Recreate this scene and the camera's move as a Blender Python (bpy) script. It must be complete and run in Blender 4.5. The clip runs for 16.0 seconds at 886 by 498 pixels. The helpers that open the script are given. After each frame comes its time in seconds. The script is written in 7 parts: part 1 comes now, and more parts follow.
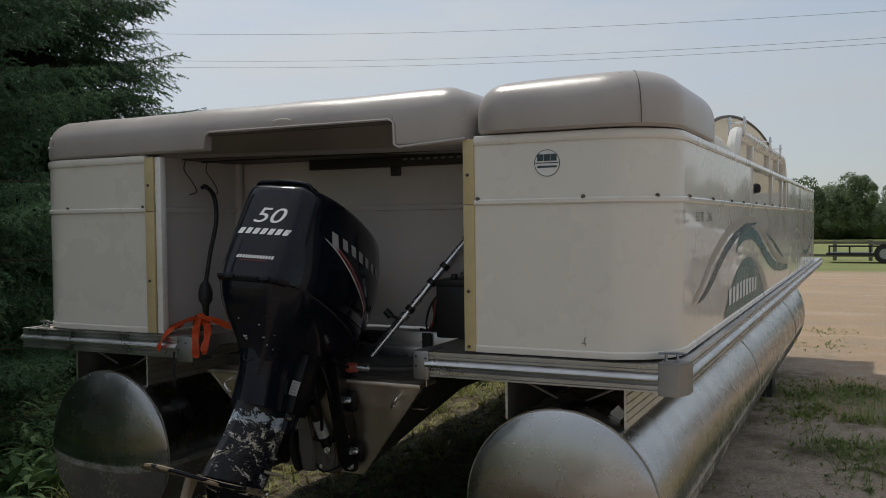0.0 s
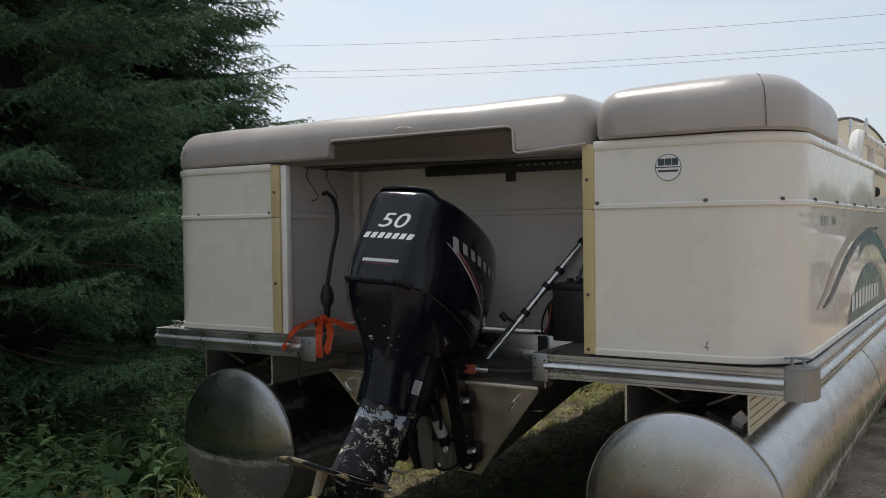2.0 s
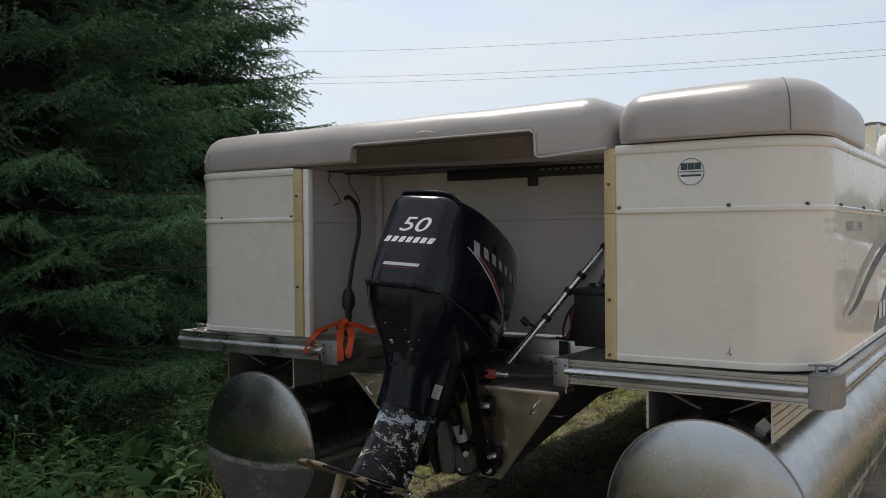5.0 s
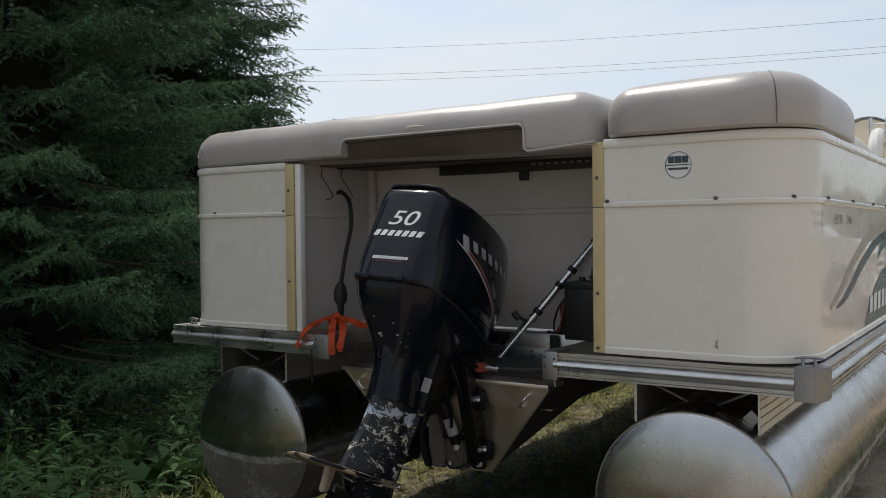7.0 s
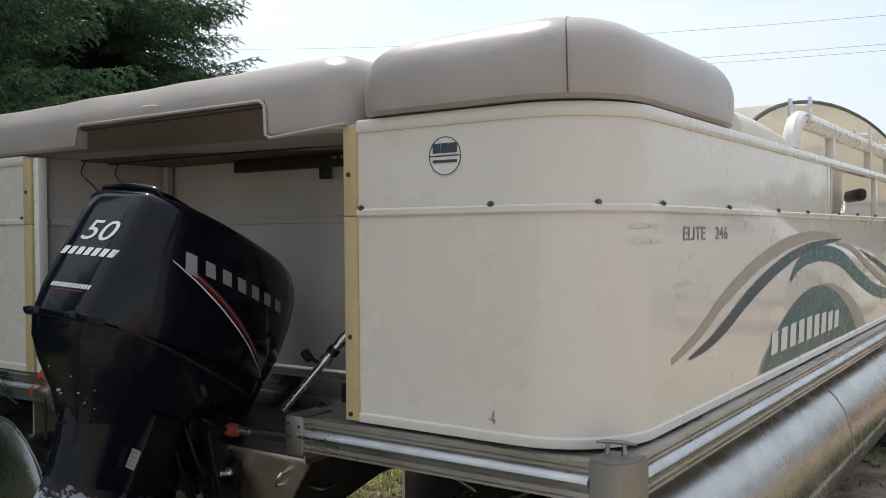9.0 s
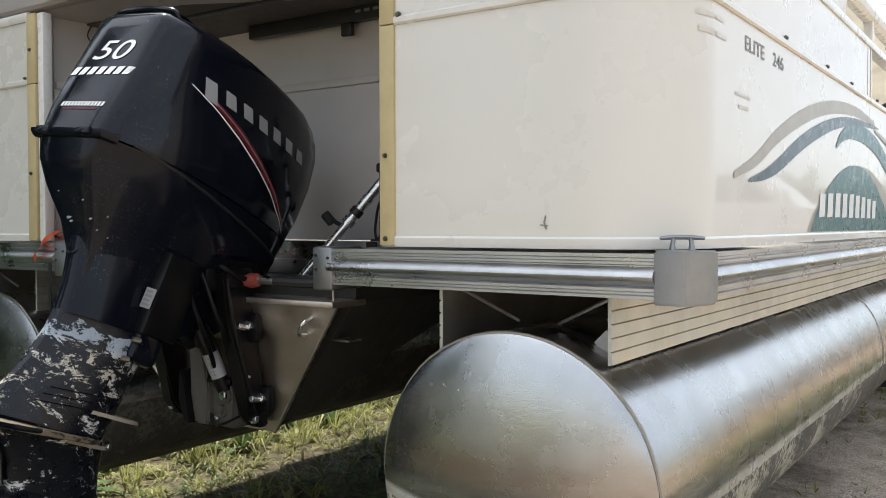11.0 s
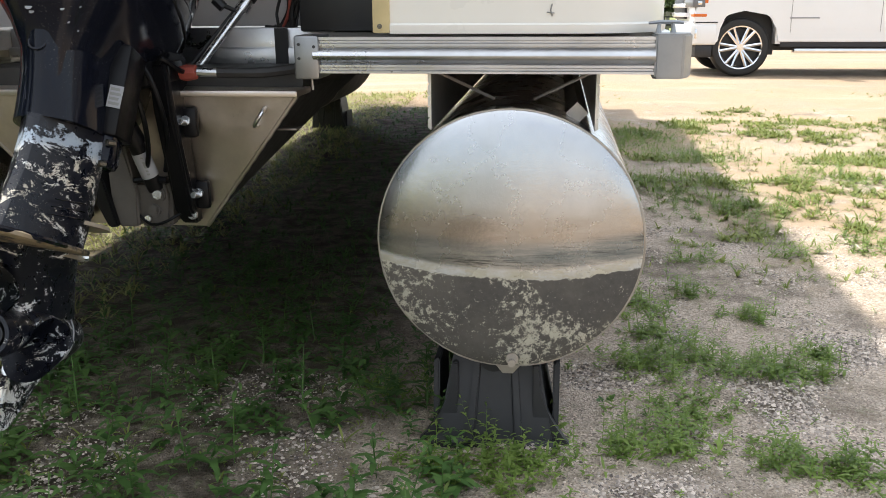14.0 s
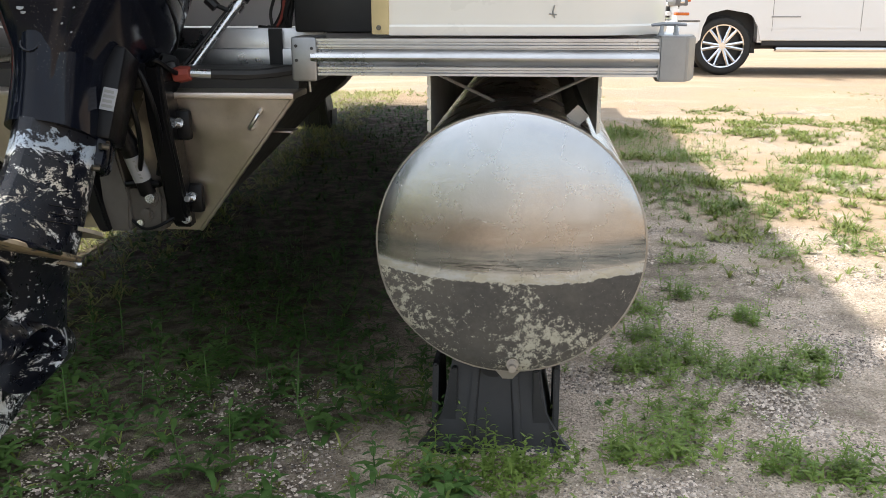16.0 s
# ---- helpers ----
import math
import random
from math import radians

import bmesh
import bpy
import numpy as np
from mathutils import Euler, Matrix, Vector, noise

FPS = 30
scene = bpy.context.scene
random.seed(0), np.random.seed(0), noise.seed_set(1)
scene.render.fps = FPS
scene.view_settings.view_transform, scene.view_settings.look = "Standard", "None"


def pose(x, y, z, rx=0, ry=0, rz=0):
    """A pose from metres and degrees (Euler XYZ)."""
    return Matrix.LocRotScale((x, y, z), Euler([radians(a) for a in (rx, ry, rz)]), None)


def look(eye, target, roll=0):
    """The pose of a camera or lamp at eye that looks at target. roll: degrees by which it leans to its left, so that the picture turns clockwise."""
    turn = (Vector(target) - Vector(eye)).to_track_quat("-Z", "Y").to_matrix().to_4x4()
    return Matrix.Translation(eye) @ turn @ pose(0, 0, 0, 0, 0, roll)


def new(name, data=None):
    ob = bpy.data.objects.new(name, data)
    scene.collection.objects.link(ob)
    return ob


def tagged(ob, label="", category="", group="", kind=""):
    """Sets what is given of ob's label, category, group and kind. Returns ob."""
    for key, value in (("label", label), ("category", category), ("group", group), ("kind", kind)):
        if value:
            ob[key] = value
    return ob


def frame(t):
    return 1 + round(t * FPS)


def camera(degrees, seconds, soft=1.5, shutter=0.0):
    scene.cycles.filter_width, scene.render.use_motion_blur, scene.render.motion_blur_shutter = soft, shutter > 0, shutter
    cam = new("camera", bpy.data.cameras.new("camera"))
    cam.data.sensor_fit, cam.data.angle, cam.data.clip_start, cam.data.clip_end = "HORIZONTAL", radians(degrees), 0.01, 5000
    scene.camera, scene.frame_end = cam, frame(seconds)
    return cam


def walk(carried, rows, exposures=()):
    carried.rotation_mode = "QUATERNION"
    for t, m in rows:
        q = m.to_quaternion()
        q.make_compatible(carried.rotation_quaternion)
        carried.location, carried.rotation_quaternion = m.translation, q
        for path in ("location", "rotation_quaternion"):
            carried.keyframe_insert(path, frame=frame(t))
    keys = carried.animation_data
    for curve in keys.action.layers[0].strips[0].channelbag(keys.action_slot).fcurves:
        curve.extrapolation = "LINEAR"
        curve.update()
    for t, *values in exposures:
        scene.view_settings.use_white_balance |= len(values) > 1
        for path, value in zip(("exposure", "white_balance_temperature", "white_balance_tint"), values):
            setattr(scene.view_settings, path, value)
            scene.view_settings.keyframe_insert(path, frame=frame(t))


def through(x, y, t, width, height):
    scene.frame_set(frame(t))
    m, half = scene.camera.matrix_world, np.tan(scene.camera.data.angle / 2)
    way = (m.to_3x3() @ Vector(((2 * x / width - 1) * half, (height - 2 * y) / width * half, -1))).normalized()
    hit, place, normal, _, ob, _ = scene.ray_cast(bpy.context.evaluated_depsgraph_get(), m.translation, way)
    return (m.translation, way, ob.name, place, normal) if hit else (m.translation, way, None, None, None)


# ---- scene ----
cam = camera(53.2, 16.0, soft=0.9)
PATH = [
    (0, (-0.017, 0.097, 1.385), (-0.891, 1.895, 1.325), -0.7),
    (0.5, (-0.059, -0.002, 1.366), (-1.067, 1.725, 1.316), -0.7),
    (1, (-0.072, 0.006, 1.38), (-1.104, 1.719, 1.329), -0.8),
    (1.5, (-0.07, 0.002, 1.378), (-1.116, 1.706, 1.332), -0.8),
    (2, (-0.063, 0.0, 1.38), (-1.12, 1.698, 1.337), -0.8),
    (2.5, (-0.055, 0.01, 1.378), (-1.125, 1.699, 1.333), -0.8),
    (3, (-0.055, 0.012, 1.372), (-1.132, 1.698, 1.333), -0.7),
    (3.5, (-0.056, 0.005, 1.376), (-1.138, 1.687, 1.339), -0.6),
    (4, (-0.057, 0.013, 1.372), (-1.147, 1.689, 1.338), -0.6),
    (6.5, (-0.039, -0.002, 1.383), (-1.148, 1.662, 1.353), -0.5),
    (7, (-0.013, 0.027, 1.362), (-1.122, 1.691, 1.327), -0.6),
    (7.5, (0.056, 0.257, 1.334), (-1.035, 1.933, 1.295), -0.7),
    (8, (0.084, 0.553, 1.362), (-0.994, 2.237, 1.299), -0.9),
    (8.2, (0.082, 0.686, 1.416), (-0.983, 2.379, 1.363), -0.8),
    (10.3, (0.309, 1.353, 1.198), (-1.008, 2.859, 1.176), -0.1),
    (10.5, (0.233, 1.263, 1.127), (-1.047, 2.8, 1.09), -0.1),
    (11, (-0.005, 1.148, 1.026), (-1.141, 2.794, 0.974), -0.1),
    (11.5, (-0.276, 0.954, 1.019), (-1.232, 2.71, 0.97), -0.2),
    (12, (-0.434, 0.733, 1.029), (-1.146, 2.602, 0.979), -0.3),
    (12.3, (-0.542, 0.677, 1.057), (-1.105, 2.591, 0.919), -0.4),
    (12.5, (-0.612, 0.678, 1.026), (-1.11, 2.605, 0.827), -0.3),
    (12.8, (-0.71, 0.678, 1.018), (-1.125, 2.604, 0.675), -0.4),
    (13, (-0.737, 0.667, 1.041), (-1.11, 2.581, 0.6), -0.4),
    (13.5, (-0.754, 0.655, 1.056), (-1.043, 2.558, 0.513), -0.5),
    (14, (-0.757, 0.651, 1.06), (-1.002, 2.559, 0.512), -0.4),
    (14.5, (-0.763, 0.662, 1.062), (-0.989, 2.572, 0.516), -0.4),
    (15, (-0.764, 0.67, 1.065), (-0.971, 2.583, 0.52), -0.4),
    (15.5, (-0.764, 0.681, 1.071), (-0.954, 2.596, 0.526), -0.3),
    (16, (-0.803, 0.677, 1.068), (-1.005, 2.589, 0.514), -0.2),
]
# the boat rests bow-up on its stands; the camera's rows are given in the boat's own frame
TILT = pose(0, 2.57, 0.5, 0.85, 0, 0) @ pose(0, -2.57, -0.5)
walk(cam, [(t, TILT @ look(eye, target, roll)) for t, eye, target, roll in PATH],
     exposures=[(0.0, -0.48), (0.5, -0.25), (2.0, -0.05), (7.0, -0.05), (8.0, 0.05), (8.5, 0.15), (10.3, 0.79), (11.0, 1.04), (11.5, 1.07), (12.0, 0.74), (12.5, 0.5), (12.8, 0.6), (13.5, 1.29), (14.3, 1.23), (15.0, 1.22), (16.0, 1.2)])


# ---- world, sun, exposure ----
SUN = Vector((-0.48, 0.3, 1.0)).normalized()
world = bpy.data.worlds.new("world")
scene.world = world
world.use_nodes = True
wn = world.node_tree
sky = wn.nodes.new("ShaderNodeTexSky")
sky.sky_type, sky.sun_disc = "NISHITA", False
sky.sun_elevation = math.asin(SUN.z)
sky.sun_rotation = math.atan2(SUN.x, SUN.y)
sky.air_density, sky.dust_density, sky.ozone_density = 1.0, 1.2, 1.0
# a thin veil of bright haze and streaky cloud over the blue
wco = wn.nodes.new("ShaderNodeTexCoord")
wmap = wn.nodes.new("ShaderNodeMapping")
wmap.inputs["Scale"].default_value = (1.0, 1.0, 4.5)
wn.links.new(wco.outputs["Generated"], wmap.inputs[0])
cloud = wn.nodes.new("ShaderNodeTexNoise")
cloud.inputs["Scale"].default_value, cloud.inputs["Detail"].default_value, cloud.inputs["Roughness"].default_value = 2.6, 7.0, 0.55
wn.links.new(wmap.outputs[0], cloud.inputs["Vector"])
veil = wn.nodes.new("ShaderNodeMapRange")
for key, value in (("From Min", 0.35), ("From Max", 0.68), ("To Min", 0.55), ("To Max", 0.97)):
    veil.inputs[key].default_value = value
wn.links.new(cloud.outputs["Fac"], veil.inputs["Value"])
haze = wn.nodes.new("ShaderNodeMix")
haze.data_type = "RGBA"
wn.links.new(veil.outputs[0], haze.inputs[0])
wn.links.new(sky.outputs[0], haze.inputs[6])
toward = wn.nodes.new("ShaderNodeVectorMath")
toward.operation = "DOT_PRODUCT"
toward.inputs[1].default_value = SUN
wn.links.new(wco.outputs["Generated"], toward.inputs[0])
glow = wn.nodes.new("ShaderNodeMapRange")
for key, value in (("From Min", 0.0), ("From Max", 0.75), ("To Min", 0.62), ("To Max", 1.1)):
    glow.inputs[key].default_value = value
wn.links.new(toward.outputs["Value"], glow.inputs["Value"])
tint = wn.nodes.new("ShaderNodeVectorMath")
tint.operation = "SCALE"
tint.inputs[0].default_value = (5.3, 5.6, 5.9)
wn.links.new(glow.outputs[0], tint.inputs["Scale"])
wn.links.new(tint.outputs[0], haze.inputs[7])
wn.links.new(haze.outputs[2], wn.nodes["Background"].inputs[0])
wn.nodes["Background"].inputs[1].default_value = 0.15
sun = new("sun", bpy.data.lights.new("sun", "SUN"))
sun.data.energy, sun.data.angle, sun.data.color = 2.9, radians(2.0), (1.0, 0.95, 0.86)
sun.matrix_world = look(SUN * 30, (0, 0, 0))

# ---- helpers of this scene ----
ORIGIN = {}


def part(name, bm, material, parent=None, label="", smooth=True):
    """Links a bmesh as one mesh object; its coordinates are the world's, or its parent's frame if the parent is turned."""
    o = ORIGIN.get(parent, Vector())
    bmesh.ops.translate(bm, verts=bm.verts, vec=-o)
    bmesh.ops.recalc_face_normals(bm, faces=bm.faces)
    me = bpy.data.meshes.new(name)
    bm.to_mesh(me)
    bm.free()
    if smooth:
        me.polygons.foreach_set("use_smooth", [True] * len(me.polygons))
        me.set_sharp_from_angle(angle=radians(35))
    me.materials.append(material)
    ob = new(name, me)
    if parent:
        ob.parent = parent
        ORIGIN[ob] = o
    if label:
        ob["label"] = label
    return ob


def thing(name, at, label, category, group="", kind="", turned=None):
    """An Empty at a thing's base, which parents its parts."""
    e = new(name)
    e.empty_display_size = 0.1
    if turned is not None:
        e.matrix_world = turned
        ORIGIN[e] = Vector()
    else:
        e.location = at
        ORIGIN[e] = Vector(at)
    return tagged(e, label, category, group, kind)


def box(bm, x0, x1, y0, y1, z0, z1, bevel=0.0, segments=2, m=None):
    r = bmesh.ops.create_cube(bm, size=1.0)
    vs = r["verts"]
    for v in vs:
        v.co = Vector(((x0 + x1) / 2 + v.co.x * (x1 - x0), (y0 + y1) / 2 + v.co.y * (y1 - y0), (z0 + z1) / 2 + v.co.z * (z1 - z0)))
    if m is not None:
        bmesh.ops.transform(bm, matrix=m, verts=vs)
    if bevel:
        es = list({e for v in vs for e in v.link_edges})
        bmesh.ops.bevel(bm, geom=es, offset=bevel, segments=segments, affect="EDGES", profile=0.5, clamp_overlap=True)
    return bm


def B(*a, **k):
    return box(bmesh.new(), *a, **k)


def loft(bm, rings, closed=True, caps=True):
    """Skins rings of equally many points."""
    rows = [[bm.verts.new(p) for p in ring] for ring in rings]
    n = len(rows[0])
    for a, b in zip(rows, rows[1:]):
        for i in range(n if closed else n - 1):
            j = (i + 1) % n
            try:
                bm.faces.new((a[i], a[j], b[j], b[i]))
            except ValueError:
                pass
    if caps and closed:
        bm.faces.new(rows[0][::-1])
        bm.faces.new(rows[-1])
    return bm


def tube(bm, pts, r, n=10, caps=True):
    """A round bar along points; r is a number or one for each point."""
    pts = [Vector(p) for p in pts]
    rs = r if isinstance(r, (list, tuple)) else [r] * len(pts)
    t = (pts[1] - pts[0]).normalized()
    side = t.cross(Vector((0, 0, 1)))
    if side.length < 0.05:
        side = t.cross(Vector((0, 1, 0)))
    side.normalize()
    rings = []
    for i, p in enumerate(pts):
        d = (pts[min(i + 1, len(pts) - 1)] - pts[max(i - 1, 0)]).normalized()
        side = (side - d * side.dot(d)).normalized()
        up = d.cross(side)
        rings.append([p + (side * math.cos(a) + up * math.sin(a)) * rs[i] for a in (2 * math.pi * k / n for k in range(n))])
    return loft(bm, rings, True, caps)


def smooth_line(pts, steps=6):
    """A Catmull-Rom line through points."""
    p = [Vector(q) for q in pts]
    p = [2 * p[0] - p[1]] + p + [2 * p[-1] - p[-2]]
    out = []
    for i in range(1, len(p) - 2):
        for k in range(steps):
            t = k / steps
            a, b, c, d = p[i - 1], p[i], p[i + 1], p[i + 2]
            out.append(0.5 * ((2 * b) + (c - a) * t + (2 * a - 5 * b + 4 * c - d) * t * t + (3 * b - a - 3 * c + d) * t ** 3))
    out.append(p[-2])
    return out


def prism(bm, outline, axis, a, b, bevel=0.0):
    """A flat outline pushed along an axis from a to b. x: (y, z); y: (x, z); z: (x, y)."""
    def at(p, c):
        return {"x": (c, p[0], p[1]), "y": (p[0], c, p[1]), "z": (p[0], p[1], c)}[axis]
    va = [bm.verts.new(at(p, a)) for p in outline]
    vb = [bm.verts.new(at(p, b)) for p in outline]
    n = len(outline)
    for i in range(n):
        bm.faces.new((va[i], va[(i + 1) % n], vb[(i + 1) % n], vb[i]))
    bm.faces.new(va[::-1])
    bm.faces.new(vb)
    if bevel:
        bmesh.ops.bevel(bm, geom=[e for e in bm.edges], offset=bevel, segments=2, affect="EDGES", clamp_overlap=True)
    return bm


def disc(bm, c, axis, r, h, n=16, bevel=0.0):
    """A short round bar centred on c along a direction."""
    q = Vector((0, 0, 1)).rotation_difference(Vector(axis)).to_matrix().to_4x4()
    res = bmesh.ops.create_cone(bm, cap_ends=True, segments=n, radius1=r, radius2=r, depth=h, matrix=Matrix.Translation(c) @ q)
    if bevel:
        es = [e for e in {e for v in res["verts"] for e in v.link_edges} if len(e.link_faces) == 2 and e.calc_face_angle(0) > 1]
        bmesh.ops.bevel(bm, geom=es, offset=bevel, segments=2, affect="EDGES")
    return bm


def extrude_path(bm, path, profile, caps=True):
    """Sweeps a profile of (outward, z) along a plan line of (x, y) points, with outward to the right of the way."""
    rings = []
    n = len(path)
    for i, p in enumerate(path):
        a, b = Vector(path[max(i - 1, 0)]), Vector(path[min(i + 1, n - 1)])
        d0 = (Vector(p) - a).normalized() if i else (b - Vector(p)).normalized()
        d1 = (b - Vector(p)).normalized() if i < n - 1 else d0
        n0, n1 = Vector((d0.y, -d0.x)), Vector((d1.y, -d1.x))
        m = (n0 + n1).normalized()
        m = m / max(m.dot(n0), 0.3)
        rings.append([(p[0] + m.x * o, p[1] + m.y * o, z) for o, z in profile])
    return loft(bm, rings, True, caps)


def arc(cx, cy, r, a0, a1, n=10):
    return [(cx + r * math.cos(radians(a0 + (a1 - a0) * k / n)), cy + r * math.sin(radians(a0 + (a1 - a0) * k / n))) for k in range(n + 1)]


# ---- materials ----
class Nodes:
    """Short hands for building a node material."""

    def __init__(self, name):
        self.mat = bpy.data.materials.new(name)
        self.mat.use_nodes = True
        self.t = self.mat.node_tree
        self.b = self.t.nodes["Principled BSDF"]
        self.co = self.t.nodes.new("ShaderNodeTexCoord").outputs["Object"]

    def put(self, value, socket):
        if isinstance(value, (int, float)):
            socket.default_value = value
        elif isinstance(value, (tuple, list)):
            socket.default_value = (*value, 1.0) if len(value) == 3 and socket.type == "RGBA" else value
        else:
            self.t.links.new(value, socket)

    def noise(self, scale, detail=6.0, rough=0.6, stretch=None, distort=0.0):
        n = self.t.nodes.new("ShaderNodeTexNoise")
        n.inputs["Scale"].default_value, n.inputs["Detail"].default_value = scale, detail
        n.inputs["Roughness"].default_value, n.inputs["Distortion"].default_value = rough, distort
        co = self.co
        if stretch:
            mp = self.t.nodes.new("ShaderNodeMapping")
            mp.inputs["Scale"].default_value = stretch
            self.t.links.new(co, mp.inputs[0])
            co = mp.outputs[0]
        self.t.links.new(co, n.inputs["Vector"])
        return n.outputs["Fac"]

    def voronoi(self, scale, feature="F1", out="Distance"):
        n = self.t.nodes.new("ShaderNodeTexVoronoi")
        n.feature = feature
        n.inputs["Scale"].default_value = scale
        self.t.links.new(self.co, n.inputs["Vector"])
        return n.outputs[out]

    def ramp(self, fac, lo, hi, a=0.0, b=1.0):
        n = self.t.nodes.new("ShaderNodeMapRange")
        n.interpolation_type = "SMOOTHSTEP"
        self.put(fac, n.inputs["Value"])
        for k, v in zip(("From Min", "From Max", "To Min", "To Max"), (lo, hi, a, b)):
            n.inputs[k].default_value = v
        return n.outputs["Result"]

    def mix(self, fac, a, b):
        n = self.t.nodes.new("ShaderNodeMix")
        n.data_type = "RGBA"
        self.put(fac, n.inputs[0])
        self.put(a, n.inputs[6])
        self.put(b, n.inputs[7])
        return n.outputs[2]

    def math(self, op, a, b=0.0):
        n = self.t.nodes.new("ShaderNodeMath")
        n.operation = op
        self.put(a, n.inputs[0])
        self.put(b, n.inputs[1])
        return n.outputs[0]

    def axis(self, i):
        n = self.t.nodes.new("ShaderNodeSeparateXYZ")
        self.t.links.new(self.co, n.inputs[0])
        return n.outputs[i]

    def random(self):
        return self.t.nodes.new("ShaderNodeObjectInfo").outputs["Random"]

    def island(self):
        return self.t.nodes.new("ShaderNodeNewGeometry").outputs["Random Per Island"]

    def bump(self, height, strength=0.3, distance=0.005):
        n = self.t.nodes.new("ShaderNodeBump")
        n.inputs["Strength"].default_value, n.inputs["Distance"].default_value = strength, distance
        self.put(height, n.inputs["Height"])
        self.t.links.new(n.outputs[0], self.b.inputs["Normal"])

    def done(self, color, rough=0.5, metal=0.0, **more):
        self.put(color, self.b.inputs["Base Color"])
        self.put(rough, self.b.inputs["Roughness"])
        self.put(metal, self.b.inputs["Metallic"])
        for k, v in more.items():
            self.put(v, self.b.inputs[k.replace("_", " ")])
        return self.mat


def plain(name, color, rough=0.5, metal=0.0, scale=30.0, vary=0.12, bump=0.05, grain=400.0, **more):
    """A surface with soft stains and a fine grain."""
    n = Nodes(name)
    dark, light = tuple(c * (1 - vary) for c in color), tuple(min(1.0, c * (1 + vary)) for c in color)
    c = n.mix(n.noise(scale * 0.2), dark, light)
    r = n.ramp(n.noise(scale), 0.2, 0.8, max(0.02, rough - 0.08), min(1.0, rough + 0.08))
    if bump:
        n.bump(n.noise(grain, 3), bump, 0.002)
    return n.done(c, r, metal, **more)


def make_panel():
    n = Nodes("cream_panel")
    c = n.mix(n.noise(0.9, 3), (0.675, 0.65, 0.595), (0.715, 0.692, 0.638))
    c = n.mix(n.ramp(n.noise(5, 5, 0.6, (1, 1, 0.2)), 0.3, 0.9, 0, 0.05), c, (0.5, 0.47, 0.4))
    c = n.mix(n.ramp(n.noise(60, 4, 0.7, (1, 1, 0.15)), 0.66, 0.78, 0, 0.08), c, (0.42, 0.40, 0.36))
    n.bump(n.noise(1.6, 2), 0.2, 0.004)
    return n.done(c, n.ramp(n.noise(3), 0.2, 0.8, 0.24, 0.32), 0.0, Coat_Weight=0.55, Coat_Roughness=0.035)


def make_aluminium(name, color=(0.62, 0.62, 0.61), rough=0.3, dirt=0.3, stretch=(1, 1, 1)):
    n = Nodes(name)
    c = n.mix(n.ramp(n.noise(4, 8, 0.7, stretch), 0.35, 0.7), color, tuple(x * 0.8 for x in color))
    c = n.mix(n.ramp(n.noise(22, 8, 0.75), 0.56, 0.7, 0, dirt), c, (0.3, 0.27, 0.22))
    n.bump(n.noise(120, 4), 0.08, 0.002)
    return n.done(c, n.ramp(n.noise(9, 6), 0.3, 0.7, rough - 0.08, rough + 0.14), 1.0)


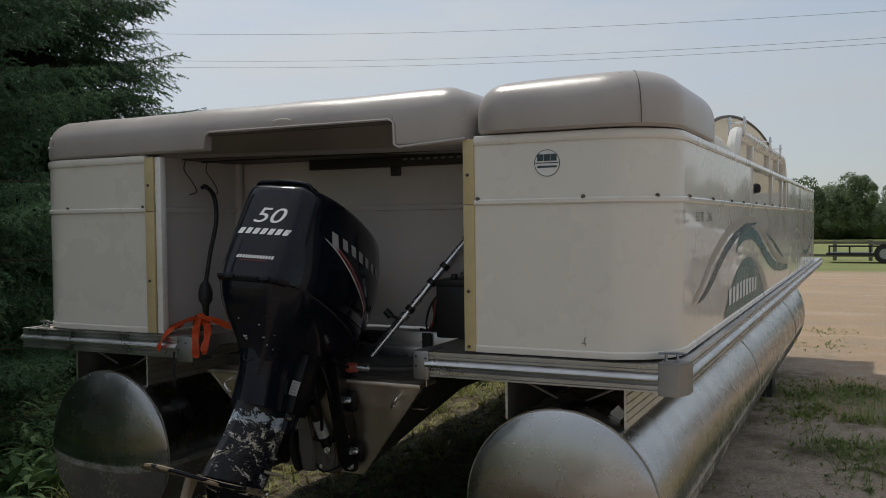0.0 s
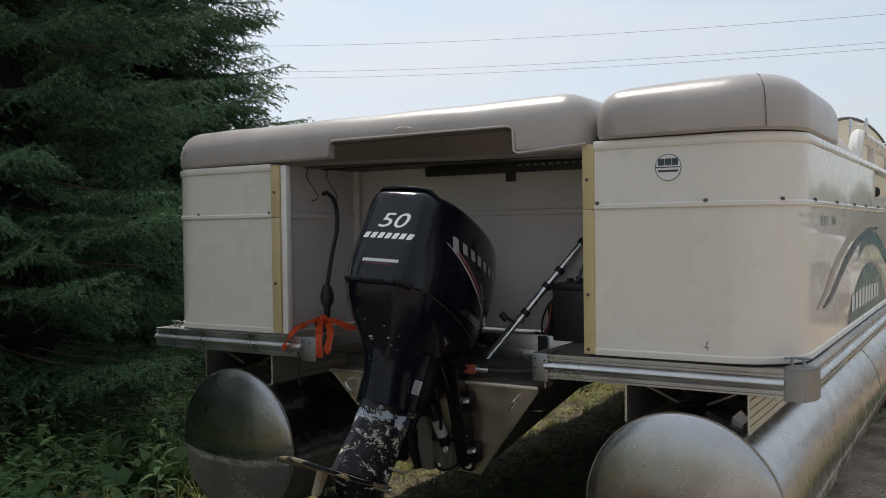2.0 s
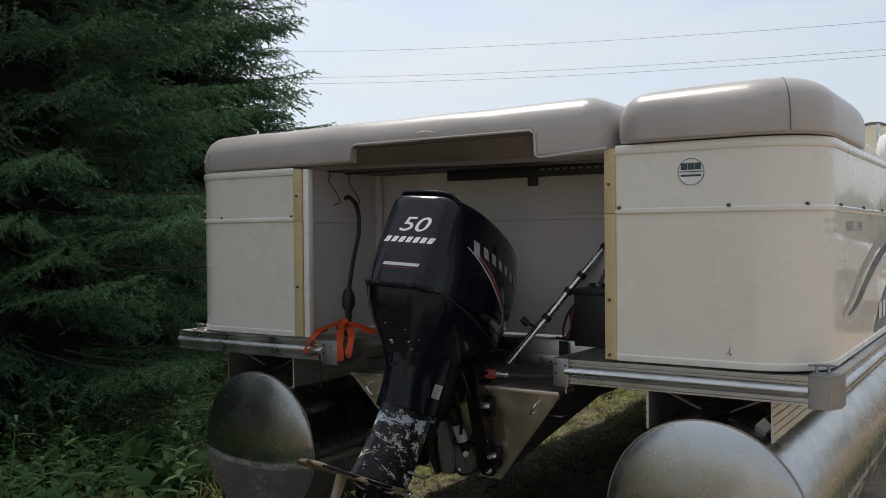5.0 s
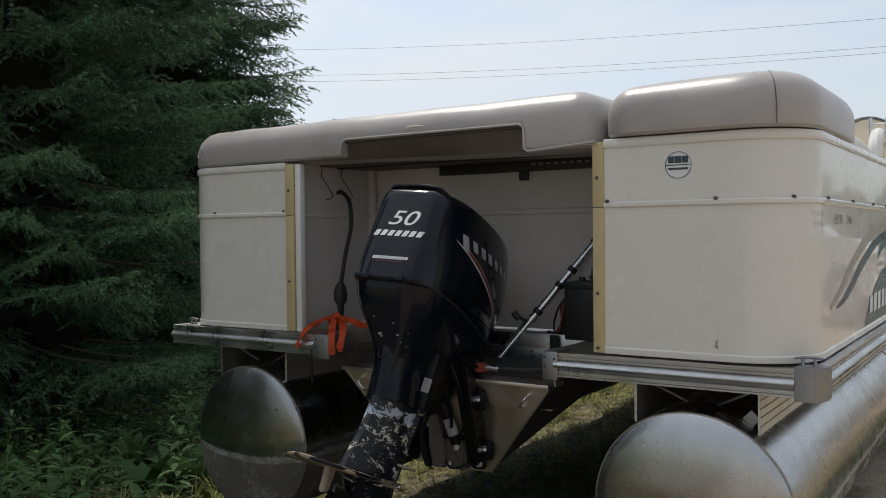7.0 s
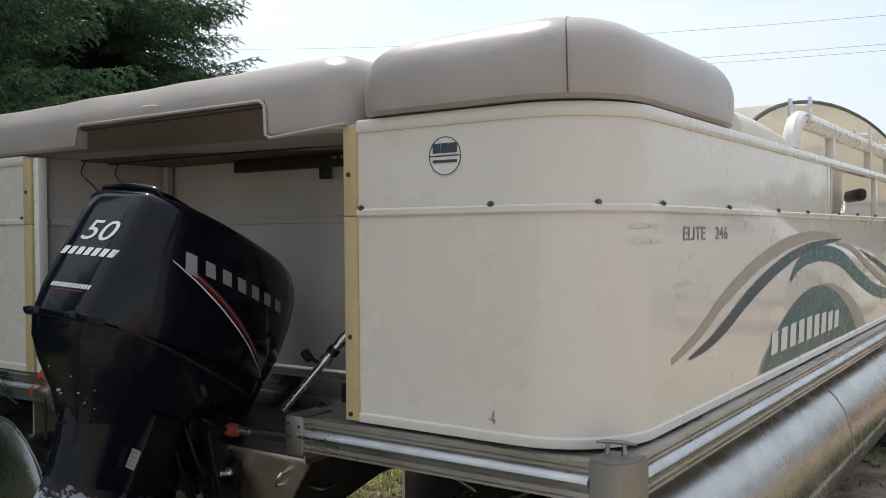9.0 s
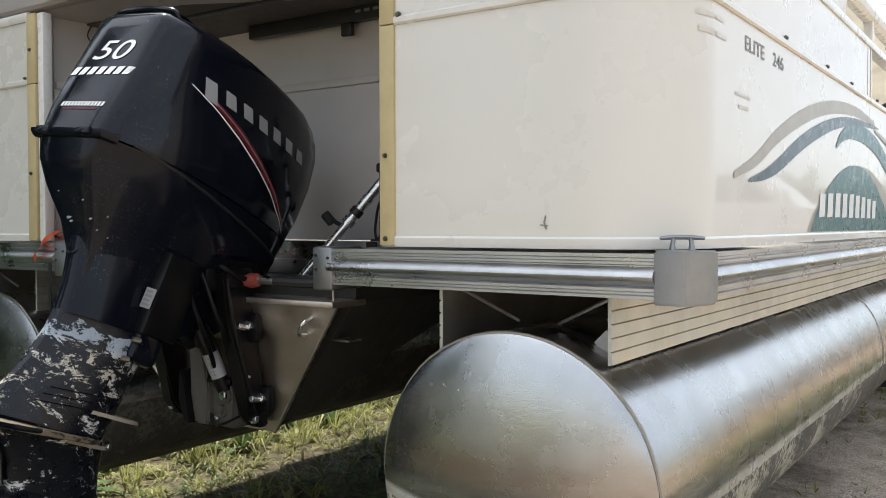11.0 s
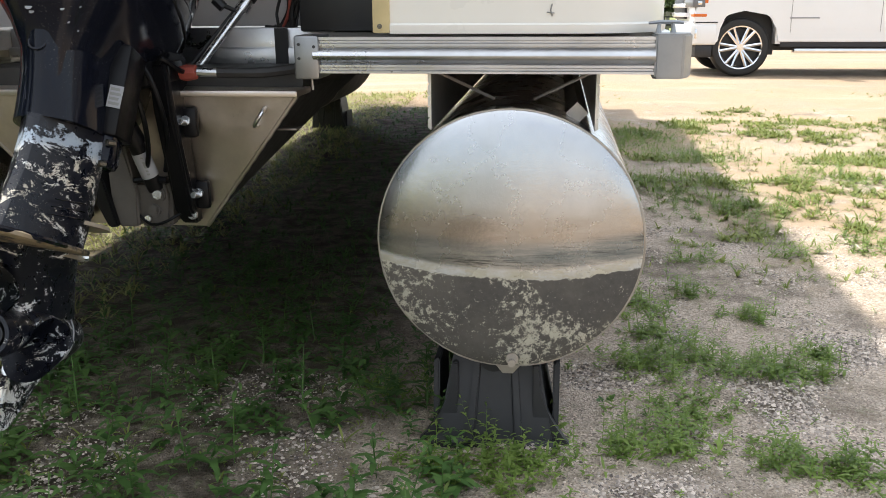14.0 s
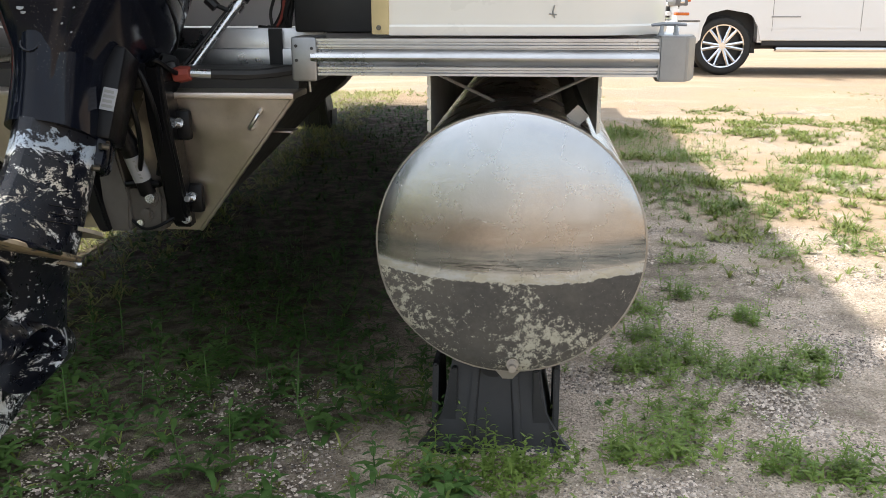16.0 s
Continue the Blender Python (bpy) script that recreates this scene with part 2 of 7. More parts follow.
def make_pontoon(name="pontoon_aluminium", port_shade=0.0):
    """Mill aluminium with stains, a painted tan reflection, a waterline of pale scum, and grey growth with flaked
    patches below it. Laid round the float's own axis.
    """
    n = Nodes(name)
    z = n.axis(2)
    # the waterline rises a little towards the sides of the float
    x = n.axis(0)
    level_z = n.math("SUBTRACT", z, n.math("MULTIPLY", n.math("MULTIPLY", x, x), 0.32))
    wob = n.math("ADD", level_z, n.math("MULTIPLY", n.math("SUBTRACT", n.noise(3.5, 6, 0.7, (1, 0.3, 0.15)), 0.5), 0.022))
    c = n.mix(n.ramp(n.noise(4, 6, 0.6), 0.3, 0.7), (0.56 * (1 - 0.25 * port_shade), 0.565 * (1 - 0.25 * port_shade), 0.57 * (1 - 0.25 * port_shade)), (0.46 * (1 - 0.25 * port_shade), 0.465 * (1 - 0.25 * port_shade), 0.47 * (1 - 0.25 * port_shade)))
    c = n.mix(n.ramp(n.noise(9, 8, 0.7, (1.6, 1, 0.12)), 0.45, 0.7, 0, 0.13), c, (0.34, 0.34, 0.34))
    c = n.mix(n.ramp(n.noise(90, 5, 0.7, (1, 1, 0.25)), 0.68, 0.73, 0, 0.4), c, (0.20, 0.19, 0.17))
    # tan band: the horizon's reflection painted into the metal's colour
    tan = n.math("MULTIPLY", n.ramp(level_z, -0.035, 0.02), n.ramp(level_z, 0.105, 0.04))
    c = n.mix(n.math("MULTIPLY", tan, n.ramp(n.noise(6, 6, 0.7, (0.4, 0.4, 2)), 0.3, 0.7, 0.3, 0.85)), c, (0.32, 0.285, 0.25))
    blue = n.math("MULTIPLY", n.ramp(wob, -0.058, -0.044), n.ramp(wob, 0.022, -0.012))
    c = n.mix(n.math("MULTIPLY", blue, n.ramp(n.noise(16, 8, 0.75, (0.25, 0.25, 2)), 0.35, 0.65, 0.45, 1.0)), c, (0.16, 0.19, 0.21))
    dark = n.math("MULTIPLY", blue, n.ramp(n.noise(11, 9, 0.8, (0.3, 0.3, 5.0)), 0.54, 0.62, 0, 0.85))
    c = n.mix(dark, c, (0.05, 0.055, 0.06))
    scum = n.ramp(n.math("ADD", wob, n.math("MULTIPLY", n.math("SUBTRACT", n.noise(26, 6, 0.7), 0.5), 0.008)), -0.046, -0.062)
    k = 1.0 - 0.62 * port_shade
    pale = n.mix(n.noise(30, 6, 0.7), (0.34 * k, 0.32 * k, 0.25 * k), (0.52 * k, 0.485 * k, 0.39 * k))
    c = n.mix(n.math("MULTIPLY", scum, n.ramp(n.noise(18, 8, 0.75, (1, 1, 2)), 0.35, 0.6, 0.25, 1.0)), c, pale)
    low = n.ramp(n.math("ADD", wob, n.math("MULTIPLY", n.math("SUBTRACT", n.noise(34, 8, 0.75), 0.5), 0.030)), -0.0745, -0.0785)
    growth = n.mix(n.noise(75, 6, 0.75), (0.040, 0.037, 0.033), (0.115, 0.105, 0.092))
    growth = n.mix(n.ramp(n.noise(5, 5, 0.6), 0.4, 0.65, 0, 0.4), growth, (0.15, 0.135, 0.11))
    flaked = n.ramp(n.math("ADD", n.noise(58, 14, 0.82, (-1, 1, 1)), n.math("MULTIPLY", n.noise(4.2, 3, 0.6, (-1, 1, 1)), 0.60)), 0.855, 0.870)
    flaked = n.math("MAXIMUM", flaked, n.ramp(n.noise(85, 8, 0.8), 0.62, 0.64, 0, 0.9))
    c = n.mix(low, c, n.mix(flaked, growth, pale))
    metal = n.math("SUBTRACT", 1.0, n.math("MAXIMUM", low, n.math("MULTIPLY", scum, 0.85)))
    rough = n.mix(low, n.ramp(n.noise(7, 6), 0.3, 0.7, 0.22, 0.32), (0.85, 0.85, 0.85))
    n.bump(n.math("ADD", n.math("MULTIPLY", n.noise(120, 4), 0.7), n.math("MULTIPLY", flaked, low)), 0.12, 0.004)
    return n.done(c, rough, metal)


def make_motor(name, worn=0.0, coat=0.0, gloss=0.4):
    """Black paint; dusty with seed specks, or scraped through to primer and bare metal."""
    n = Nodes(name)
    c = n.mix(n.noise(3), (0.003, 0.0036, 0.007), (0.007, 0.0085, 0.015))
    c = n.mix(n.ramp(n.noise(120, 6, 0.75), 0.69, 0.71, 0, 0.7), c, (0.42, 0.42, 0.42))
    c = n.mix(n.math("MULTIPLY", n.ramp(n.noise(210, 5, 0.75), 0.62, 0.66, 0, 0.5), n.ramp(n.noise(6, 3), 0.45, 0.65)), c, (0.30, 0.30, 0.29))
    rough = n.ramp(n.noise(30, 8, 0.8), 0.4, 0.75, 0.09, 0.2)
    if worn:
        z = n.axis(2)
        edge_z = n.math("ADD", z, n.math("MULTIPLY", n.math("SUBTRACT", n.noise(14, 5), 0.5), 0.07))
        edge = n.math("MULTIPLY", n.ramp(edge_z, -0.165, -0.135), n.ramp(edge_z, -0.105, -0.115))
        # ragged flakes, thick under the edge of the sound paint and sparse further down
        w = n.math("ADD", n.noise(24, 14, 0.78, (0.9, 0.7, 1.5), 0.7), n.math("MULTIPLY", n.noise(95, 8, 0.8), 0.25))
        w = n.math("ADD", w, n.math("MULTIPLY", edge, 0.085))
        w = n.math("SUBTRACT", w, n.ramp(edge_z, -0.115, -0.105, 0.0, 0.4))
        w = n.math("SUBTRACT", w, n.ramp(z, -0.15, -0.42, 0.0, 0.022))
        bare = n.ramp(w, 0.690 - 0.02 * worn, 0.697 - 0.02 * worn, 0, 1)
        primer = n.mix(n.ramp(n.noise(6, 4), 0.42, 0.6), (0.70, 0.71, 0.71), (0.52, 0.48, 0.40))
        primer = n.mix(n.math("MULTIPLY", edge, 0.8), primer, (0.22, 0.29, 0.38))
        c = n.mix(bare, c, primer)
        rough = n.ramp(n.noise(40), 0.3, 0.7, 0.22, 0.45)
        n.bump(bare, 0.25, 0.002)
    else:
        n.bump(n.noise(300, 3), 0.04, 0.001)
    return n.done(c, rough, 0.0, Specular_IOR_Level=gloss, Coat_Weight=coat, Coat_Roughness=0.05)


def make_vinyl():
    n = Nodes("seat_vinyl")
    c = n.mix(n.ramp(n.noise(2, 5), 0.3, 0.7), (0.35, 0.322, 0.308), (0.42, 0.39, 0.372))
    c = n.mix(n.ramp(n.noise(9, 8, 0.7), 0.6, 0.75, 0, 0.25), c, (0.33, 0.30, 0.27))
    n.bump(n.math("ADD", n.math("MULTIPLY", n.voronoi(520), 0.5), n.math("MULTIPLY", n.noise(5, 3), 1.6)), 0.16, 0.003)
    return n.done(c, n.ramp(n.noise(8), 0.3, 0.7, 0.27, 0.36), 0.0)


def make_ground():
    """Gravel, bare sand and weedy soil, in patches, with the drive beyond the boat and the meadow past it."""
    n = Nodes("ground_cover")
    x, y = n.axis(0), n.axis(1)
    big = n.noise(0.55, 5, 0.6)
    grit = n.voronoi(190, "F1", "Color")
    stone = n.mix(grit, (0.165, 0.126, 0.097), (0.78, 0.635, 0.505))
    stone = n.mix(n.ramp(n.voronoi(85, "F1", "Color"), 0.6, 0.8, 0, 0.5), stone, (0.56, 0.47, 0.385))
    stone = n.mix(n.ramp(n.noise(7, 6, 0.7), 0.45, 0.68, 0, 0.7), stone, (0.30, 0.24, 0.17))
    sand = n.mix(n.noise(2.2, 8, 0.7), (0.37, 0.258, 0.160), (0.49, 0.355, 0.232))
    sand = n.mix(n.ramp(n.noise(0.7, 7, 0.65), 0.42, 0.62, 0, 0.55), sand, (0.36, 0.285, 0.215))
    sand = n.mix(n.ramp(n.noise(0.35, 6, 0.6, (1, 3, 1)), 0.5, 0.66, 0, 0.4), sand, (0.53, 0.43, 0.32))
    sand = n.mix(n.ramp(n.noise(40, 6, 0.7), 0.5, 0.75, 0, 0.4), sand, (0.33, 0.27, 0.20))
    # dark earth, taken darker still for the shade under the boat
    soil = n.mix(n.noise(30, 8, 0.75), (0.035, 0.026, 0.018), (0.105, 0.078, 0.05))
    green = n.mix(n.noise(30, 6, 0.7), (0.05, 0.085, 0.02), (0.14, 0.17, 0.05))
    lush = n.math("MAXIMUM", n.math("MULTIPLY", n.ramp(n.noise(1.6, 6, 0.65), 0.48, 0.62), 0.6), n.ramp(n.math("ADD", x, n.math("MULTIPLY", n.noise(2.5, 5), 0.7)), -0.55, -1.15))
    near = n.mix(n.math("MULTIPLY", lush, n.ramp(n.noise(12, 4), 0.35, 0.6, 0.6, 1.0)), stone, n.mix(n.ramp(n.noise(20), 0.52, 0.72), soil, green))
    edge = n.math("ADD", x, n.math("MULTIPLY", n.math("SUBTRACT", n.noise(0.9, 6, 0.65), 0.5), 2.6))
    bare = n.ramp(n.math("ADD", edge, n.math("MULTIPLY", n.math("SUBTRACT", y, 3.4), 0.26)), 0.35, 1.1)
    c = n.mix(n.math("MULTIPLY", bare, n.ramp(n.noise(2.4, 6, 0.65), 0.62, 0.5, 0.15, 1.0)), near, sand)
    drive = n.math("MULTIPLY", n.ramp(n.math("ADD", y, n.math("MULTIPLY", big, 3.0)), 10.5, 12.5), n.ramp(x, -5.0, -3.5))
    c = n.mix(drive, c, sand)
    # verge past the port side, its grass colour raised to read as sunlit
    sunlit_verge = n.ramp(n.math("ADD", x, n.math("MULTIPLY", n.noise(1.3, 4), 0.8)), -2.3, -3.1)
    c = n.mix(n.math("MULTIPLY", sunlit_verge, n.ramp(y, 12, 10)), c, n.mix(n.ramp(n.noise(14, 5), 0.4, 0.65), soil, n.mix(n.noise(25), (0.30, 0.32, 0.09), (0.62, 0.55, 0.24))))
    meadow = n.mix(n.noise(0.25, 5), (0.14, 0.175, 0.045), (0.27, 0.275, 0.10))
    c = n.mix(n.ramp(n.math("ADD", y, n.math("MULTIPLY", n.noise(0.4, 4), 4.0)), 33.0, 37.0), c, meadow)
    n.bump(n.math("ADD", n.voronoi(190), n.noise(40, 6)), 0.7, 0.010)
    return n.done(c, 0.95, 0.0)


PANEL = make_panel()
WHITE = plain("white_paint", (0.74, 0.73, 0.70), 0.3)
INNER = plain("inner_panel", (0.60, 0.575, 0.56), 0.5, vary=0.1)
TRIM = plain("yellowed_foam_tape", (0.50, 0.41, 0.22), 0.7, vary=0.2, scale=90)
ALU = make_aluminium("anodised_aluminium", (0.58, 0.58, 0.585), 0.32, 0.10)
ALU_CAP = make_aluminium("cast_aluminium", (0.32, 0.325, 0.33), 0.46, 0.15)
ALU_RIB = make_aluminium("aluminium_skin", (0.66, 0.65, 0.60), 0.45, 0.15)
ALU_DULL = make_aluminium("dull_aluminium", (0.42, 0.39, 0.35), 0.48, 0.55)
POD_ALU = make_aluminium("scuffed_aluminium", (0.66, 0.59, 0.52), 0.36, 0.4)
ROD = plain("worn_chrome", (0.74, 0.74, 0.75), 0.24, 0.85, vary=0.05)
CLEAT = plain("dull_galvanised", (0.30, 0.31, 0.32), 0.42, 1.0, vary=0.2)
MOUNT_BLACK = plain("black_mount_paint", (0.004, 0.004, 0.005), 0.38, vary=0.5, scale=60, Specular_IOR_Level=0.22)
HULL_DARK = plain("near_black_hull", (0.035, 0.033, 0.03), 0.6, vary=0.3)
PUMP = plain("grimy_casting", (0.085, 0.076, 0.066), 0.6, vary=0.45, scale=70)
SCREW = plain("tarnished_screw", (0.16, 0.15, 0.13), 0.45, 1.0, vary=0.3)
STEEL = plain("stainless_steel", (0.72, 0.72, 0.72), 0.28, 1.0)
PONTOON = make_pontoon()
# port float's copy: tree shade put in as darker metal and dimmer scum
PONTOON_SHADED = make_pontoon("shaded_pontoon_aluminium", 1.0)
COWL = make_motor("cowl_black", 0.0, 0.15, 0.25)
LEG = make_motor("leg_black_worn", 0.6)
BLADE = make_motor("blade_black_worn", 0.35)
MIDLEG = make_motor("leg_black", gloss=0.24)
BLACK = plain("black_plastic", (0.016, 0.016, 0.017), 0.45, vary=0.3)
STAND = plain("stand_plastic", (0.022, 0.022, 0.024), 0.5, vary=0.35, scale=40)
VINYL = make_vinyl()
VINYL_LIGHT = plain("pale_vinyl", (0.66, 0.62, 0.54), 0.4)
BROWN = plain("brown_seat_base", (0.085, 0.072, 0.062), 0.6, vary=0.2)
ORANGE = plain("orange_webbing", (0.75, 0.11, 0.025), 0.65, vary=0.2, scale=60, grain=900)
RUBBER = plain("black_rubber", (0.012, 0.012, 0.012), 0.6)
LETTER = plain("white_lettering", (0.72, 0.72, 0.72), 0.45, vary=0.1)
RED = plain("red_stripe", (0.13, 0.006, 0.012), 0.3)
TEAL = plain("teal_graphic", (0.012, 0.10, 0.115), 0.3, vary=0.15)
NAVY_TEAL = plain("dark_teal_graphic", (0.016, 0.048, 0.072), 0.3, vary=0.15)
NAVY = plain("navy_graphic", (0.03, 0.055, 0.07), 0.3)
TAUPE = plain("taupe_graphic", (0.36, 0.33, 0.28), 0.35)
GREY = plain("grey_lettering", (0.22, 0.22, 0.21), 0.5)
SILVER = plain("silver_lettering", (0.30, 0.305, 0.315), 0.4)
CABLE_RED = plain("red_cable", (0.25, 0.05, 0.035), 0.6)
GROUND = make_ground()

# ---- ground ----
def smooth_step(t):
    t = min(1.0, max(0.0, t))
    return t * t * (3 - 2 * t)


def ground_z(x, y):
    """Low bumps near the boat, on a gentle rise under its bow."""
    near = min(1.0, 2 * max(0.0, 1 - max(abs(x + 1.5) / 9, abs(y - 5) / 9)))
    rise = 0.075 * smooth_step((y - 3.6) / 6.0) * smooth_step((13.0 - y) / 3.0) * smooth_step((6.0 - abs(x + 1.5)) / 3.0)
    rise += 0.10 * smooth_step((y - 9.0) / 4.5) * smooth_step((32.0 - y) / 12.0) * smooth_step((x + 5.0) / 3.0)
    return near * (0.035 * noise.noise(Vector((x * 0.9, y * 0.9, 0))) + 0.02 * noise.noise(Vector((x * 3, y * 3, 4)))) + rise


def build_ground():
    xs = [-1200, -300, -80, -30, -14] + [-10 + 0.25 * k for k in range(57)] + [8, 14, 30, 80, 300, 1200]
    ys = [-1200, -200, -40, -10] + [-3 + 0.25 * k for k in range(61)] + [14, 16, 18, 20, 23, 26, 29, 32, 50, 90, 200, 500, 2500]
    bm = bmesh.new()
    rows = []
    for y in ys:
        row = []
        for x in xs:
            row.append(bm.verts.new((x, y, ground_z(x, y))))
        rows.append(row)
    for a, b in zip(rows, rows[1:]):
        for i in range(len(xs) - 1):
            bm.faces.new((a[i], a[i + 1], b[i + 1], b[i]))
    tagged(part("ground", bm, GROUND), "gravel and sand ground with weedy grass patches", "ground", kind="structure")


build_ground()

# ---- the boat: its shell ----
XC = -1.80          # middle line
STERN = 2.57        # after face of the deck rail
BOW = 10.0
X1, X0 = -0.490, -3.122
boat = thing("pontoon_boat", (XC, 6.0, 0.0), "cream pontoon boat with teal wave graphics on plastic stands", "boat")


def mirror(x):
    return 2 * XC - x


def pontoon_part(cx):
    r, cz = 0.303, 0.519
    n = 72
    bm = bmesh.new()
    stations = [(2.562, 0.12), (2.564, 0.3), (2.569, 0.5), (2.577, 0.7), (2.588, 0.88), (2.596, 0.975), (2.600, 0.995), (2.606, 1.0)] + [(2.6 + 0.57 * k, 1.0) for k in range(1, 11)]
    rings = [[(r * q * math.cos(2 * math.pi * k / n), y, r * q * math.sin(2 * math.pi * k / n)) for k in range(n)] for y, q in stations]
    for k in range(1, 9):
        t = k / 8
        q = r * math.sqrt(max(0.02, 1 - t * t))
        rings.append([(q * math.cos(2 * math.pi * j / n), 8.3 + 1.2 * t, 0.2 * t * t + q * math.sin(2 * math.pi * j / n)) for j in range(n)])
    loft(bm, rings)
    ob = part("pontoon", bm, PONTOON if cx > XC else PONTOON_SHADED, None, "mill aluminium float with a stained waterline")
    ob.parent = boat
    ob.location = Vector((cx, 0, cz)) - ORIGIN[boat]
    ORIGIN[ob] = Vector((cx, 0, cz))
    # weld bead, joints, keel strip and drain plug
    for y in (2.606, 5.0, 7.4):
        b = bmesh.new()
        ring = [(cx + (r + 0.001) * math.cos(2 * math.pi * k / 48), y + 0.002 * math.sin(k * 5.1), cz + (r + 0.001) * math.sin(2 * math.pi * k / 48)) for k in range(49)]
        tube(b, ring, 0.0035 if y < 3 else 0.003, 6)
        part("weld_bead", b, ALU_DULL, ob)
    b = bmesh.new()
    prism(b, [(-0.045, -r + 0.012), (-0.012, -r - 0.028), (0.012, -r - 0.028), (0.045, -r + 0.012)], "y", 2.62, 8.0)
    bmesh.ops.translate(b, verts=b.verts, vec=(cx, 0, cz))
    part("keel_strip", b, ALU_DULL, ob)
    b = bmesh.new()
    disc(b, (cx + 0.012, 2.588, cz - r + 0.026), (0, -1, 0.1), 0.015, 0.030, 12, 0.003)
    disc(b, (cx + 0.012, 2.572, cz - r + 0.022), (0, -1, 0.1), 0.010, 0.03, 6, 0.002)
    part("drain_plug", b, ALU_DULL, ob)
    return ob


for cx in (-0.855, -2.692):
    pontoon_part(cx)


def riser(cx):
    """The channel between deck and float: two upright skins with braces and a square bar inside."""
    for s in (-1, 1):
        b = bmesh.new()
        x = cx + s * 0.187
        z0, z1 = 0.770, 0.897
        prof = []
        k = 5
        for i in range(k):
            za, zb = z1 - (z1 - z0) * i / k, z1 - (z1 - z0) * (i + 1) / k
            prof += [(0.004, za - 0.002), (0.004, zb + 0.003), (0.0, zb + 0.002), (0.0, zb)]
        prof = [(0.0, z1)] + prof + [(-0.004, z0), (-0.004, z1)]
        prism(b, [(x + s * o, z) for o, z in prof], "y", 2.642, 9.0)
        part("riser_skin", b, ALU_RIB, boat, "ribbed aluminium skin under the deck")
    for sx in (-1, 1):
        part("brace", tube(bmesh.new(), [(cx + sx * 0.18, 2.70, 0.897), (cx + sx * 0.045, 2.72, 0.832)], 0.004, 6), ALU_DULL, boat)
    b = bmesh.new()
    tube(b, [(cx + 0.145, 2.72, 0.80), (cx + 0.145, 5.0, 0.80)], 0.026, 4)
    part("square_bar", b, ALU_DULL, boat)


for cx in (-0.854, -2.712):
    riser(cx)

RAIL_PROFILE = [(0.0, 0.978), (0.0, 0.972), (-0.006, 0.970), (-0.006, 0.966), (0.0, 0.964), (0.0, 0.960), (-0.007, 0.958)] + \
    [(-0.007 + 0.018 * math.sin(math.pi * k / 8), 0.956 - 0.034 * k / 8) for k in range(9)] + \
    [(0.0, 0.919), (0.0, 0.914), (-0.006, 0.912), (-0.006, 0.908), (0.0, 0.906), (0.0, 0.901), (-0.03, 0.901), (-0.03, 0.978)]


def rail_bar(name, pts):
    b = bmesh.new()
    extrude_path(b, pts, RAIL_PROFILE)
    return part(name, b, ALU, boat, "ribbed aluminium deck edge rail")


rail_bar("deck_rail", [(-1.285, STERN), (-0.555, STERN)])
rail_bar("deck_rail", [(X1, STERN + 0.06), (X1, BOW)])
rail_bar("deck_rail", [(X0, STERN), (-2.305, STERN)])
rail_bar("deck_rail", [(X0, BOW), (X0, STERN + 0.03)])
rail_bar("deck_rail", [(X1, BOW), (X0, BOW)])
b = bmesh.new()
prism(b, [(-0.558, STERN + 0.010), (-0.556, STERN - 0.004), (-0.508, STERN - 0.008), (-0.498, STERN - 0.004), (-0.478, STERN + 0.038), (-0.475, STERN + 0.050), (-0.474, STERN + 0.085), (-0.558, STERN + 0.085)], "z", 0.892, 0.984, 0.004)
part("corner_cap", b, ALU_CAP, boat, "cast aluminium corner cap")
for x0, x1 in ((-1.328, -1.272), (-2.305, -2.228)):
    cap = part("end_cap", B(x0, x1, STERN - 0.006, STERN + 0.10, 0.888, 0.982, bevel=0.006), ALU_CAP, boat, "plain aluminium rail end cap")
    for dx, dz in ((0.012, 0.075), (0.012, 0.045), (0.046, 0.07)):
        b = bmesh.new()
        disc(b, (x0 + dx, STERN - 0.006, 0.888 + dz), (0, 1, 0), 0.0035, 0.004, 8)
        part("rivet", b, BLACK, cap)

# deck in three boards round the motor well, and cross beams under it
for k, (x0, x1, y0, y1) in enumerate(((-3.08, -2.24, 2.60, 2.985), (-1.33, -0.52, 2.60, 2.985), (-3.08, -0.52, 2.985, 9.97))):
    part("deck_board", B(x0, x1, y0, y1, 0.93, 0.976), ALU_DULL, boat, "worn grey deck boards")
part("well_edge", B(-2.24, -1.33, 2.965, 2.985, 0.885, 0.986, bevel=0.004), ALU, boat, "aluminium edge of the motor well")
part("well_edge", B(-2.24, -1.33, 2.945, 2.965, 0.885, 0.935, bevel=0.004), ALU, boat)
for k in range(16):
    y = 2.70 + 0.47 * k
    if y < 2.98:
        for x0, x1 in ((-3.07, -2.26), (-1.31, -0.53)):
            part("cross_beam", B(x0, x1, y, y + 0.05, 0.897, 0.93), ALU_DULL, boat)
    else:
        part("cross_beam", B(-3.07, -0.53, y, y + 0.05, 0.897, 0.93), ALU_DULL, boat)


CLEAT_Z = (0.978, 0.982)


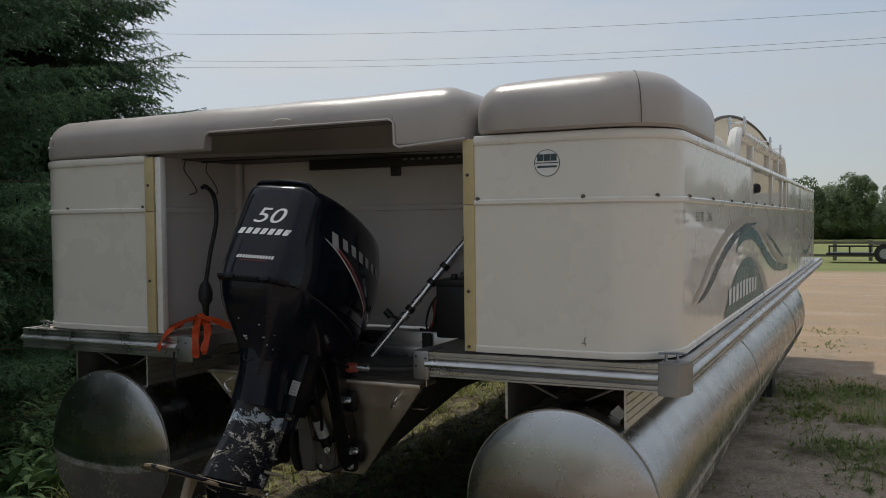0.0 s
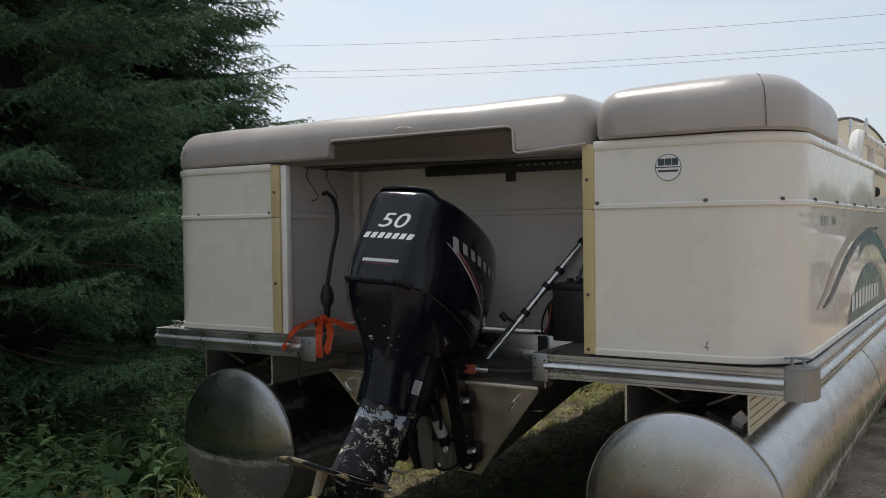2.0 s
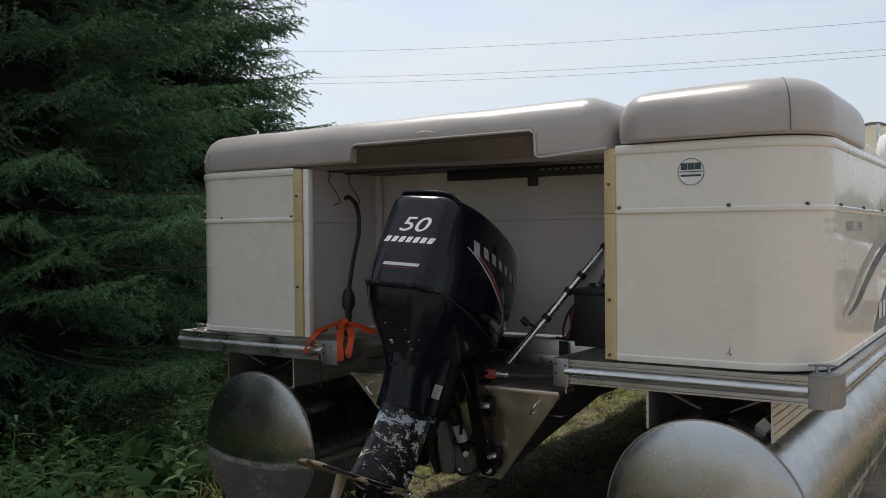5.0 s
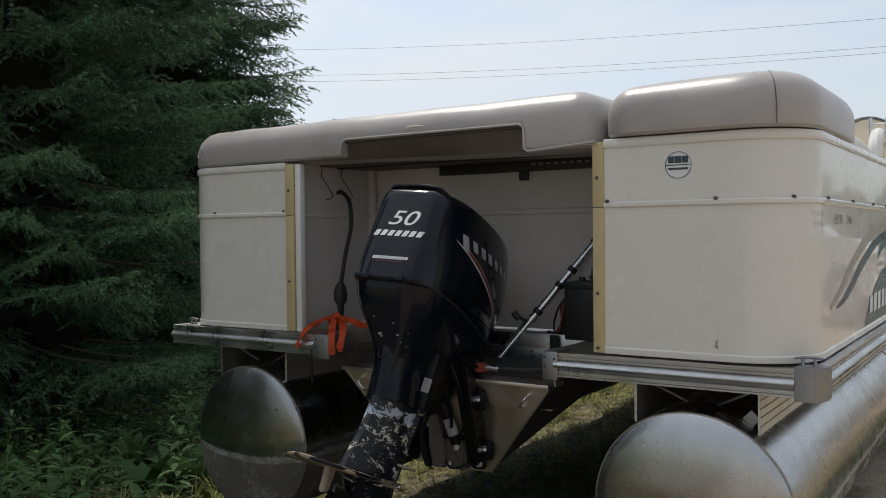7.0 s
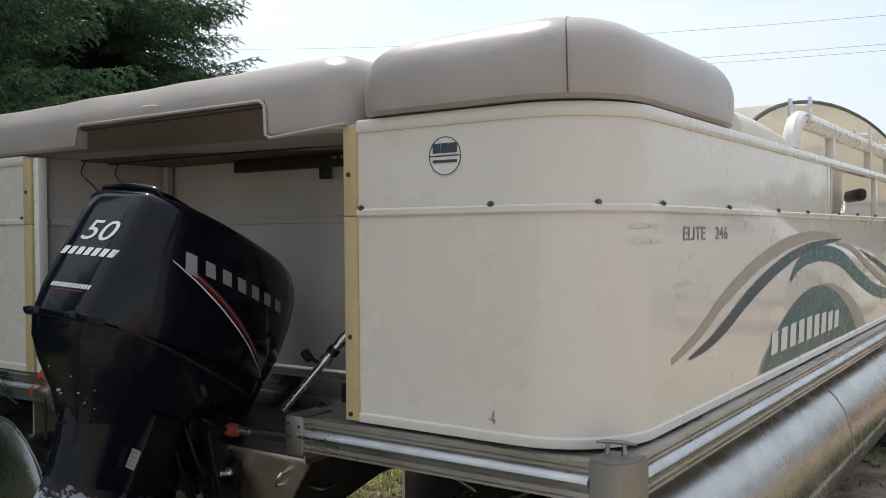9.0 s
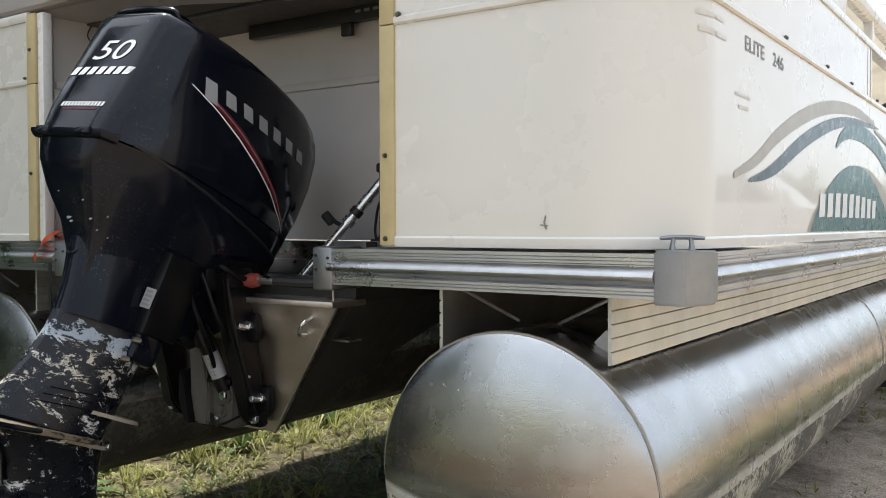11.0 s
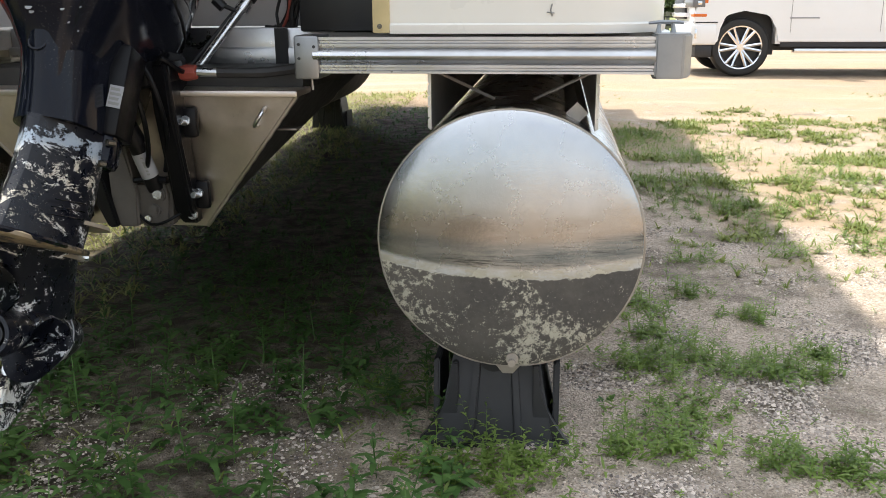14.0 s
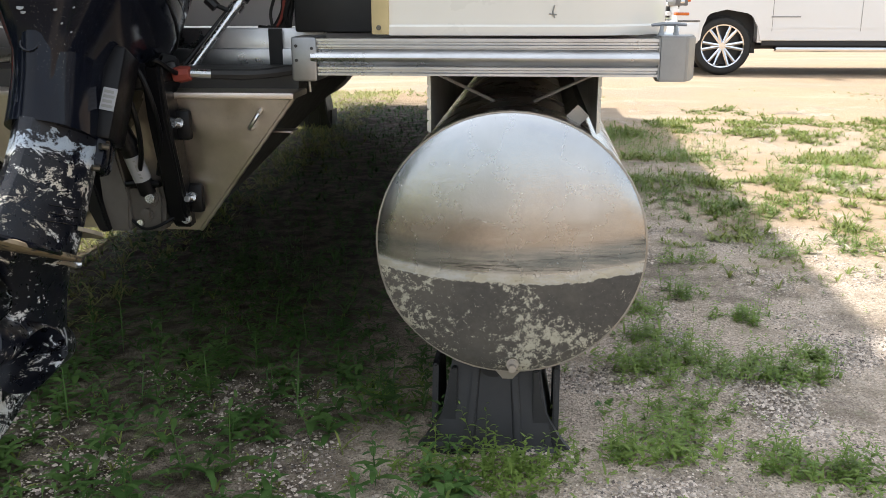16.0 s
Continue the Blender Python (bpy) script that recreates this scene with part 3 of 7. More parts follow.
def cleat(x, y, turn):
    c = thing("cleat", (x, y, CLEAT_Z[turn > 0]), "galvanised mooring cleat on the deck corner", "cleat", "deck cleats")
    b = bmesh.new()
    m = Matrix.Translation((x, y, CLEAT_Z[turn > 0] + 0.003)) @ Matrix.Rotation(radians(turn), 4, "Z")
    tube(b, [m @ Vector(p) for p in ((-0.038, 0, 0.019), (-0.016, 0, 0.021), (0.016, 0, 0.021), (0.038, 0, 0.019))], [0.003, 0.0042, 0.0042, 0.003], 8)
    part("horn", b, CLEAT, c)
    for dx in (-0.016, 0.016):
        b = bmesh.new()
        tube(b, [m @ Vector((dx, 0, -0.003)), m @ Vector((dx, 0, 0.008)), m @ Vector((dx * 0.9, 0, 0.019))], [0.0075, 0.0045, 0.004], 8)
        part("post", b, CLEAT, c)


cleat(-0.530, 2.632, 12)
cleat(-3.06, 2.632, -10)

# ---- fence panels ----
R = 0.20
SIDE = -0.520
RIGHT = [(-1.118, 2.59), (-0.95, 2.59), (-0.72, 2.59)] + arc(-0.72, 2.79, R, -90, 0, 12)[1:] + [(SIDE, 4.42)]
LEFT = [(mirror(SIDE) - 0.012, 3.78)] + [(mirror(x) - 0.012, y) for x, y in arc(-0.72, 2.79, R, -90, 0, 12)[::-1]] + [(-2.46, 2.59)]
LOWER = [(0, 0.992), (0, 1.438), (-0.012, 1.438), (-0.012, 0.992)]
UPPER = [(0, 1.452), (0, 1.622), (-0.012, 1.622), (-0.012, 1.452)]
MOULD = [(0.004, 1.436), (0.007, 1.440), (0.007, 1.450), (0.004, 1.454), (-0.014, 1.454), (-0.014, 1.436)]
TOPR = [(0.004, 1.620), (0.006, 1.624), (0.006, 1.642), (0.002, 1.648), (-0.03, 1.648), (-0.03, 1.620)]
FOOT = [(0.003, 0.984), (0.005, 0.990), (0.005, 1.002), (0.002, 1.006), (-0.02, 1.006), (-0.02, 0.984)]


def fence(path, label, upper=True):
    b = bmesh.new()
    f = part("fence_panel", extrude_path(b, path, LOWER), PANEL, boat, label)
    if upper:
        part("upper_panel", extrude_path(bmesh.new(), path, UPPER), PANEL, f)
    part("moulding", extrude_path(bmesh.new(), path, MOULD), PANEL, f)
    part("top_rail", extrude_path(bmesh.new(), path, TOPR), PANEL, f)
    part("foot_rail", extrude_path(bmesh.new(), path, FOOT), PANEL, f)
    return f


def screw(parent, p, axis, r=0.007):
    b = bmesh.new()
    disc(b, p, axis, r, 0.006, 10, 0.0015)
    disc(b, Vector(p) + Vector(axis) * 0.004, axis, r * 0.55, 0.004, 6)
    part("screw", b, SCREW, parent)


right = fence(RIGHT, "cream aluminium fence panel round the stern corner")
left = fence(LEFT, "cream aluminium fence panel round the port corner")
for x, y, nx, ny in ((-1.107, 2.586, 0, -1), (-0.773, 2.586, 0, -1), (-0.572, 2.652, 0.72, -0.69), (SIDE + 0.004, 2.839, 1, 0), (SIDE + 0.004, 3.273, 1, 0), (SIDE + 0.004, 3.724, 1, 0), (SIDE + 0.004, 4.074, 1, 0)):
    screw(right, (x, y, 1.455), (nx, ny, 0))
b = bmesh.new()
tube(b, [(-0.771, 2.5885, 1.045), (-0.774, 2.5882, 1.032), (-0.770, 2.5885, 1.020)], 0.0016, 5)
tube(b, [(-0.782, 2.5885, 1.028), (-0.766, 2.5885, 1.026)], 0.0012, 5)
part("scratch", b, GREY, right)
for x in (-2.474, -2.866):
    screw(left, (x, 2.586, 1.457), (0, -1, 0), 0.005)
for x0, x1, zs in ((-1.155, -1.118, (1.53, 1.171, 1.0)), (-2.46, -2.418, (1.536, 1.18))):
    for z0, z1 in ((0.986, 1.437), (1.439, 1.640)):
        t = part("tape_strip", B(x0, x1, 2.583, 2.600, z0, z1, bevel=0.002), TRIM, boat, "yellowed strip with screws")
        for z in zs:
            if z0 < z < z1:
                screw(t, ((x0 + x1) / 2 - 0.003, 2.582, z), (0, -1, 0), 0.0055)
for x, w in ((-2.402, 0.014), (-1.140, 0.012)):
    part("corner_post", B(x - w, x + w, 2.602 if x > -2 else 2.590, 2.66 if x > -2 else 2.62, 0.984, 1.64, bevel=0.004), WHITE, boat, "white aluminium corner post")
# inside walls of the motor bay
BAY_X, BAY_Y = -2.445, 3.12
for z0, z1 in ((0.985, 1.437), (1.455, 1.66)):
    part("bay_wall", B(BAY_X, -0.56, BAY_Y, BAY_Y + 0.015, z0, z1), INNER, boat, "grey-white inner wall of the motor bay")
    part("bay_wall", B(BAY_X - 0.015, BAY_X, 2.66, BAY_Y, z0, z1), INNER, boat, "grey-white side wall of the motor bay")
part("bay_moulding", B(BAY_X, -0.56, BAY_Y - 0.012, BAY_Y + 0.012, 1.434, 1.456, bevel=0.003), INNER, boat)
part("bay_moulding", B(BAY_X - 0.012, BAY_X + 0.012, 2.66, BAY_Y - 0.012, 1.434, 1.456, bevel=0.003), INNER, boat)
part("bay_post", B(BAY_X, BAY_X + 0.03, BAY_Y - 0.035, BAY_Y - 0.012, 0.985, 1.66, bevel=0.003), INNER, boat)

# the long side forward of the corner panel
SIDE_A = [(SIDE, 4.422), (SIDE, 6.34)]
SIDE_B = [(SIDE, 6.36), (SIDE, 9.15)] + arc(SIDE - 0.2, 9.15, 0.2, 0, 90, 6)[1:] + [(-1.4, 9.35)]
gate_panel = fence(SIDE_A, "cream side panel under an open railing", upper=False)
bow_panel = fence(SIDE_B, "cream bow panel with a small wave graphic")
for y in (4.38, 4.44):
    part("gate_post", B(SIDE - 0.016, SIDE + 0.002, y - 0.006, y + 0.006, 1.455, 1.62), PANEL, boat)
for y in (5.35, 5.95, 6.25):
    part("gate_post", B(SIDE - 0.02, SIDE, y - 0.02, y + 0.02, 1.455, 1.62, bevel=0.003), PANEL, boat)
for y in (4.55, 4.9, 5.3, 5.7, 6.1):
    screw(gate_panel, (SIDE + 0.003, y, 1.458), (1, 0, 0))
port = [(mirror(x) - 0.012, y) for x, y in SIDE_B[::-1]] + [(mirror(SIDE) - 0.012, 3.8)]
fence(port, "cream port side fence panel")

# ---- cushions ----
def footprint(x0, x1, y0, y1, rl, rr, cuts=()):
    """A rounded rectangle seen from above: its front side from left to right, then round the back."""
    front = []
    xs = sorted(set([x0 + rl + (x1 - rr - x0 - rl) * k / 24 for k in range(25)] + [c + d for c in cuts for d in (-0.012, -0.002, 0.002, 0.012)]))
    pts = arc(x0 + rl, y0 + rl, rl, 180, 270, 8)[:-1] + [(x, y0) for x in xs] + arc(x1 - rr, y0 + rr, rr, 270, 360, 8)[1:]
    pts += arc(x1 - 0.14, y1 - 0.14, 0.14, 0, 90, 6) + arc(x0 + 0.14, y1 - 0.14, 0.14, 90, 180, 6)
    return pts


def cushion(bm, outline, bottom, top, round_r=0.11, crown=0.01, tilt=0.0):
    """A padded slab: upright sides that roll over into a slightly crowned top. bottom: a function of x and y."""
    n = len(outline)
    normals = []
    for i in range(n):
        a, b = Vector(outline[i - 1]), Vector(outline[(i + 1) % n])
        d = (b - a).normalized()
        normals.append(Vector((-d.y, d.x)))
    rings = []
    for inset, z in ((0.03, None), (0.012, 0.0), (0.002, 0.008), (0.0, 0.02)):
        rings.append([(p[0] + q.x * inset, p[1] + q.y * inset, bottom(*p) + (z if z is not None else 0.0)) for p, q in zip(outline, normals)])
    for k in range(0, 8):
        a = math.pi / 2 * k / 7
        inset, z = round_r * (1 - math.cos(a)), top - round_r + round_r * math.sin(a)
        rings.append([(p[0] + q.x * inset, p[1] + q.y * inset, z + 0.004 * noise.noise(Vector((p[0] * 6, p[1] * 6, k * 0.3)))) for p, q in zip(outline, normals)])
    cx, cy = sum(p[0] for p in outline) / n, sum(p[1] for p in outline) / n
    last = rings[-1]
    for f in (0.97, 0.92, 0.8, 0.6, 0.35, 0.12):
        rings.append([(cx + (p[0] - cx) * f, cy + (p[1] - cy) * f, top + crown * (1 - f ** 3) * 0.6) for p in last])
    rings = [[(p[0], p[1], p[2] + (tilt * (p[0] - cx) if k > 3 else 0.0)) for p in ring] for k, ring in enumerate(rings)]
    return loft(bm, rings)


def left_bottom(x, y):
    if y > 2.75 or x < -2.16:
        return 1.652
    return 1.712 if x < -1.395 else 1.628


sofa = thing("sun_pad", (-2.1, 3.1, 1.65), "taupe vinyl sun pad cut out over the motor bay", "cushion", "stern sun pads")
part("padding", cushion(bmesh.new(), footprint(-3.085, -1.136, 2.580, 3.72, 0.2, 0.105, (-2.16, -1.395)), left_bottom, 1.811, 0.10, 0.006, 0.008), VINYL, sofa)
part("base_board", B(-3.04, -1.16, 2.77, 3.70, 1.640, 1.656), BROWN, sofa, "dark brown board under the pad")
part("recess_board", B(-2.155, -1.40, 2.585, 2.775, 1.704, 1.7115), BROWN, sofa)
part("recess_back", B(-2.155, -1.40, 2.760, 2.772, 1.650, 1.7035), BROWN, sofa)
b = bmesh.new()
tube(b, [(-2.17, 2.575, 1.66), (-2.158, 2.575, 1.705), (-2.14, 2.575, 1.716), (-1.41, 2.575, 1.716), (-1.393, 2.575, 1.705), (-1.39, 2.575, 1.635), (-1.375, 2.575, 1.626), (-1.14, 2.577, 1.642)], 0.005, 6)
part("piping", b, VINYL, sofa)
b = bmesh.new()
tube(b, smooth_line([(-1.86, 2.575, 1.737), (-1.84, 2.571, 1.741), (-1.81, 2.571, 1.741), (-1.79, 2.575, 1.738)]), 0.003, 5)
part("pull_tab", b, VINYL_LIGHT, sofa)
for p in ((-2.98, 2.60, 1.70), (-2.95, 2.585, 1.735)):
    b = bmesh.new()
    disc(b, p, (-0.4, -1, 0), 0.005, 0.006, 8)
    part("snap", b, STEEL, sofa)
pad = thing("sun_pad", (-0.83, 3.0, 1.65), "taupe vinyl corner sun pad with a stitched seam", "cushion", "stern sun pads")
part("padding", cushion(bmesh.new(), footprint(-1.128, -0.512, 2.560, 3.42, 0.105, 0.20), lambda x, y: 1.652, 1.817, 0.10, 0.008, 0.02), VINYL, pad)
part("base_board", B(-1.10, -0.64, 2.66, 3.32, 1.644, 1.658), BROWN, pad)
b = bmesh.new()
tube(b, smooth_line([(-0.603, 2.589, 1.66), (-0.602, 2.585, 1.69), (-0.604, 2.588, 1.72), (-0.610, 2.598, 1.765), (-0.625, 2.625, 1.800), (-0.64, 2.66, 1.818), (-0.66, 2.72, 1.827)]), 0.0014, 5)
part("seam", b, BROWN, pad)

# dark frame under the pads
for x0, y, z in ((-2.05, 3.06, 1.600), (-2.43, 2.86, 1.634)):
    part("pad_frame", B(x0, -1.16, y, y + 0.025, z, 1.650, bevel=0.003), BLACK, boat, "black slotted bar under the pads")
part("hanger", B(-1.68, -1.64, 3.065, 3.08, 1.565, 1.605, bevel=0.003), BLACK, boat)

for k in range(14):
    part("slot", B(-1.62 + 0.032 * k, -1.602 + 0.032 * k, 3.0575, 3.0595, 1.622, 1.630), GREY, boat)
wires = thing("loose_wires", (-2.42, 2.80, 1.45), "thin loose wires dangling on the bay wall", "wires")
for k, (y, x) in enumerate(((2.78, -2.438), (2.90, -2.432), (3.06, -1.30))):
    b = bmesh.new()
    if k < 2:
        line = [(x, y, 1.64), (x + 0.012, y - 0.02, 1.60), (x + 0.004, y + 0.03, 1.56), (x + 0.014, y + 0.045, 1.52), (x + 0.005, y + 0.015, 1.505)]
    else:
        line = [(-1.17, 3.03, 1.64), (-1.22, 3.03, 1.635), (-1.29, 3.04, 1.60), (-1.32, 3.05, 1.55), (-1.31, 3.06, 1.50), (-1.295, 3.06, 1.485)]
    tube(b, smooth_line(line), 0.0019, 5)
    part("wire", b, RUBBER, wires)

# ---- motor bracket and pod under the deck ----
pod = thing("motor_pod", (XC, 3.0, 0.52), "bare aluminium motor pod under the stern", "motor pod")
POD_RIGHT, POD_LOW = -1.357, -1.632
b = bmesh.new()
loft(b, [[(POD_RIGHT, 2.674 + d, 0.842), (POD_LOW, 2.748 + d, 0.502), (mirror(POD_LOW), 2.748 + d, 0.502), (mirror(POD_RIGHT), 2.674 + d, 0.842)] for d in (0.0, 0.012)])
part("transom_plate", b, POD_ALU, pod, "bare aluminium transom plate", smooth=False)
for sgn in (1, -1):
    xa, xb = (POD_RIGHT, POD_LOW) if sgn > 0 else (mirror(POD_RIGHT), mirror(POD_LOW))
    b = bmesh.new()
    tube(b, [(xa + (xb - xa) * k / 24, 2.676 + 0.074 * k / 24 + 0.0015 * (k % 2), 0.842 - 0.34 * k / 24) for k in range(25)], [0.005 + 0.0015 * (k % 2) for k in range(25)], 6)
    part("weld_bead", b, POD_ALU, pod)
part("top_flange", B(mirror(POD_RIGHT) - 0.004, POD_RIGHT + 0.004, 2.658, 2.78, 0.838, 0.853, bevel=0.003), POD_ALU, pod)
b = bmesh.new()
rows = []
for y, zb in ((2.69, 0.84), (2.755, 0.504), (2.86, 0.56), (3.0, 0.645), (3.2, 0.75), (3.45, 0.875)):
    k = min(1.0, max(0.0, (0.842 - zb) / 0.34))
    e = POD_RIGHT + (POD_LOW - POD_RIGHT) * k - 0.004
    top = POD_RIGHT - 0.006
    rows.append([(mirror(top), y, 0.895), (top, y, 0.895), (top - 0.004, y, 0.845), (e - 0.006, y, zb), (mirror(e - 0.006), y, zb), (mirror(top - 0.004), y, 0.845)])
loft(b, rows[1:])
# the hull in one near-black tone
part("pod_hull", b, HULL_DARK, pod, "near-black hull of the pod", smooth=False)
part("ledge", B(-1.435, -1.385, 2.75, 2.80, 0.748, 0.753, bevel=0.001), ALU_DULL, pod)
for x in (-1.450, mirror(-1.450)):
    b = bmesh.new()
    s = 1 if x > XC else -1
    tube(b, smooth_line([(x - 0.012 * s, 2.688, 0.768), (x - 0.010 * s, 2.66, 0.773), (x + 0.010 * s, 2.654, 0.800), (x + 0.012 * s, 2.682, 0.812)]), 0.005, 8)
    part("tow_eye", b, STEEL, pod)
b = tube(bmesh.new(), [(-1.300, 2.60, 0.90), (-1.298, 2.60, 0.862)], 0.003, 6)
part("hanging_pin", b, ALU_DULL, pod)

# ---- outboard motor, in its own frame: x to starboard, -y aft, z up its shaft ----
MOTOR = pose(-1.7877, 2.5753, 0.8041, -21.96, 3.76, 8.11)
motor = thing("outboard_motor", None, "black outboard motor tilted up, with a scraped lower leg", "outboard motor", turned=MOTOR)
# levels of the shell: height, after end, front end, half width
LEVELS = [(-0.060, -0.346, 0.018, 0.058), (-0.02, -0.346, 0.117, 0.064), (0.04, -0.354, 0.18, 0.078), (0.10, -0.387, 0.198, 0.104), (0.16, -0.438, 0.20, 0.140), (0.21, -0.468, 0.20, 0.165), (0.262, -0.480, 0.205, 0.182),
          (0.33, -0.474, 0.219, 0.197), (0.42, -0.459, 0.231, 0.199), (0.50, -0.446, 0.232, 0.192), (0.540, -0.439, 0.213, 0.190), (0.570, -0.433, 0.18, 0.188), (0.580, -0.429, 0.165, 0.184)]
# half outline of the shell: across and along, from the flat after face round to the front
HALF = [(0.0, -1.0), (0.25, -1.0), (0.44, -0.995), (0.50, -0.98), (0.62, -0.90), (0.74, -0.80), (0.83, -0.68), (0.92, -0.48), (0.98, -0.22), (1.0, 0.05), (0.985, 0.30), (0.93, 0.55), (0.80, 0.78), (0.58, 0.93), (0.30, 0.99), (0.0, 1.0)]


def level(w):
    for a, b in zip(LEVELS, LEVELS[1:]):
        if w <= b[0]:
            t = max(0.0, (w - a[0]) / (b[0] - a[0]))
            return [p + (q - p) * t for p, q in zip(a, b)][1:]
    return LEVELS[-1][1:]


def oval(w, ya, yf, hw):
    c, h = (ya + yf) / 2, (yf - ya) / 2
    right_half = [(hw * a, c + h * b_, w) for a, b_ in HALF]
    return right_half + [(-x, y, z) for x, y, z in right_half[-2:0:-1]]


def side_x(y, w):
    ya, yf, hw = level(w)
    s = (y - (ya + yf) / 2) / ((yf - ya) / 2)
    return hw * float(np.interp(s, [b_ for a, b_ in HALF[3:]], [a for a, b_ in HALF[3:]]))


def aft_y(v, w):
    ya, yf, hw = level(w)
    s = float(np.interp(abs(v) / hw, [a for a, b_ in HALF[:10]], [b_ for a, b_ in HALF[:10]]))
    return (ya + yf) / 2 + (yf - ya) / 2 * s


b = bmesh.new()
loft(b, [oval(*l) for l in LEVELS if l[0] > 0.25] + [oval(0.590, -0.423, 0.140, 0.174), oval(0.596, -0.412, 0.120, 0.160), oval(0.604, -0.370, 0.085, 0.130), oval(0.612, -0.30, 0.04, 0.09), oval(0.614, -0.25, 0.0, 0.05)])
cowl = part("cowl", b, COWL, motor, "glossy black engine cowl dusted with seed specks")
b = bmesh.new()
loft(b, [oval(l[0] if l[0] < 0.25 else 0.258, *l[1:]) for l in LEVELS if l[0] < 0.3])
part("lower_cowl", b, MIDLEG, motor)
b = bmesh.new()
seam = [(side_x(y, 0.262 - 0.10 * (y + 0.40)) + 0.001, y, 0.262 - 0.10 * (y + 0.40)) for y in (-0.42 + 0.03 * k for k in range(21))]
tube(b, seam, 0.0035, 6)
tube(b, [(-x, y, z) for x, y, z in seam], 0.0035, 6)
part("seam", b, BLACK, motor)
b = bmesh.new()
extr = [(0.004, -0.012), (0.010, -0.004), (0.011, 0.002), (0.007, 0.005), (-0.02, 0.005), (-0.02, -0.012)]
extrude_path(b, [(-0.096, -0.474), (-0.092, -0.483), (0.0, -0.485), (0.104, -0.483), (0.122, -0.455)], [(o, 0.262 + z) for o, z in extr])
part("lip", b, MIDLEG, motor, "raised lip of the cowl latch")
for v in (-0.06, 0.06):
    part("latch", B(v - 0.020, v + 0.020, -0.500, -0.478, 0.252, 0.268, bevel=0.004), MIDLEG, motor)
b = bmesh.new()
tube(b, smooth_line([(-0.100, -0.385, 0.592), (-0.088, -0.400, 0.606), (-0.05, -0.405, 0.611), (0.0, -0.406, 0.613), (0.05, -0.405, 0.611), (0.088, -0.400, 0.606), (0.100, -0.385, 0.592)]), 0.006, 8)
part("handle_rim", b, COWL, motor)
b = bmesh.new()
loft(b, [[(0.092 * k / 6, y, z + 0.006 * (1 - (k / 6) ** 2)) for k in range(-6, 7)] for y, z in ((-0.402, 0.606), (-0.36, 0.612), (-0.30, 0.613), (-0.22, 0.610))], closed=False)
bmesh.ops.solidify(b, geom=b.faces[:], thickness=0.006)
part("handle_hood", b, COWL, motor)
part("handle_slot", B(-0.084, 0.084, -0.398, -0.34, 0.590, 0.605, bevel=0.003), RUBBER, motor)
for v, w, r in ((-0.015, 0.105, 0.007), (-0.011, 0.098, 0.005), (-0.03, 0.148, 0.0025), (0.038, 0.136, 0.003), (0.047, 0.105, 0.004), (0.072, 0.118, 0.0025), (0.052, 0.087, 0.003), (0.061, 0.080, 0.0025)):
    b = bmesh.new()
    disc(b, (v, aft_y(v, w) - 0.0005, w), (0, 1, -0.35), r, 0.001, 7)
    part("paint_chip", b, SILVER, motor)
part("exhaust_relief", tube(bmesh.new(), [(0.016 * math.cos(k * 0.524) - 0.005, aft_y(0.0, 0.05) - 0.002 + 0.0045 * math.sin(k * 0.524), 0.048 + 0.016 * math.sin(k * 0.524)) for k in range(13)], 0.003, 6), MIDLEG, motor)


def on_aft(bm, quads, lift=0.0015):
    """Lays small flat shapes, given as (v, w) outlines, on the after face of the cowl."""
    for q in quads:
        vs = [bm.verts.new((v, aft_y(v, w) - lift, w)) for v, w in q]
        bm.faces.new(vs)
    return bm


def on_side(bm, quads, lift=0.0015):
    for q in quads:
        bm.faces.new([bm.verts.new((side_x(y, w) + lift, y, w)) for y, w in q])
    return bm


def text_points(body, size, shear=0.0):
    cu = bpy.data.curves.new("text", "FONT")
    cu.body, cu.size, cu.shear, cu.align_x, cu.offset = body, size, shear, "CENTER", 0.0004
    ob = new("text", cu)
    me = bpy.data.meshes.new_from_object(ob.evaluated_get(bpy.context.evaluated_depsgraph_get()))
    bpy.data.objects.remove(ob)
    bpy.data.curves.remove(cu)
    return me


def text_part(body, size, place, material, parent, name="lettering", shear=0.0, label=""):
    me = text_points(body, size, shear)
    bm = bmesh.new()
    bm.from_mesh(me)
    bmesh.ops.subdivide_edges(bm, edges=[e for e in bm.edges if e.calc_length() > size * 0.35], cuts=2)
    bmesh.ops.triangulate(bm, faces=bm.faces)
    for v in bm.verts:
        v.co = Vector(place(v.co.x, v.co.y))
    return part(name, bm, material, parent, label, smooth=False)


text_part("50", 0.095, lambda x, y: (x * 1.1 + 0.002, aft_y(x * 1.1 + 0.002, 0.452 + y * 0.80) - 0.0015, 0.452 + y * 0.80), LETTER, cowl, shear=0.25)


def bars(n, x0, x1, z0, z1, slant=0.0, gap=0.22, rise=0.0):
    """A word as a row of plain slanted bars."""
    w = (x1 - x0) / n
    out = []
    for k in range(n):
        a, c = x0 + w * (k + gap / 2), x0 + w * (k + 1 - gap / 2)
        r = rise * k / n
        for i in range(2):
            p, q = a + (c - a) * i / 2, a + (c - a) * (i + 1) / 2
            out.append([(p, z0 + r), (q, z0 + r), (q + slant, z1 + r), (p + slant, z1 + r)])
    return out


AFT_WORD = bars(7, -0.090, 0.090, 0.410, 0.431, 0.009, 0.30)
for k in range(7):
    part("letter_bar", on_aft(bmesh.new(), AFT_WORD[2 * k:2 * k + 2]), LETTER, cowl, smooth=False)
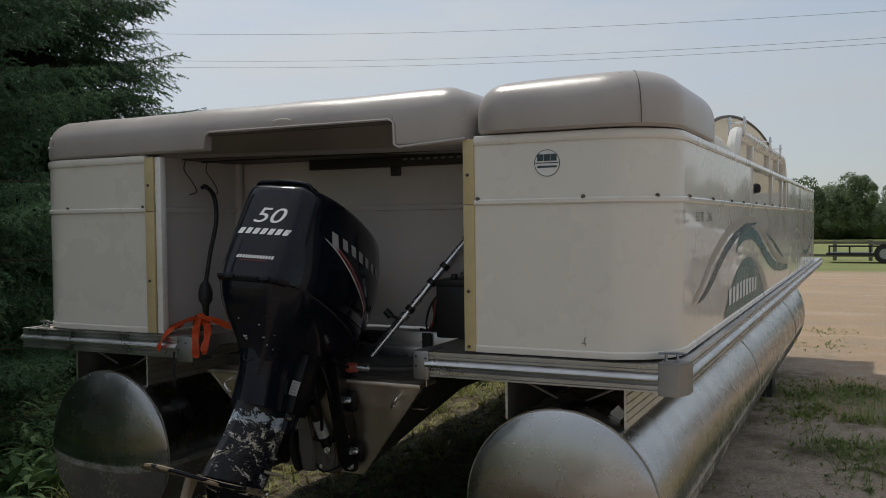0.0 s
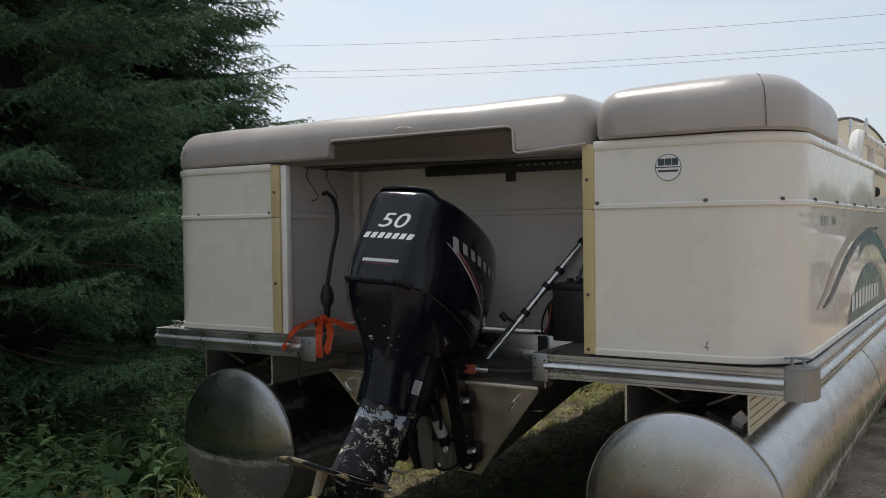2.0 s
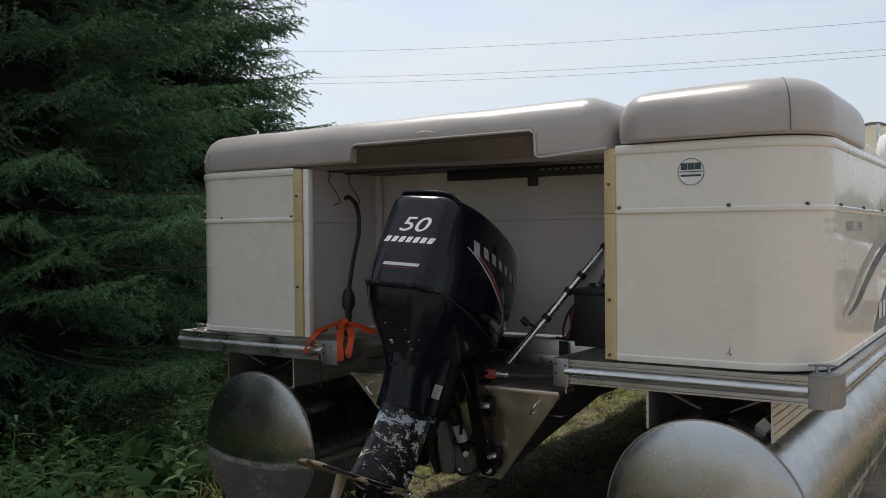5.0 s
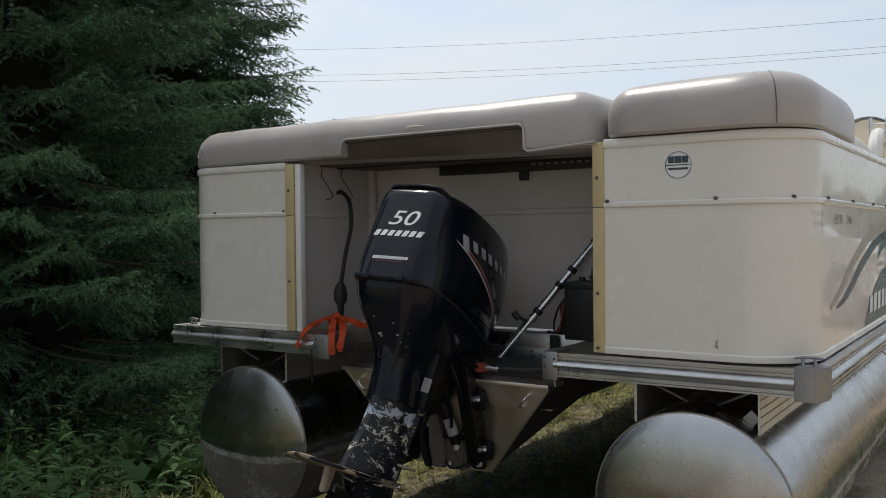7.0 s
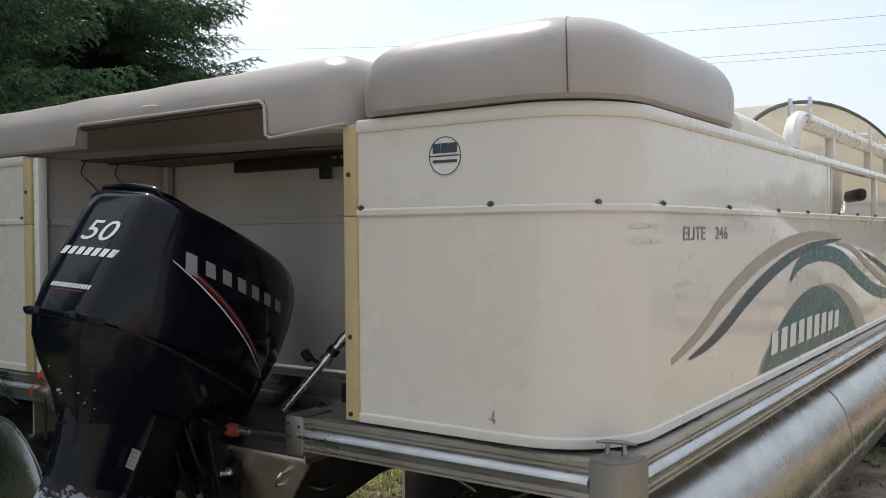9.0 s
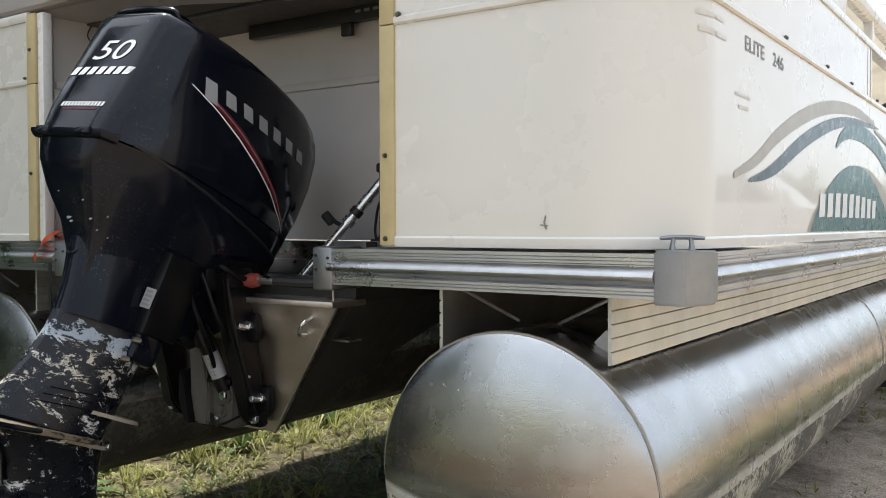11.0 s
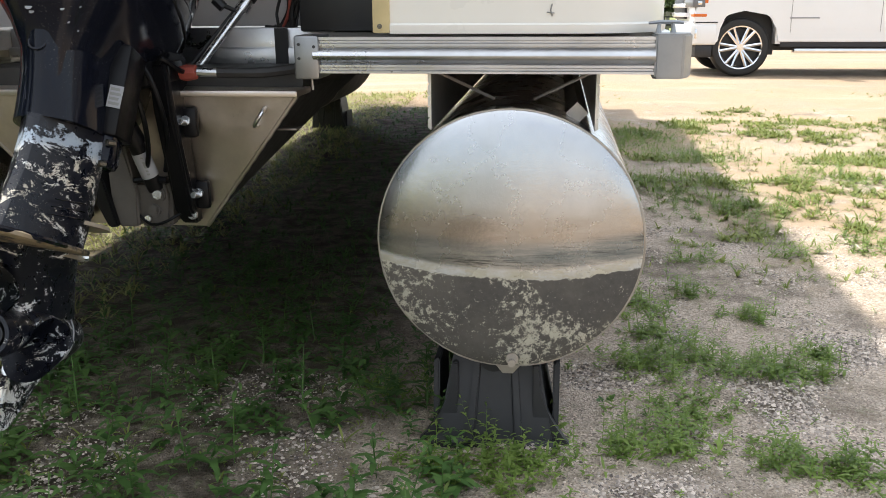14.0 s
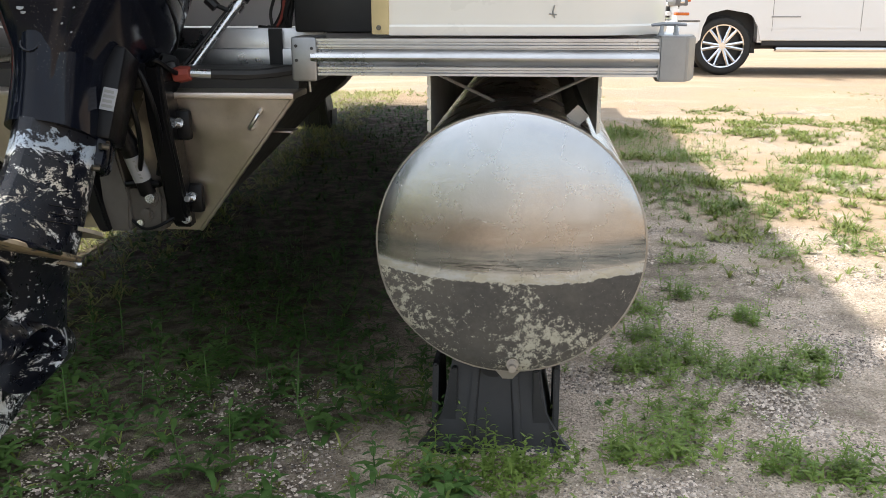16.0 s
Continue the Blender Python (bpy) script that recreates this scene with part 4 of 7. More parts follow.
part("dealer_mark", on_aft(bmesh.new(), bars(13, -0.062, 0.066, 0.326, 0.337, 0.003, 0.3)), LETTER, cowl, "small white dealer word drawn as plain bars", smooth=False)
part("dealer_line", on_aft(bmesh.new(), [[(-0.05 + 0.02 * k, 0.318), (-0.03 + 0.02 * k, 0.318), (-0.03 + 0.02 * k, 0.321), (-0.05 + 0.02 * k, 0.321)] for k in range(5)]), RED, cowl, smooth=False)


def side_word():
    quads = []
    n = 7
    y0, w0, y1, w1 = -0.330, 0.482, 0.075, 0.478
    for k in range(n):
        h = (0.050 if k == 0 else 0.036 - 0.001 * k)
        ta, tb = (k + 0.08) / n, (k + 0.64) / n
        for i in range(3):
            t0, t1 = ta + (tb - ta) * i / 3, ta + (tb - ta) * (i + 1) / 3
            p = [(y0 + (y1 - y0) * t, w0 + (w1 - w0) * t) for t in (t0, t1)]
            quads.append([(p[0][0] + 0.010, p[0][1] - h), (p[1][0] + 0.012, p[1][1] - h), p[1], p[0]])
    return quads


SIDE_WORD = side_word()
for k in range(7):
    part("letter_bar", on_side(bmesh.new(), SIDE_WORD[3 * k:3 * k + 3]), SILVER, cowl, "silver plain bar of a word mark", smooth=False)


def swoosh(off0, off1, ya=-0.352, wa=0.455, yb=0.100, wb=0.268, n=20, lo=0.0, hi=1.0):
    line = []
    for k in range(n + 1):
        t = lo + (hi - lo) * k / n
        y = ya + (yb - ya) * t
        w = wa + (wb - wa) * t + 0.02 * math.sin(math.pi * t)
        fat = math.sin(math.pi * min(1, t * 0.9 + 0.1)) ** 0.7
        line.append(((y, w + off0 * fat), (y, w + off1 * fat)))
    return [[a[0], b_[0], b_[1], a[1]] for a, b_ in zip(line, line[1:])]


part("stripe", on_side(bmesh.new(), swoosh(-0.010, 0.009, lo=0.1)), RED, cowl, "dark red stripe", smooth=False)
part("stripe_edge", on_side(bmesh.new(), swoosh(-0.018, -0.013)), LETTER, cowl, smooth=False)
part("stripe_line", on_side(bmesh.new(), swoosh(-0.001, 0.002, lo=0.1), 0.0025), SILVER, cowl, smooth=False)


def slab(w, ya, yf, hw, n=28, e=2.6):
    c, h = (ya + yf) / 2, (yf - ya) / 2
    return [(hw * math.copysign(abs(math.cos(a)) ** (2 / e), math.cos(a)), c + h * math.copysign(abs(math.sin(a)) ** (2 / e), math.sin(a)), w) for a in (2 * math.pi * k / n for k in range(n))]


def blade_ring(w, ya, yf, hw, tail, n=9):
    """A leg's section: a narrow after edge that widens to a rounded front."""
    c = ya + (yf - ya) * 0.58
    half_line = [(0.0, ya - tail * 0.35), (tail * 0.6, ya - tail * 0.2), (tail, ya + tail * 0.3), (tail + (hw - tail) * 0.55, ya + (c - ya) * 0.42), (hw * 0.97, ya + (c - ya) * 0.85)]
    half_line += [(hw * math.cos(math.pi / 2 * k / n) ** 0.8, c + (yf - c) * math.sin(math.pi / 2 * k / n)) for k in range(n)]
    return [(x, y, w) for x, y in half_line] + [(0, yf, w)] + [(-x, y, w) for x, y in half_line[:0:-1]]


b = bmesh.new()
loft(b, [slab(0.07, -0.372, 0.06, 0.082, 36, 2.2), slab(0.0, -0.356, 0.0, 0.078, 36, 2.2), slab(-0.06, -0.350, -0.08, 0.077, 36, 2.2), slab(-0.092, -0.350, -0.098, 0.078, 36, 2.2)])
part("midsection", b, MIDLEG, motor)
LOWER_TURN = pose(0, 0, -0.05, 0, 3.5, 0) @ pose(0, 0, 0.05)


def low_part(name, bm, material, parent, label=""):
    bmesh.ops.transform(bm, matrix=LOWER_TURN, verts=bm.verts)
    return part(name, bm, material, parent, label)


b = bmesh.new()
loft(b, [blade_ring(-0.088, -0.347, -0.098, 0.079, 0.021), blade_ring(-0.13, -0.352, -0.10, 0.079, 0.018), blade_ring(-0.20, -0.372, -0.11, 0.079, 0.016), blade_ring(-0.275, -0.408, -0.115, 0.079, 0.014), blade_ring(-0.325, -0.430, -0.12, 0.075, 0.014)])
leg = low_part("leg", b, LEG, motor, "black leg with paint scraped to white primer and metal")
for k in range(3):
    w = -0.245 - 0.016 * k
    b = bmesh.new()
    tube(b, [(0.062, -0.345 - 0.012 * k, w), (0.079, -0.29 - 0.01 * k, w + 0.004), (0.0795, -0.24, w + 0.008)], 0.0013, 6)
    low_part("ridge", b, MIDLEG, leg)
BARE = plain("bare_scraped_metal", (0.30, 0.26, 0.20), 0.5, vary=0.35, scale=60)
n = Nodes("plate_scraped")
streak = n.noise(9, 12, 0.75, (2.5, 0.7, 1))
bare = n.ramp(n.math("ADD", streak, n.math("MULTIPLY", n.noise(3.5, 3), 0.3)), 0.63, 0.66, 1, 0)
n.bump(bare, 0.3, 0.002)
PLATE = n.done(n.mix(bare, n.mix(n.noise(20, 6, 0.7, (3, 1, 1)), (0.13, 0.10, 0.065), (0.32, 0.26, 0.17)), (0.012, 0.012, 0.014)), 0.5)


def plate(w0, w1, ya, yf, hw):
    """A thin plate, round at its after end and narrow in front, drooping a little to its sides."""
    b = bmesh.new()
    out = []
    n = 18
    for k in range(n + 1):
        t = k / n
        out.append((hw * (min(1.0, 0.25 + 2.6 * t) if t < 0.3 else 1.0 - 0.45 * (t - 0.3) ** 1.5) * (1 - (1 - min(1, t / 0.3)) ** 3 * 0.6), ya + (yf - ya) * t ** 1.3))
    pts = out + [(-x, y) for x, y in out[::-1]]
    m = len(pts)
    rings = []
    for f, w in ((0.96, w0), (1.0, w0 + 0.003), (1.0, w1 - 0.003), (0.96, w1)):
        rings.append([b.verts.new((x * f, y * (1.0 if f == 1 else 0.99), w - 0.010 * (x / hw) ** 2)) for x, y in pts])
    for va, vb in zip(rings, rings[1:]):
        for i in range(m):
            b.faces.new((va[i], va[(i + 1) % m], vb[(i + 1) % m], vb[i]))
    b.faces.new(rings[0][::-1])
    b.faces.new(rings[-1])
    return b


low_part("anti_ventilation_plate", plate(-0.332, -0.320, -0.665, -0.20, 0.118), PLATE, motor, "brown scraped plate over the propeller")
b = bmesh.new()
tube(b, smooth_line([(0.0, -0.655, -0.327), (0.055, -0.645, -0.328), (0.095, -0.60, -0.331), (0.117, -0.52, -0.334), (0.117, -0.44, -0.334), (0.10, -0.36, -0.332)]), 0.0055, 6)
low_part("plate_rim", b, MIDLEG, motor)
for off in (0.0, 0.035, 0.068):
    b = bmesh.new()
    tube(b, [(off, -0.60 + off, -0.3335), (off + 0.006, -0.50, -0.335), (off + 0.012, -0.42, -0.3345)], 0.003, 6)
    low_part("plate_rib", b, PLATE, motor)
# splash lip round the front of the leg
b = bmesh.new()
loft(b, [blade_ring(-0.268, -0.30, -0.055, 0.096, 0.05), blade_ring(-0.276, -0.30, -0.05, 0.098, 0.05)])
low_part("splash_lip", b, BARE, motor, "splash lip scraped to tan metal")
b = bmesh.new()
loft(b, [blade_ring(-0.322, -0.445, -0.118, 0.070, 0.024), blade_ring(-0.345, -0.40, -0.10, 0.056, 0.018), blade_ring(-0.40, -0.335, -0.085, 0.048, 0.016), blade_ring(-0.46, -0.30, -0.06, 0.046, 0.018), blade_ring(-0.52, -0.30, -0.04, 0.044, 0.02)])
low_part("gearcase_neck", b, LEG, motor)
b = bmesh.new()
loft(b, [blade_ring(-0.338, -0.36, -0.088, 0.062, 0.018), blade_ring(-0.346, -0.36, -0.085, 0.064, 0.018)])
low_part("neck_lip", b, BARE, motor)
b = bmesh.new()
disc(b, (0.052, -0.125, -0.335), (1, 0.3, 0), 0.010, 0.014, 8, 0.002)
low_part("water_intake", b, STEEL, motor)
SHAFT = -0.508
RING = [2 * math.pi * k / 28 for k in range(28)]


def lathe(line):
    """A body turned round the propeller shaft, from (along, radius) pairs."""
    return [[(r * math.cos(a), y, SHAFT + r * math.sin(a)) for a in RING] for y, r in line]


b = bmesh.new()
loft(b, lathe([(0.02, 0.004), (0.012, 0.018), (-0.01, 0.033), (-0.05, 0.047), (-0.10, 0.056), (-0.16, 0.059), (-0.24, 0.058), (-0.285, 0.054), (-0.288, 0.049)]))
gearcase = low_part("gearcase", b, LEG, motor)
b = bmesh.new()
tube(b, [(0.056 * math.cos(a) * 1.04, -0.10 - 0.04 * math.cos(a), SHAFT + 0.058 * math.sin(a)) for a in (radians(-80 + 10 * k) for k in range(15))], 0.0022, 5)
low_part("seam", b, SILVER, gearcase)
b = bmesh.new()
prism(b, [(-0.085, SHAFT - 0.045), (-0.285, SHAFT - 0.050), (-0.325, SHAFT - 0.170), (-0.315, SHAFT - 0.180), (-0.265, SHAFT - 0.182), (-0.252, SHAFT - 0.176)], "x", -0.008, 0.008, 0.004)
low_part("skeg", b, make_motor("skeg_worn", 3.6), motor, "skeg scraped to pale metal")
b = bmesh.new()
disc(b, (0.004, -0.298, SHAFT - 0.066), (0, 1, 0), 0.010, 0.02, 8, 0.003)
low_part("anode_bolt", b, STEEL, motor)
b = bmesh.new()
loft(b, lathe([(-0.288, 0.047), (-0.32, 0.049), (-0.39, 0.046), (-0.405, 0.044), (-0.405, 0.037), (-0.35, 0.034)]), caps=False)
prop = low_part("propeller", b, BLADE, motor, "black three-bladed propeller with worn edges")
b = bmesh.new()
loft(b, lathe([(-0.34, 0.034), (-0.342, 0.030), (-0.37, 0.026), (-0.385, 0.024), (-0.388, 0.016), (-0.398, 0.015), (-0.398, 0.004)]))
low_part("hub", b, BLACK, prop)
for q in range(3):
    b = bmesh.new()
    rows = []
    for i in range(11):
        r = 0.042 + 0.092 * i / 10
        half = radians(44) * math.sin(math.pi * (0.28 + 0.62 * i / 10)) * (0.75 if i == 10 else 1)
        a0 = radians(120 * q + 100 + 10 * i / 10)
        row = []
        for k in range(11):
            t = -1 + 2 * k / 10
            row.append((r * math.cos(a0 + half * t), -0.345 + 0.036 * t * (1 - 0.25 * i / 10) - 0.02 * (i / 10) ** 2, SHAFT + r * math.sin(a0 + half * t)))
        rows.append(row)
    loft(b, rows, closed=False)
    bmesh.ops.solidify(b, geom=b.faces[:], thickness=0.005)
    low_part("blade", b, BLADE, prop)
b = bmesh.new()
disc(b, (0, -0.412, SHAFT), (0, 1, 0), 0.0135, 0.024, 10, 0.003)
disc(b, (0, -0.426, SHAFT), (0, 1, 0), 0.0085, 0.02, 10, 0.002)
low_part("nut", b, STEEL, prop)
b = bmesh.new()
prism(b, [(-0.525, -0.330), (-0.455, -0.330), (-0.475, -0.405), (-0.515, -0.410)], "x", -0.009, 0.009, 0.004)
bmesh.ops.rotate(b, cent=(0.0, -0.49, -0.33), matrix=Matrix.Rotation(radians(12), 3, "Z"), verts=b.verts)
tab = low_part("trim_tab", b, BARE, motor)
b = bmesh.new()
disc(b, (0.0, -0.485, -0.3335), (0, 0, 1), 0.008, 0.008, 8, 0.002)
low_part("tab_bolt", b, STEEL, tab)

# mounting: swivel, clamps and tilt ram stay upright on the pod
mount = thing("motor_mount", (-1.80, 2.62, 0.55), "black motor mount with clamps, tilt ram and bolts", "motor mount")


def plate_y(z):
    """The pod's after plate leans: its foot is further forward than its top."""
    return 2.672 + (0.85 - z) * 0.22


for x in (-1.655, -1.945):
    s = 1 if x > -1.8 else -1
    b = bmesh.new()
    prism(b, [(2.71, 0.93), (2.62, 0.945), (2.585, 0.92), (2.60, 0.80), (2.645, 0.66), (2.665, 0.56), (2.70, 0.52), (2.735, 0.52), (2.67, 0.86), (2.71, 0.86)], "x", x - 0.024, x + 0.020, 0.006)
    clamp = part("clamp_bracket", b, MOUNT_BLACK, mount)
    b = bmesh.new()
    tube(b, smooth_line([(x + 0.017 * s, 2.60, 0.90), (x + 0.019 * s, 2.615, 0.80), (x + 0.019 * s, 2.655, 0.66), (x + 0.017 * s, 2.69, 0.56)]), 0.006, 8)
    part("bracket_rib", b, MOUNT_BLACK, clamp)
    for z in (0.782, 0.598):
        y = plate_y(z)
        b = B(x + s * 0.022 - 0.034, x + s * 0.022 + 0.030, y - 0.026, y - 0.002, z - 0.042, z + 0.030, bevel=0.010)
        part("bolt_lug", b, MOUNT_BLACK, mount)
        b = bmesh.new()
        disc(b, (x + s * 0.028, y - 0.030, z), (0, 1, -0.22), 0.013, 0.014, 6, 0.002)
        disc(b, (x + s * 0.028, y - 0.045, z - 0.002), (0, 1, -0.22), 0.0075, 0.040, 10, 0.001)
        part("bolt", b, STEEL, mount)
    for z, r in ((0.655, 0.010), (0.545, 0.013)):
        b = bmesh.new()
        disc(b, (x + s * 0.012, plate_y(z) - 0.05, z), (0, 1, -0.2), r, 0.014, 6, 0.002)
        part("small_bolt", b, STEEL, mount)
    part("ear", B(x - 0.026, x + 0.026, 2.60, 2.68, 0.875, 0.925, bevel=0.012), MOUNT_BLACK, mount)
b = bmesh.new()
tube(b, [(-1.79, 2.63, 0.735), (-1.795, 2.61, 0.76), (-1.80, 2.58, 0.84), (-1.81, 2.54, 0.95)], [0.030, 0.040, 0.046, 0.055], 18)
part("swivel", b, MOUNT_BLACK, mount, "black swivel tube")
part("swivel_arm", B(-1.93, -1.665, 2.56, 2.62, 0.865, 0.935, bevel=0.014), MOUNT_BLACK, mount)
b = bmesh.new()
tube(b, [(-1.722, 2.665, 0.615), (-1.728, 2.648, 0.66), (-1.741, 2.622, 0.735)], 0.020, 18)
tube(b, [(-1.741, 2.622, 0.735), (-1.747, 2.605, 0.775)], [0.026, 0.022], 18)
tube(b, [(-1.747, 2.605, 0.775), (-1.752, 2.585, 0.86)], 0.0125, 12)
tilt = part("tilt_ram", b, MOUNT_BLACK, mount)
b = bmesh.new()
tube(b, [(-1.7265, 2.6520, 0.650), (-1.7370, 2.630, 0.712)], 0.0206, 20, caps=False)
part("ram_label", b, SILVER, tilt, "pale printed label on the tilt ram")
for z0, z1 in ((0.654, 0.659), (0.662, 0.667), (0.672, 0.688), (0.696, 0.700)):
    b = bmesh.new()
    for a0 in range(6):
        a = [radians(-150 + 15 * (a0 + i)) for i in (0, 1)]
        f = [(z - 0.655) / 0.058 for z in (z0, z1)]
        c = [Vector((-1.7274, 2.650, 0.655)).lerp(Vector((-1.7372, 2.6296, 0.713)), t) for t in f]
        b.faces.new([b.verts.new((c[i].x + 0.0212 * math.cos(a[j]), c[i].y + 0.0212 * math.sin(a[j]), c[i].z)) for i, j in ((0, 0), (0, 1), (1, 1), (1, 0))])
    part("print_bar", b, GREY, tilt, smooth=False)
b = bmesh.new()
prism(b, [(-1.785, 0.632), (-1.690, 0.636), (-1.682, 0.600), (-1.690, 0.516), (-1.776, 0.518), (-1.772, 0.560)], "y", 2.664, 2.735, 0.010)
part("pump_block", b, PUMP, mount, "grimy cast pump block")
b = bmesh.new()
prism(b, [(-1.838, 0.726), (-1.786, 0.728), (-1.766, 0.610), (-1.764, 0.522), (-1.822, 0.520), (-1.828, 0.600)], "y", 2.646, 2.72, 0.007)
part("motor_housing", b, PUMP, mount, "dusty grey trim motor housing")
b = bmesh.new()
prism(b, [(-1.858, 0.660), (-1.838, 0.640), (-1.812, 0.524), (-1.836, 0.522), (-1.862, 0.580)], "y", 2.630, 2.70, 0.004)
part("side_fin", b, MOUNT_BLACK, mount)
for x in (-1.778, -1.720):
    part("flange_bolt", disc(bmesh.new(), (x, 2.660, 0.632), (0, 0.3, 1), 0.006, 0.010, 6, 0.001), STEEL, mount)
part("rim_rail", tube(bmesh.new(), [(-1.785, 2.660, 0.633), (-1.74, 2.652, 0.640), (-1.690, 2.660, 0.637)], 0.008, 8), MOUNT_BLACK, mount)
b = bmesh.new()
disc(b, (-1.716, 2.668, 0.600), (0, 1, -0.1), 0.020, 0.03, 18, 0.004)
disc(b, (-1.728, 2.668, 0.560), (0, 1, -0.1), 0.016, 0.03, 18, 0.004)
part("reservoir", b, PUMP, mount)
for p, r in (((-1.712, 2.650, 0.603), 0.012), ((-1.726, 2.652, 0.567), 0.011), ((-1.746, 2.658, 0.540), 0.008), ((-1.660, 2.655, 0.640), 0.006)):
    b = bmesh.new()
    disc(b, p, (0, 1, -0.1), r, 0.010, 12, 0.002)
    part("plug", b, STEEL if r != 0.011 else PUMP, mount)
b = B(-0.014, 0.014, -0.0015, 0.0015, -0.023, 0.023, m=pose(-1.660, 2.392, 0.867, -20, 12, 8))
part("swivel_label", b, SILVER, mount, "pale label with fine print")
for k in range(4):
    part("print_bar", B(-0.011, 0.011 - 0.003 * (k % 2), -0.0022, -0.0016, -0.018 + 0.010 * k, -0.012 + 0.010 * k, m=pose(-1.660, 2.392, 0.867, -20, 12, 8)), GREY, mount)
b = B(-0.030, 0.020, 0.002, 0.12, -0.075, 0.12, bevel=0.008, m=pose(-1.668, 2.394, 0.862, -20, 10, 8))
part("tilt_frame", b, MOUNT_BLACK, mount)
b = bmesh.new()
disc(b, (-1.714, 2.555, 0.942), (0, 1, -0.3), 0.008, 0.016, 6, 0.001)
part("hinge_bolt", b, STEEL, mount)
b = B(-0.055, 0.030, -0.02, 0.07, -0.03, 0.050, bevel=0.016, m=pose(-1.70, 2.375, 0.755, -25, 10, 11))
part("lower_yoke", b, MIDLEG, mount)
for p in ((-1.682, 2.346, 0.735), (-1.668, 2.366, 0.775)):
    b = bmesh.new()
    disc(b, p, (0.5, 1, -0.3), 0.007, 0.02, 8, 0.002)
    part("yoke_bolt", b, SCREW, mount)

for k, line in enumerate([
    [(-1.70, 2.56, 0.94), (-1.66, 2.55, 0.90), (-1.645, 2.57, 0.82), (-1.66, 2.62, 0.74), (-1.69, 2.66, 0.66)],
    [(-1.72, 2.55, 0.93), (-1.69, 2.53, 0.88), (-1.68, 2.55, 0.80), (-1.70, 2.60, 0.72), (-1.735, 2.65, 0.65)],
    [(-1.66, 2.60, 0.91), (-1.64, 2.585, 0.93), (-1.62, 2.62, 0.905), (-1.615, 2.655, 0.894)],
    [(-1.66, 2.655, 0.555), (-1.70, 2.64, 0.535), (-1.74, 2.65, 0.53), (-1.78, 2.66, 0.56)],
]):
    b = bmesh.new()
    tube(b, smooth_line(line), 0.006 if k < 3 else 0.004, 8)
    part("hydraulic_line", b, MOUNT_BLACK, mount)

# ---- fittings in the motor bay ----
ram = thing("steering_rod", (-1.556, 2.68, 0.90), "chrome telescopic steering rod with a red end", "steering rod")
A0, A1 = Vector((-1.697, 2.900, 0.872)), Vector((-1.445, 3.075, 1.235))
b = bmesh.new()
tube(b, [A0, A0.lerp(A1, 0.55)], 0.0115, 14)
part("inner_tube", b, ROD, ram)
b = bmesh.new()
tube(b, [A0.lerp(A1, 0.46), A1, A0.lerp(A1, 1.30)], 0.014, 14)
part("outer_tube", b, ROD, ram)
for t, r, m in ((0.46, 0.018, ROD), (0.53, 0.018, BLACK), (0.62, 0.016, ROD), (0.80, 0.018, BLACK), (0.96, 0.018, BLACK), (1.25, 0.018, BLACK)):
    b = bmesh.new()
    p, q = A0.lerp(A1, t - 0.022), A0.lerp(A1, t + 0.022)
    tube(b, [p, q], r, 14)
    part("collar", b, m, ram)
K = A0.lerp(A1, 0.42)
b = bmesh.new()
tube(b, [K, K + Vector((-0.045, -0.005, 0.020))], 0.006, 8)
tube(b, [K + Vector((-0.040, -0.005, 0.012)), K + Vector((-0.062, -0.007, 0.034))], 0.014, 8)
part("clamp_knob", b, BLACK, ram)
b = bmesh.new()
tube(b, [A0 + Vector((-0.015, 0.02, 0.02)), A0.lerp(A1, 0.5) + Vector((-0.02, 0.02, 0.0))], 0.006, 8)
part("dark_stay", b, BLACK, ram)
part("foot", B(-1.735, -1.665, 2.87, 2.935, 0.835, 0.880, bevel=0.008), BLACK, ram)

steer = thing("steering_cable", (-1.60, 2.66, 0.88), "black steering cable with a faded red end nut", "cable")
b = bmesh.new()
tube(b, [(-1.590, 2.655, 0.896), (-1.612, 2.655, 0.894), (-1.628, 2.655, 0.893)], [0.016, 0.019, 0.016], 8)
part("end_nut", b, CABLE_RED, steer, "faded red end nut")
b = bmesh.new()
tube(b, [(-1.59, 2.66, 0.896), (-1.54, 2.665, 0.894)], [0.011, 0.010], 10)
part("sleeve", b, STEEL, steer)
b = bmesh.new()
tube(b, smooth_line([(-1.545, 2.665, 0.894), (-1.44, 2.70, 0.892), (-1.34, 2.76, 0.905), (-1.25, 2.85, 0.93)]), 0.012, 8)
part("cable", b, RUBBER, steer)

batt = thing("battery_box", (-1.27, 2.98, 0.977), "black battery box on the deck beside the bay", "battery")
part("case", B(-1.405, -1.15, 2.89, 3.06, 0.978, 1.165, bevel=0.006), BLACK, batt)
part("lid", B(-1.41, -1.145, 2.885, 3.065, 1.160, 1.185, bevel=0.006), BLACK, batt)
for x in (-1.36, -1.31, -1.25, -1.20):
    b = bmesh.new()
    disc(b, (x, 2.95, 1.192), (0, 0, 1), 0.012, 0.018, 10, 0.002)
    part("cap", b, BLACK, batt)
b = bmesh.new()
tube(b, smooth_line([(-1.27, 2.93, 1.18), (-1.265, 2.93, 1.235), (-1.225, 2.94, 1.26), (-1.17, 2.95, 1.255)]), 0.012, 8)
part("carry_strap", b, RUBBER, batt)

cables = thing("cable_bundle", (-1.45, 2.92, 0.98), "tangle of black and red cables by the battery", "cables")
random.seed(5)
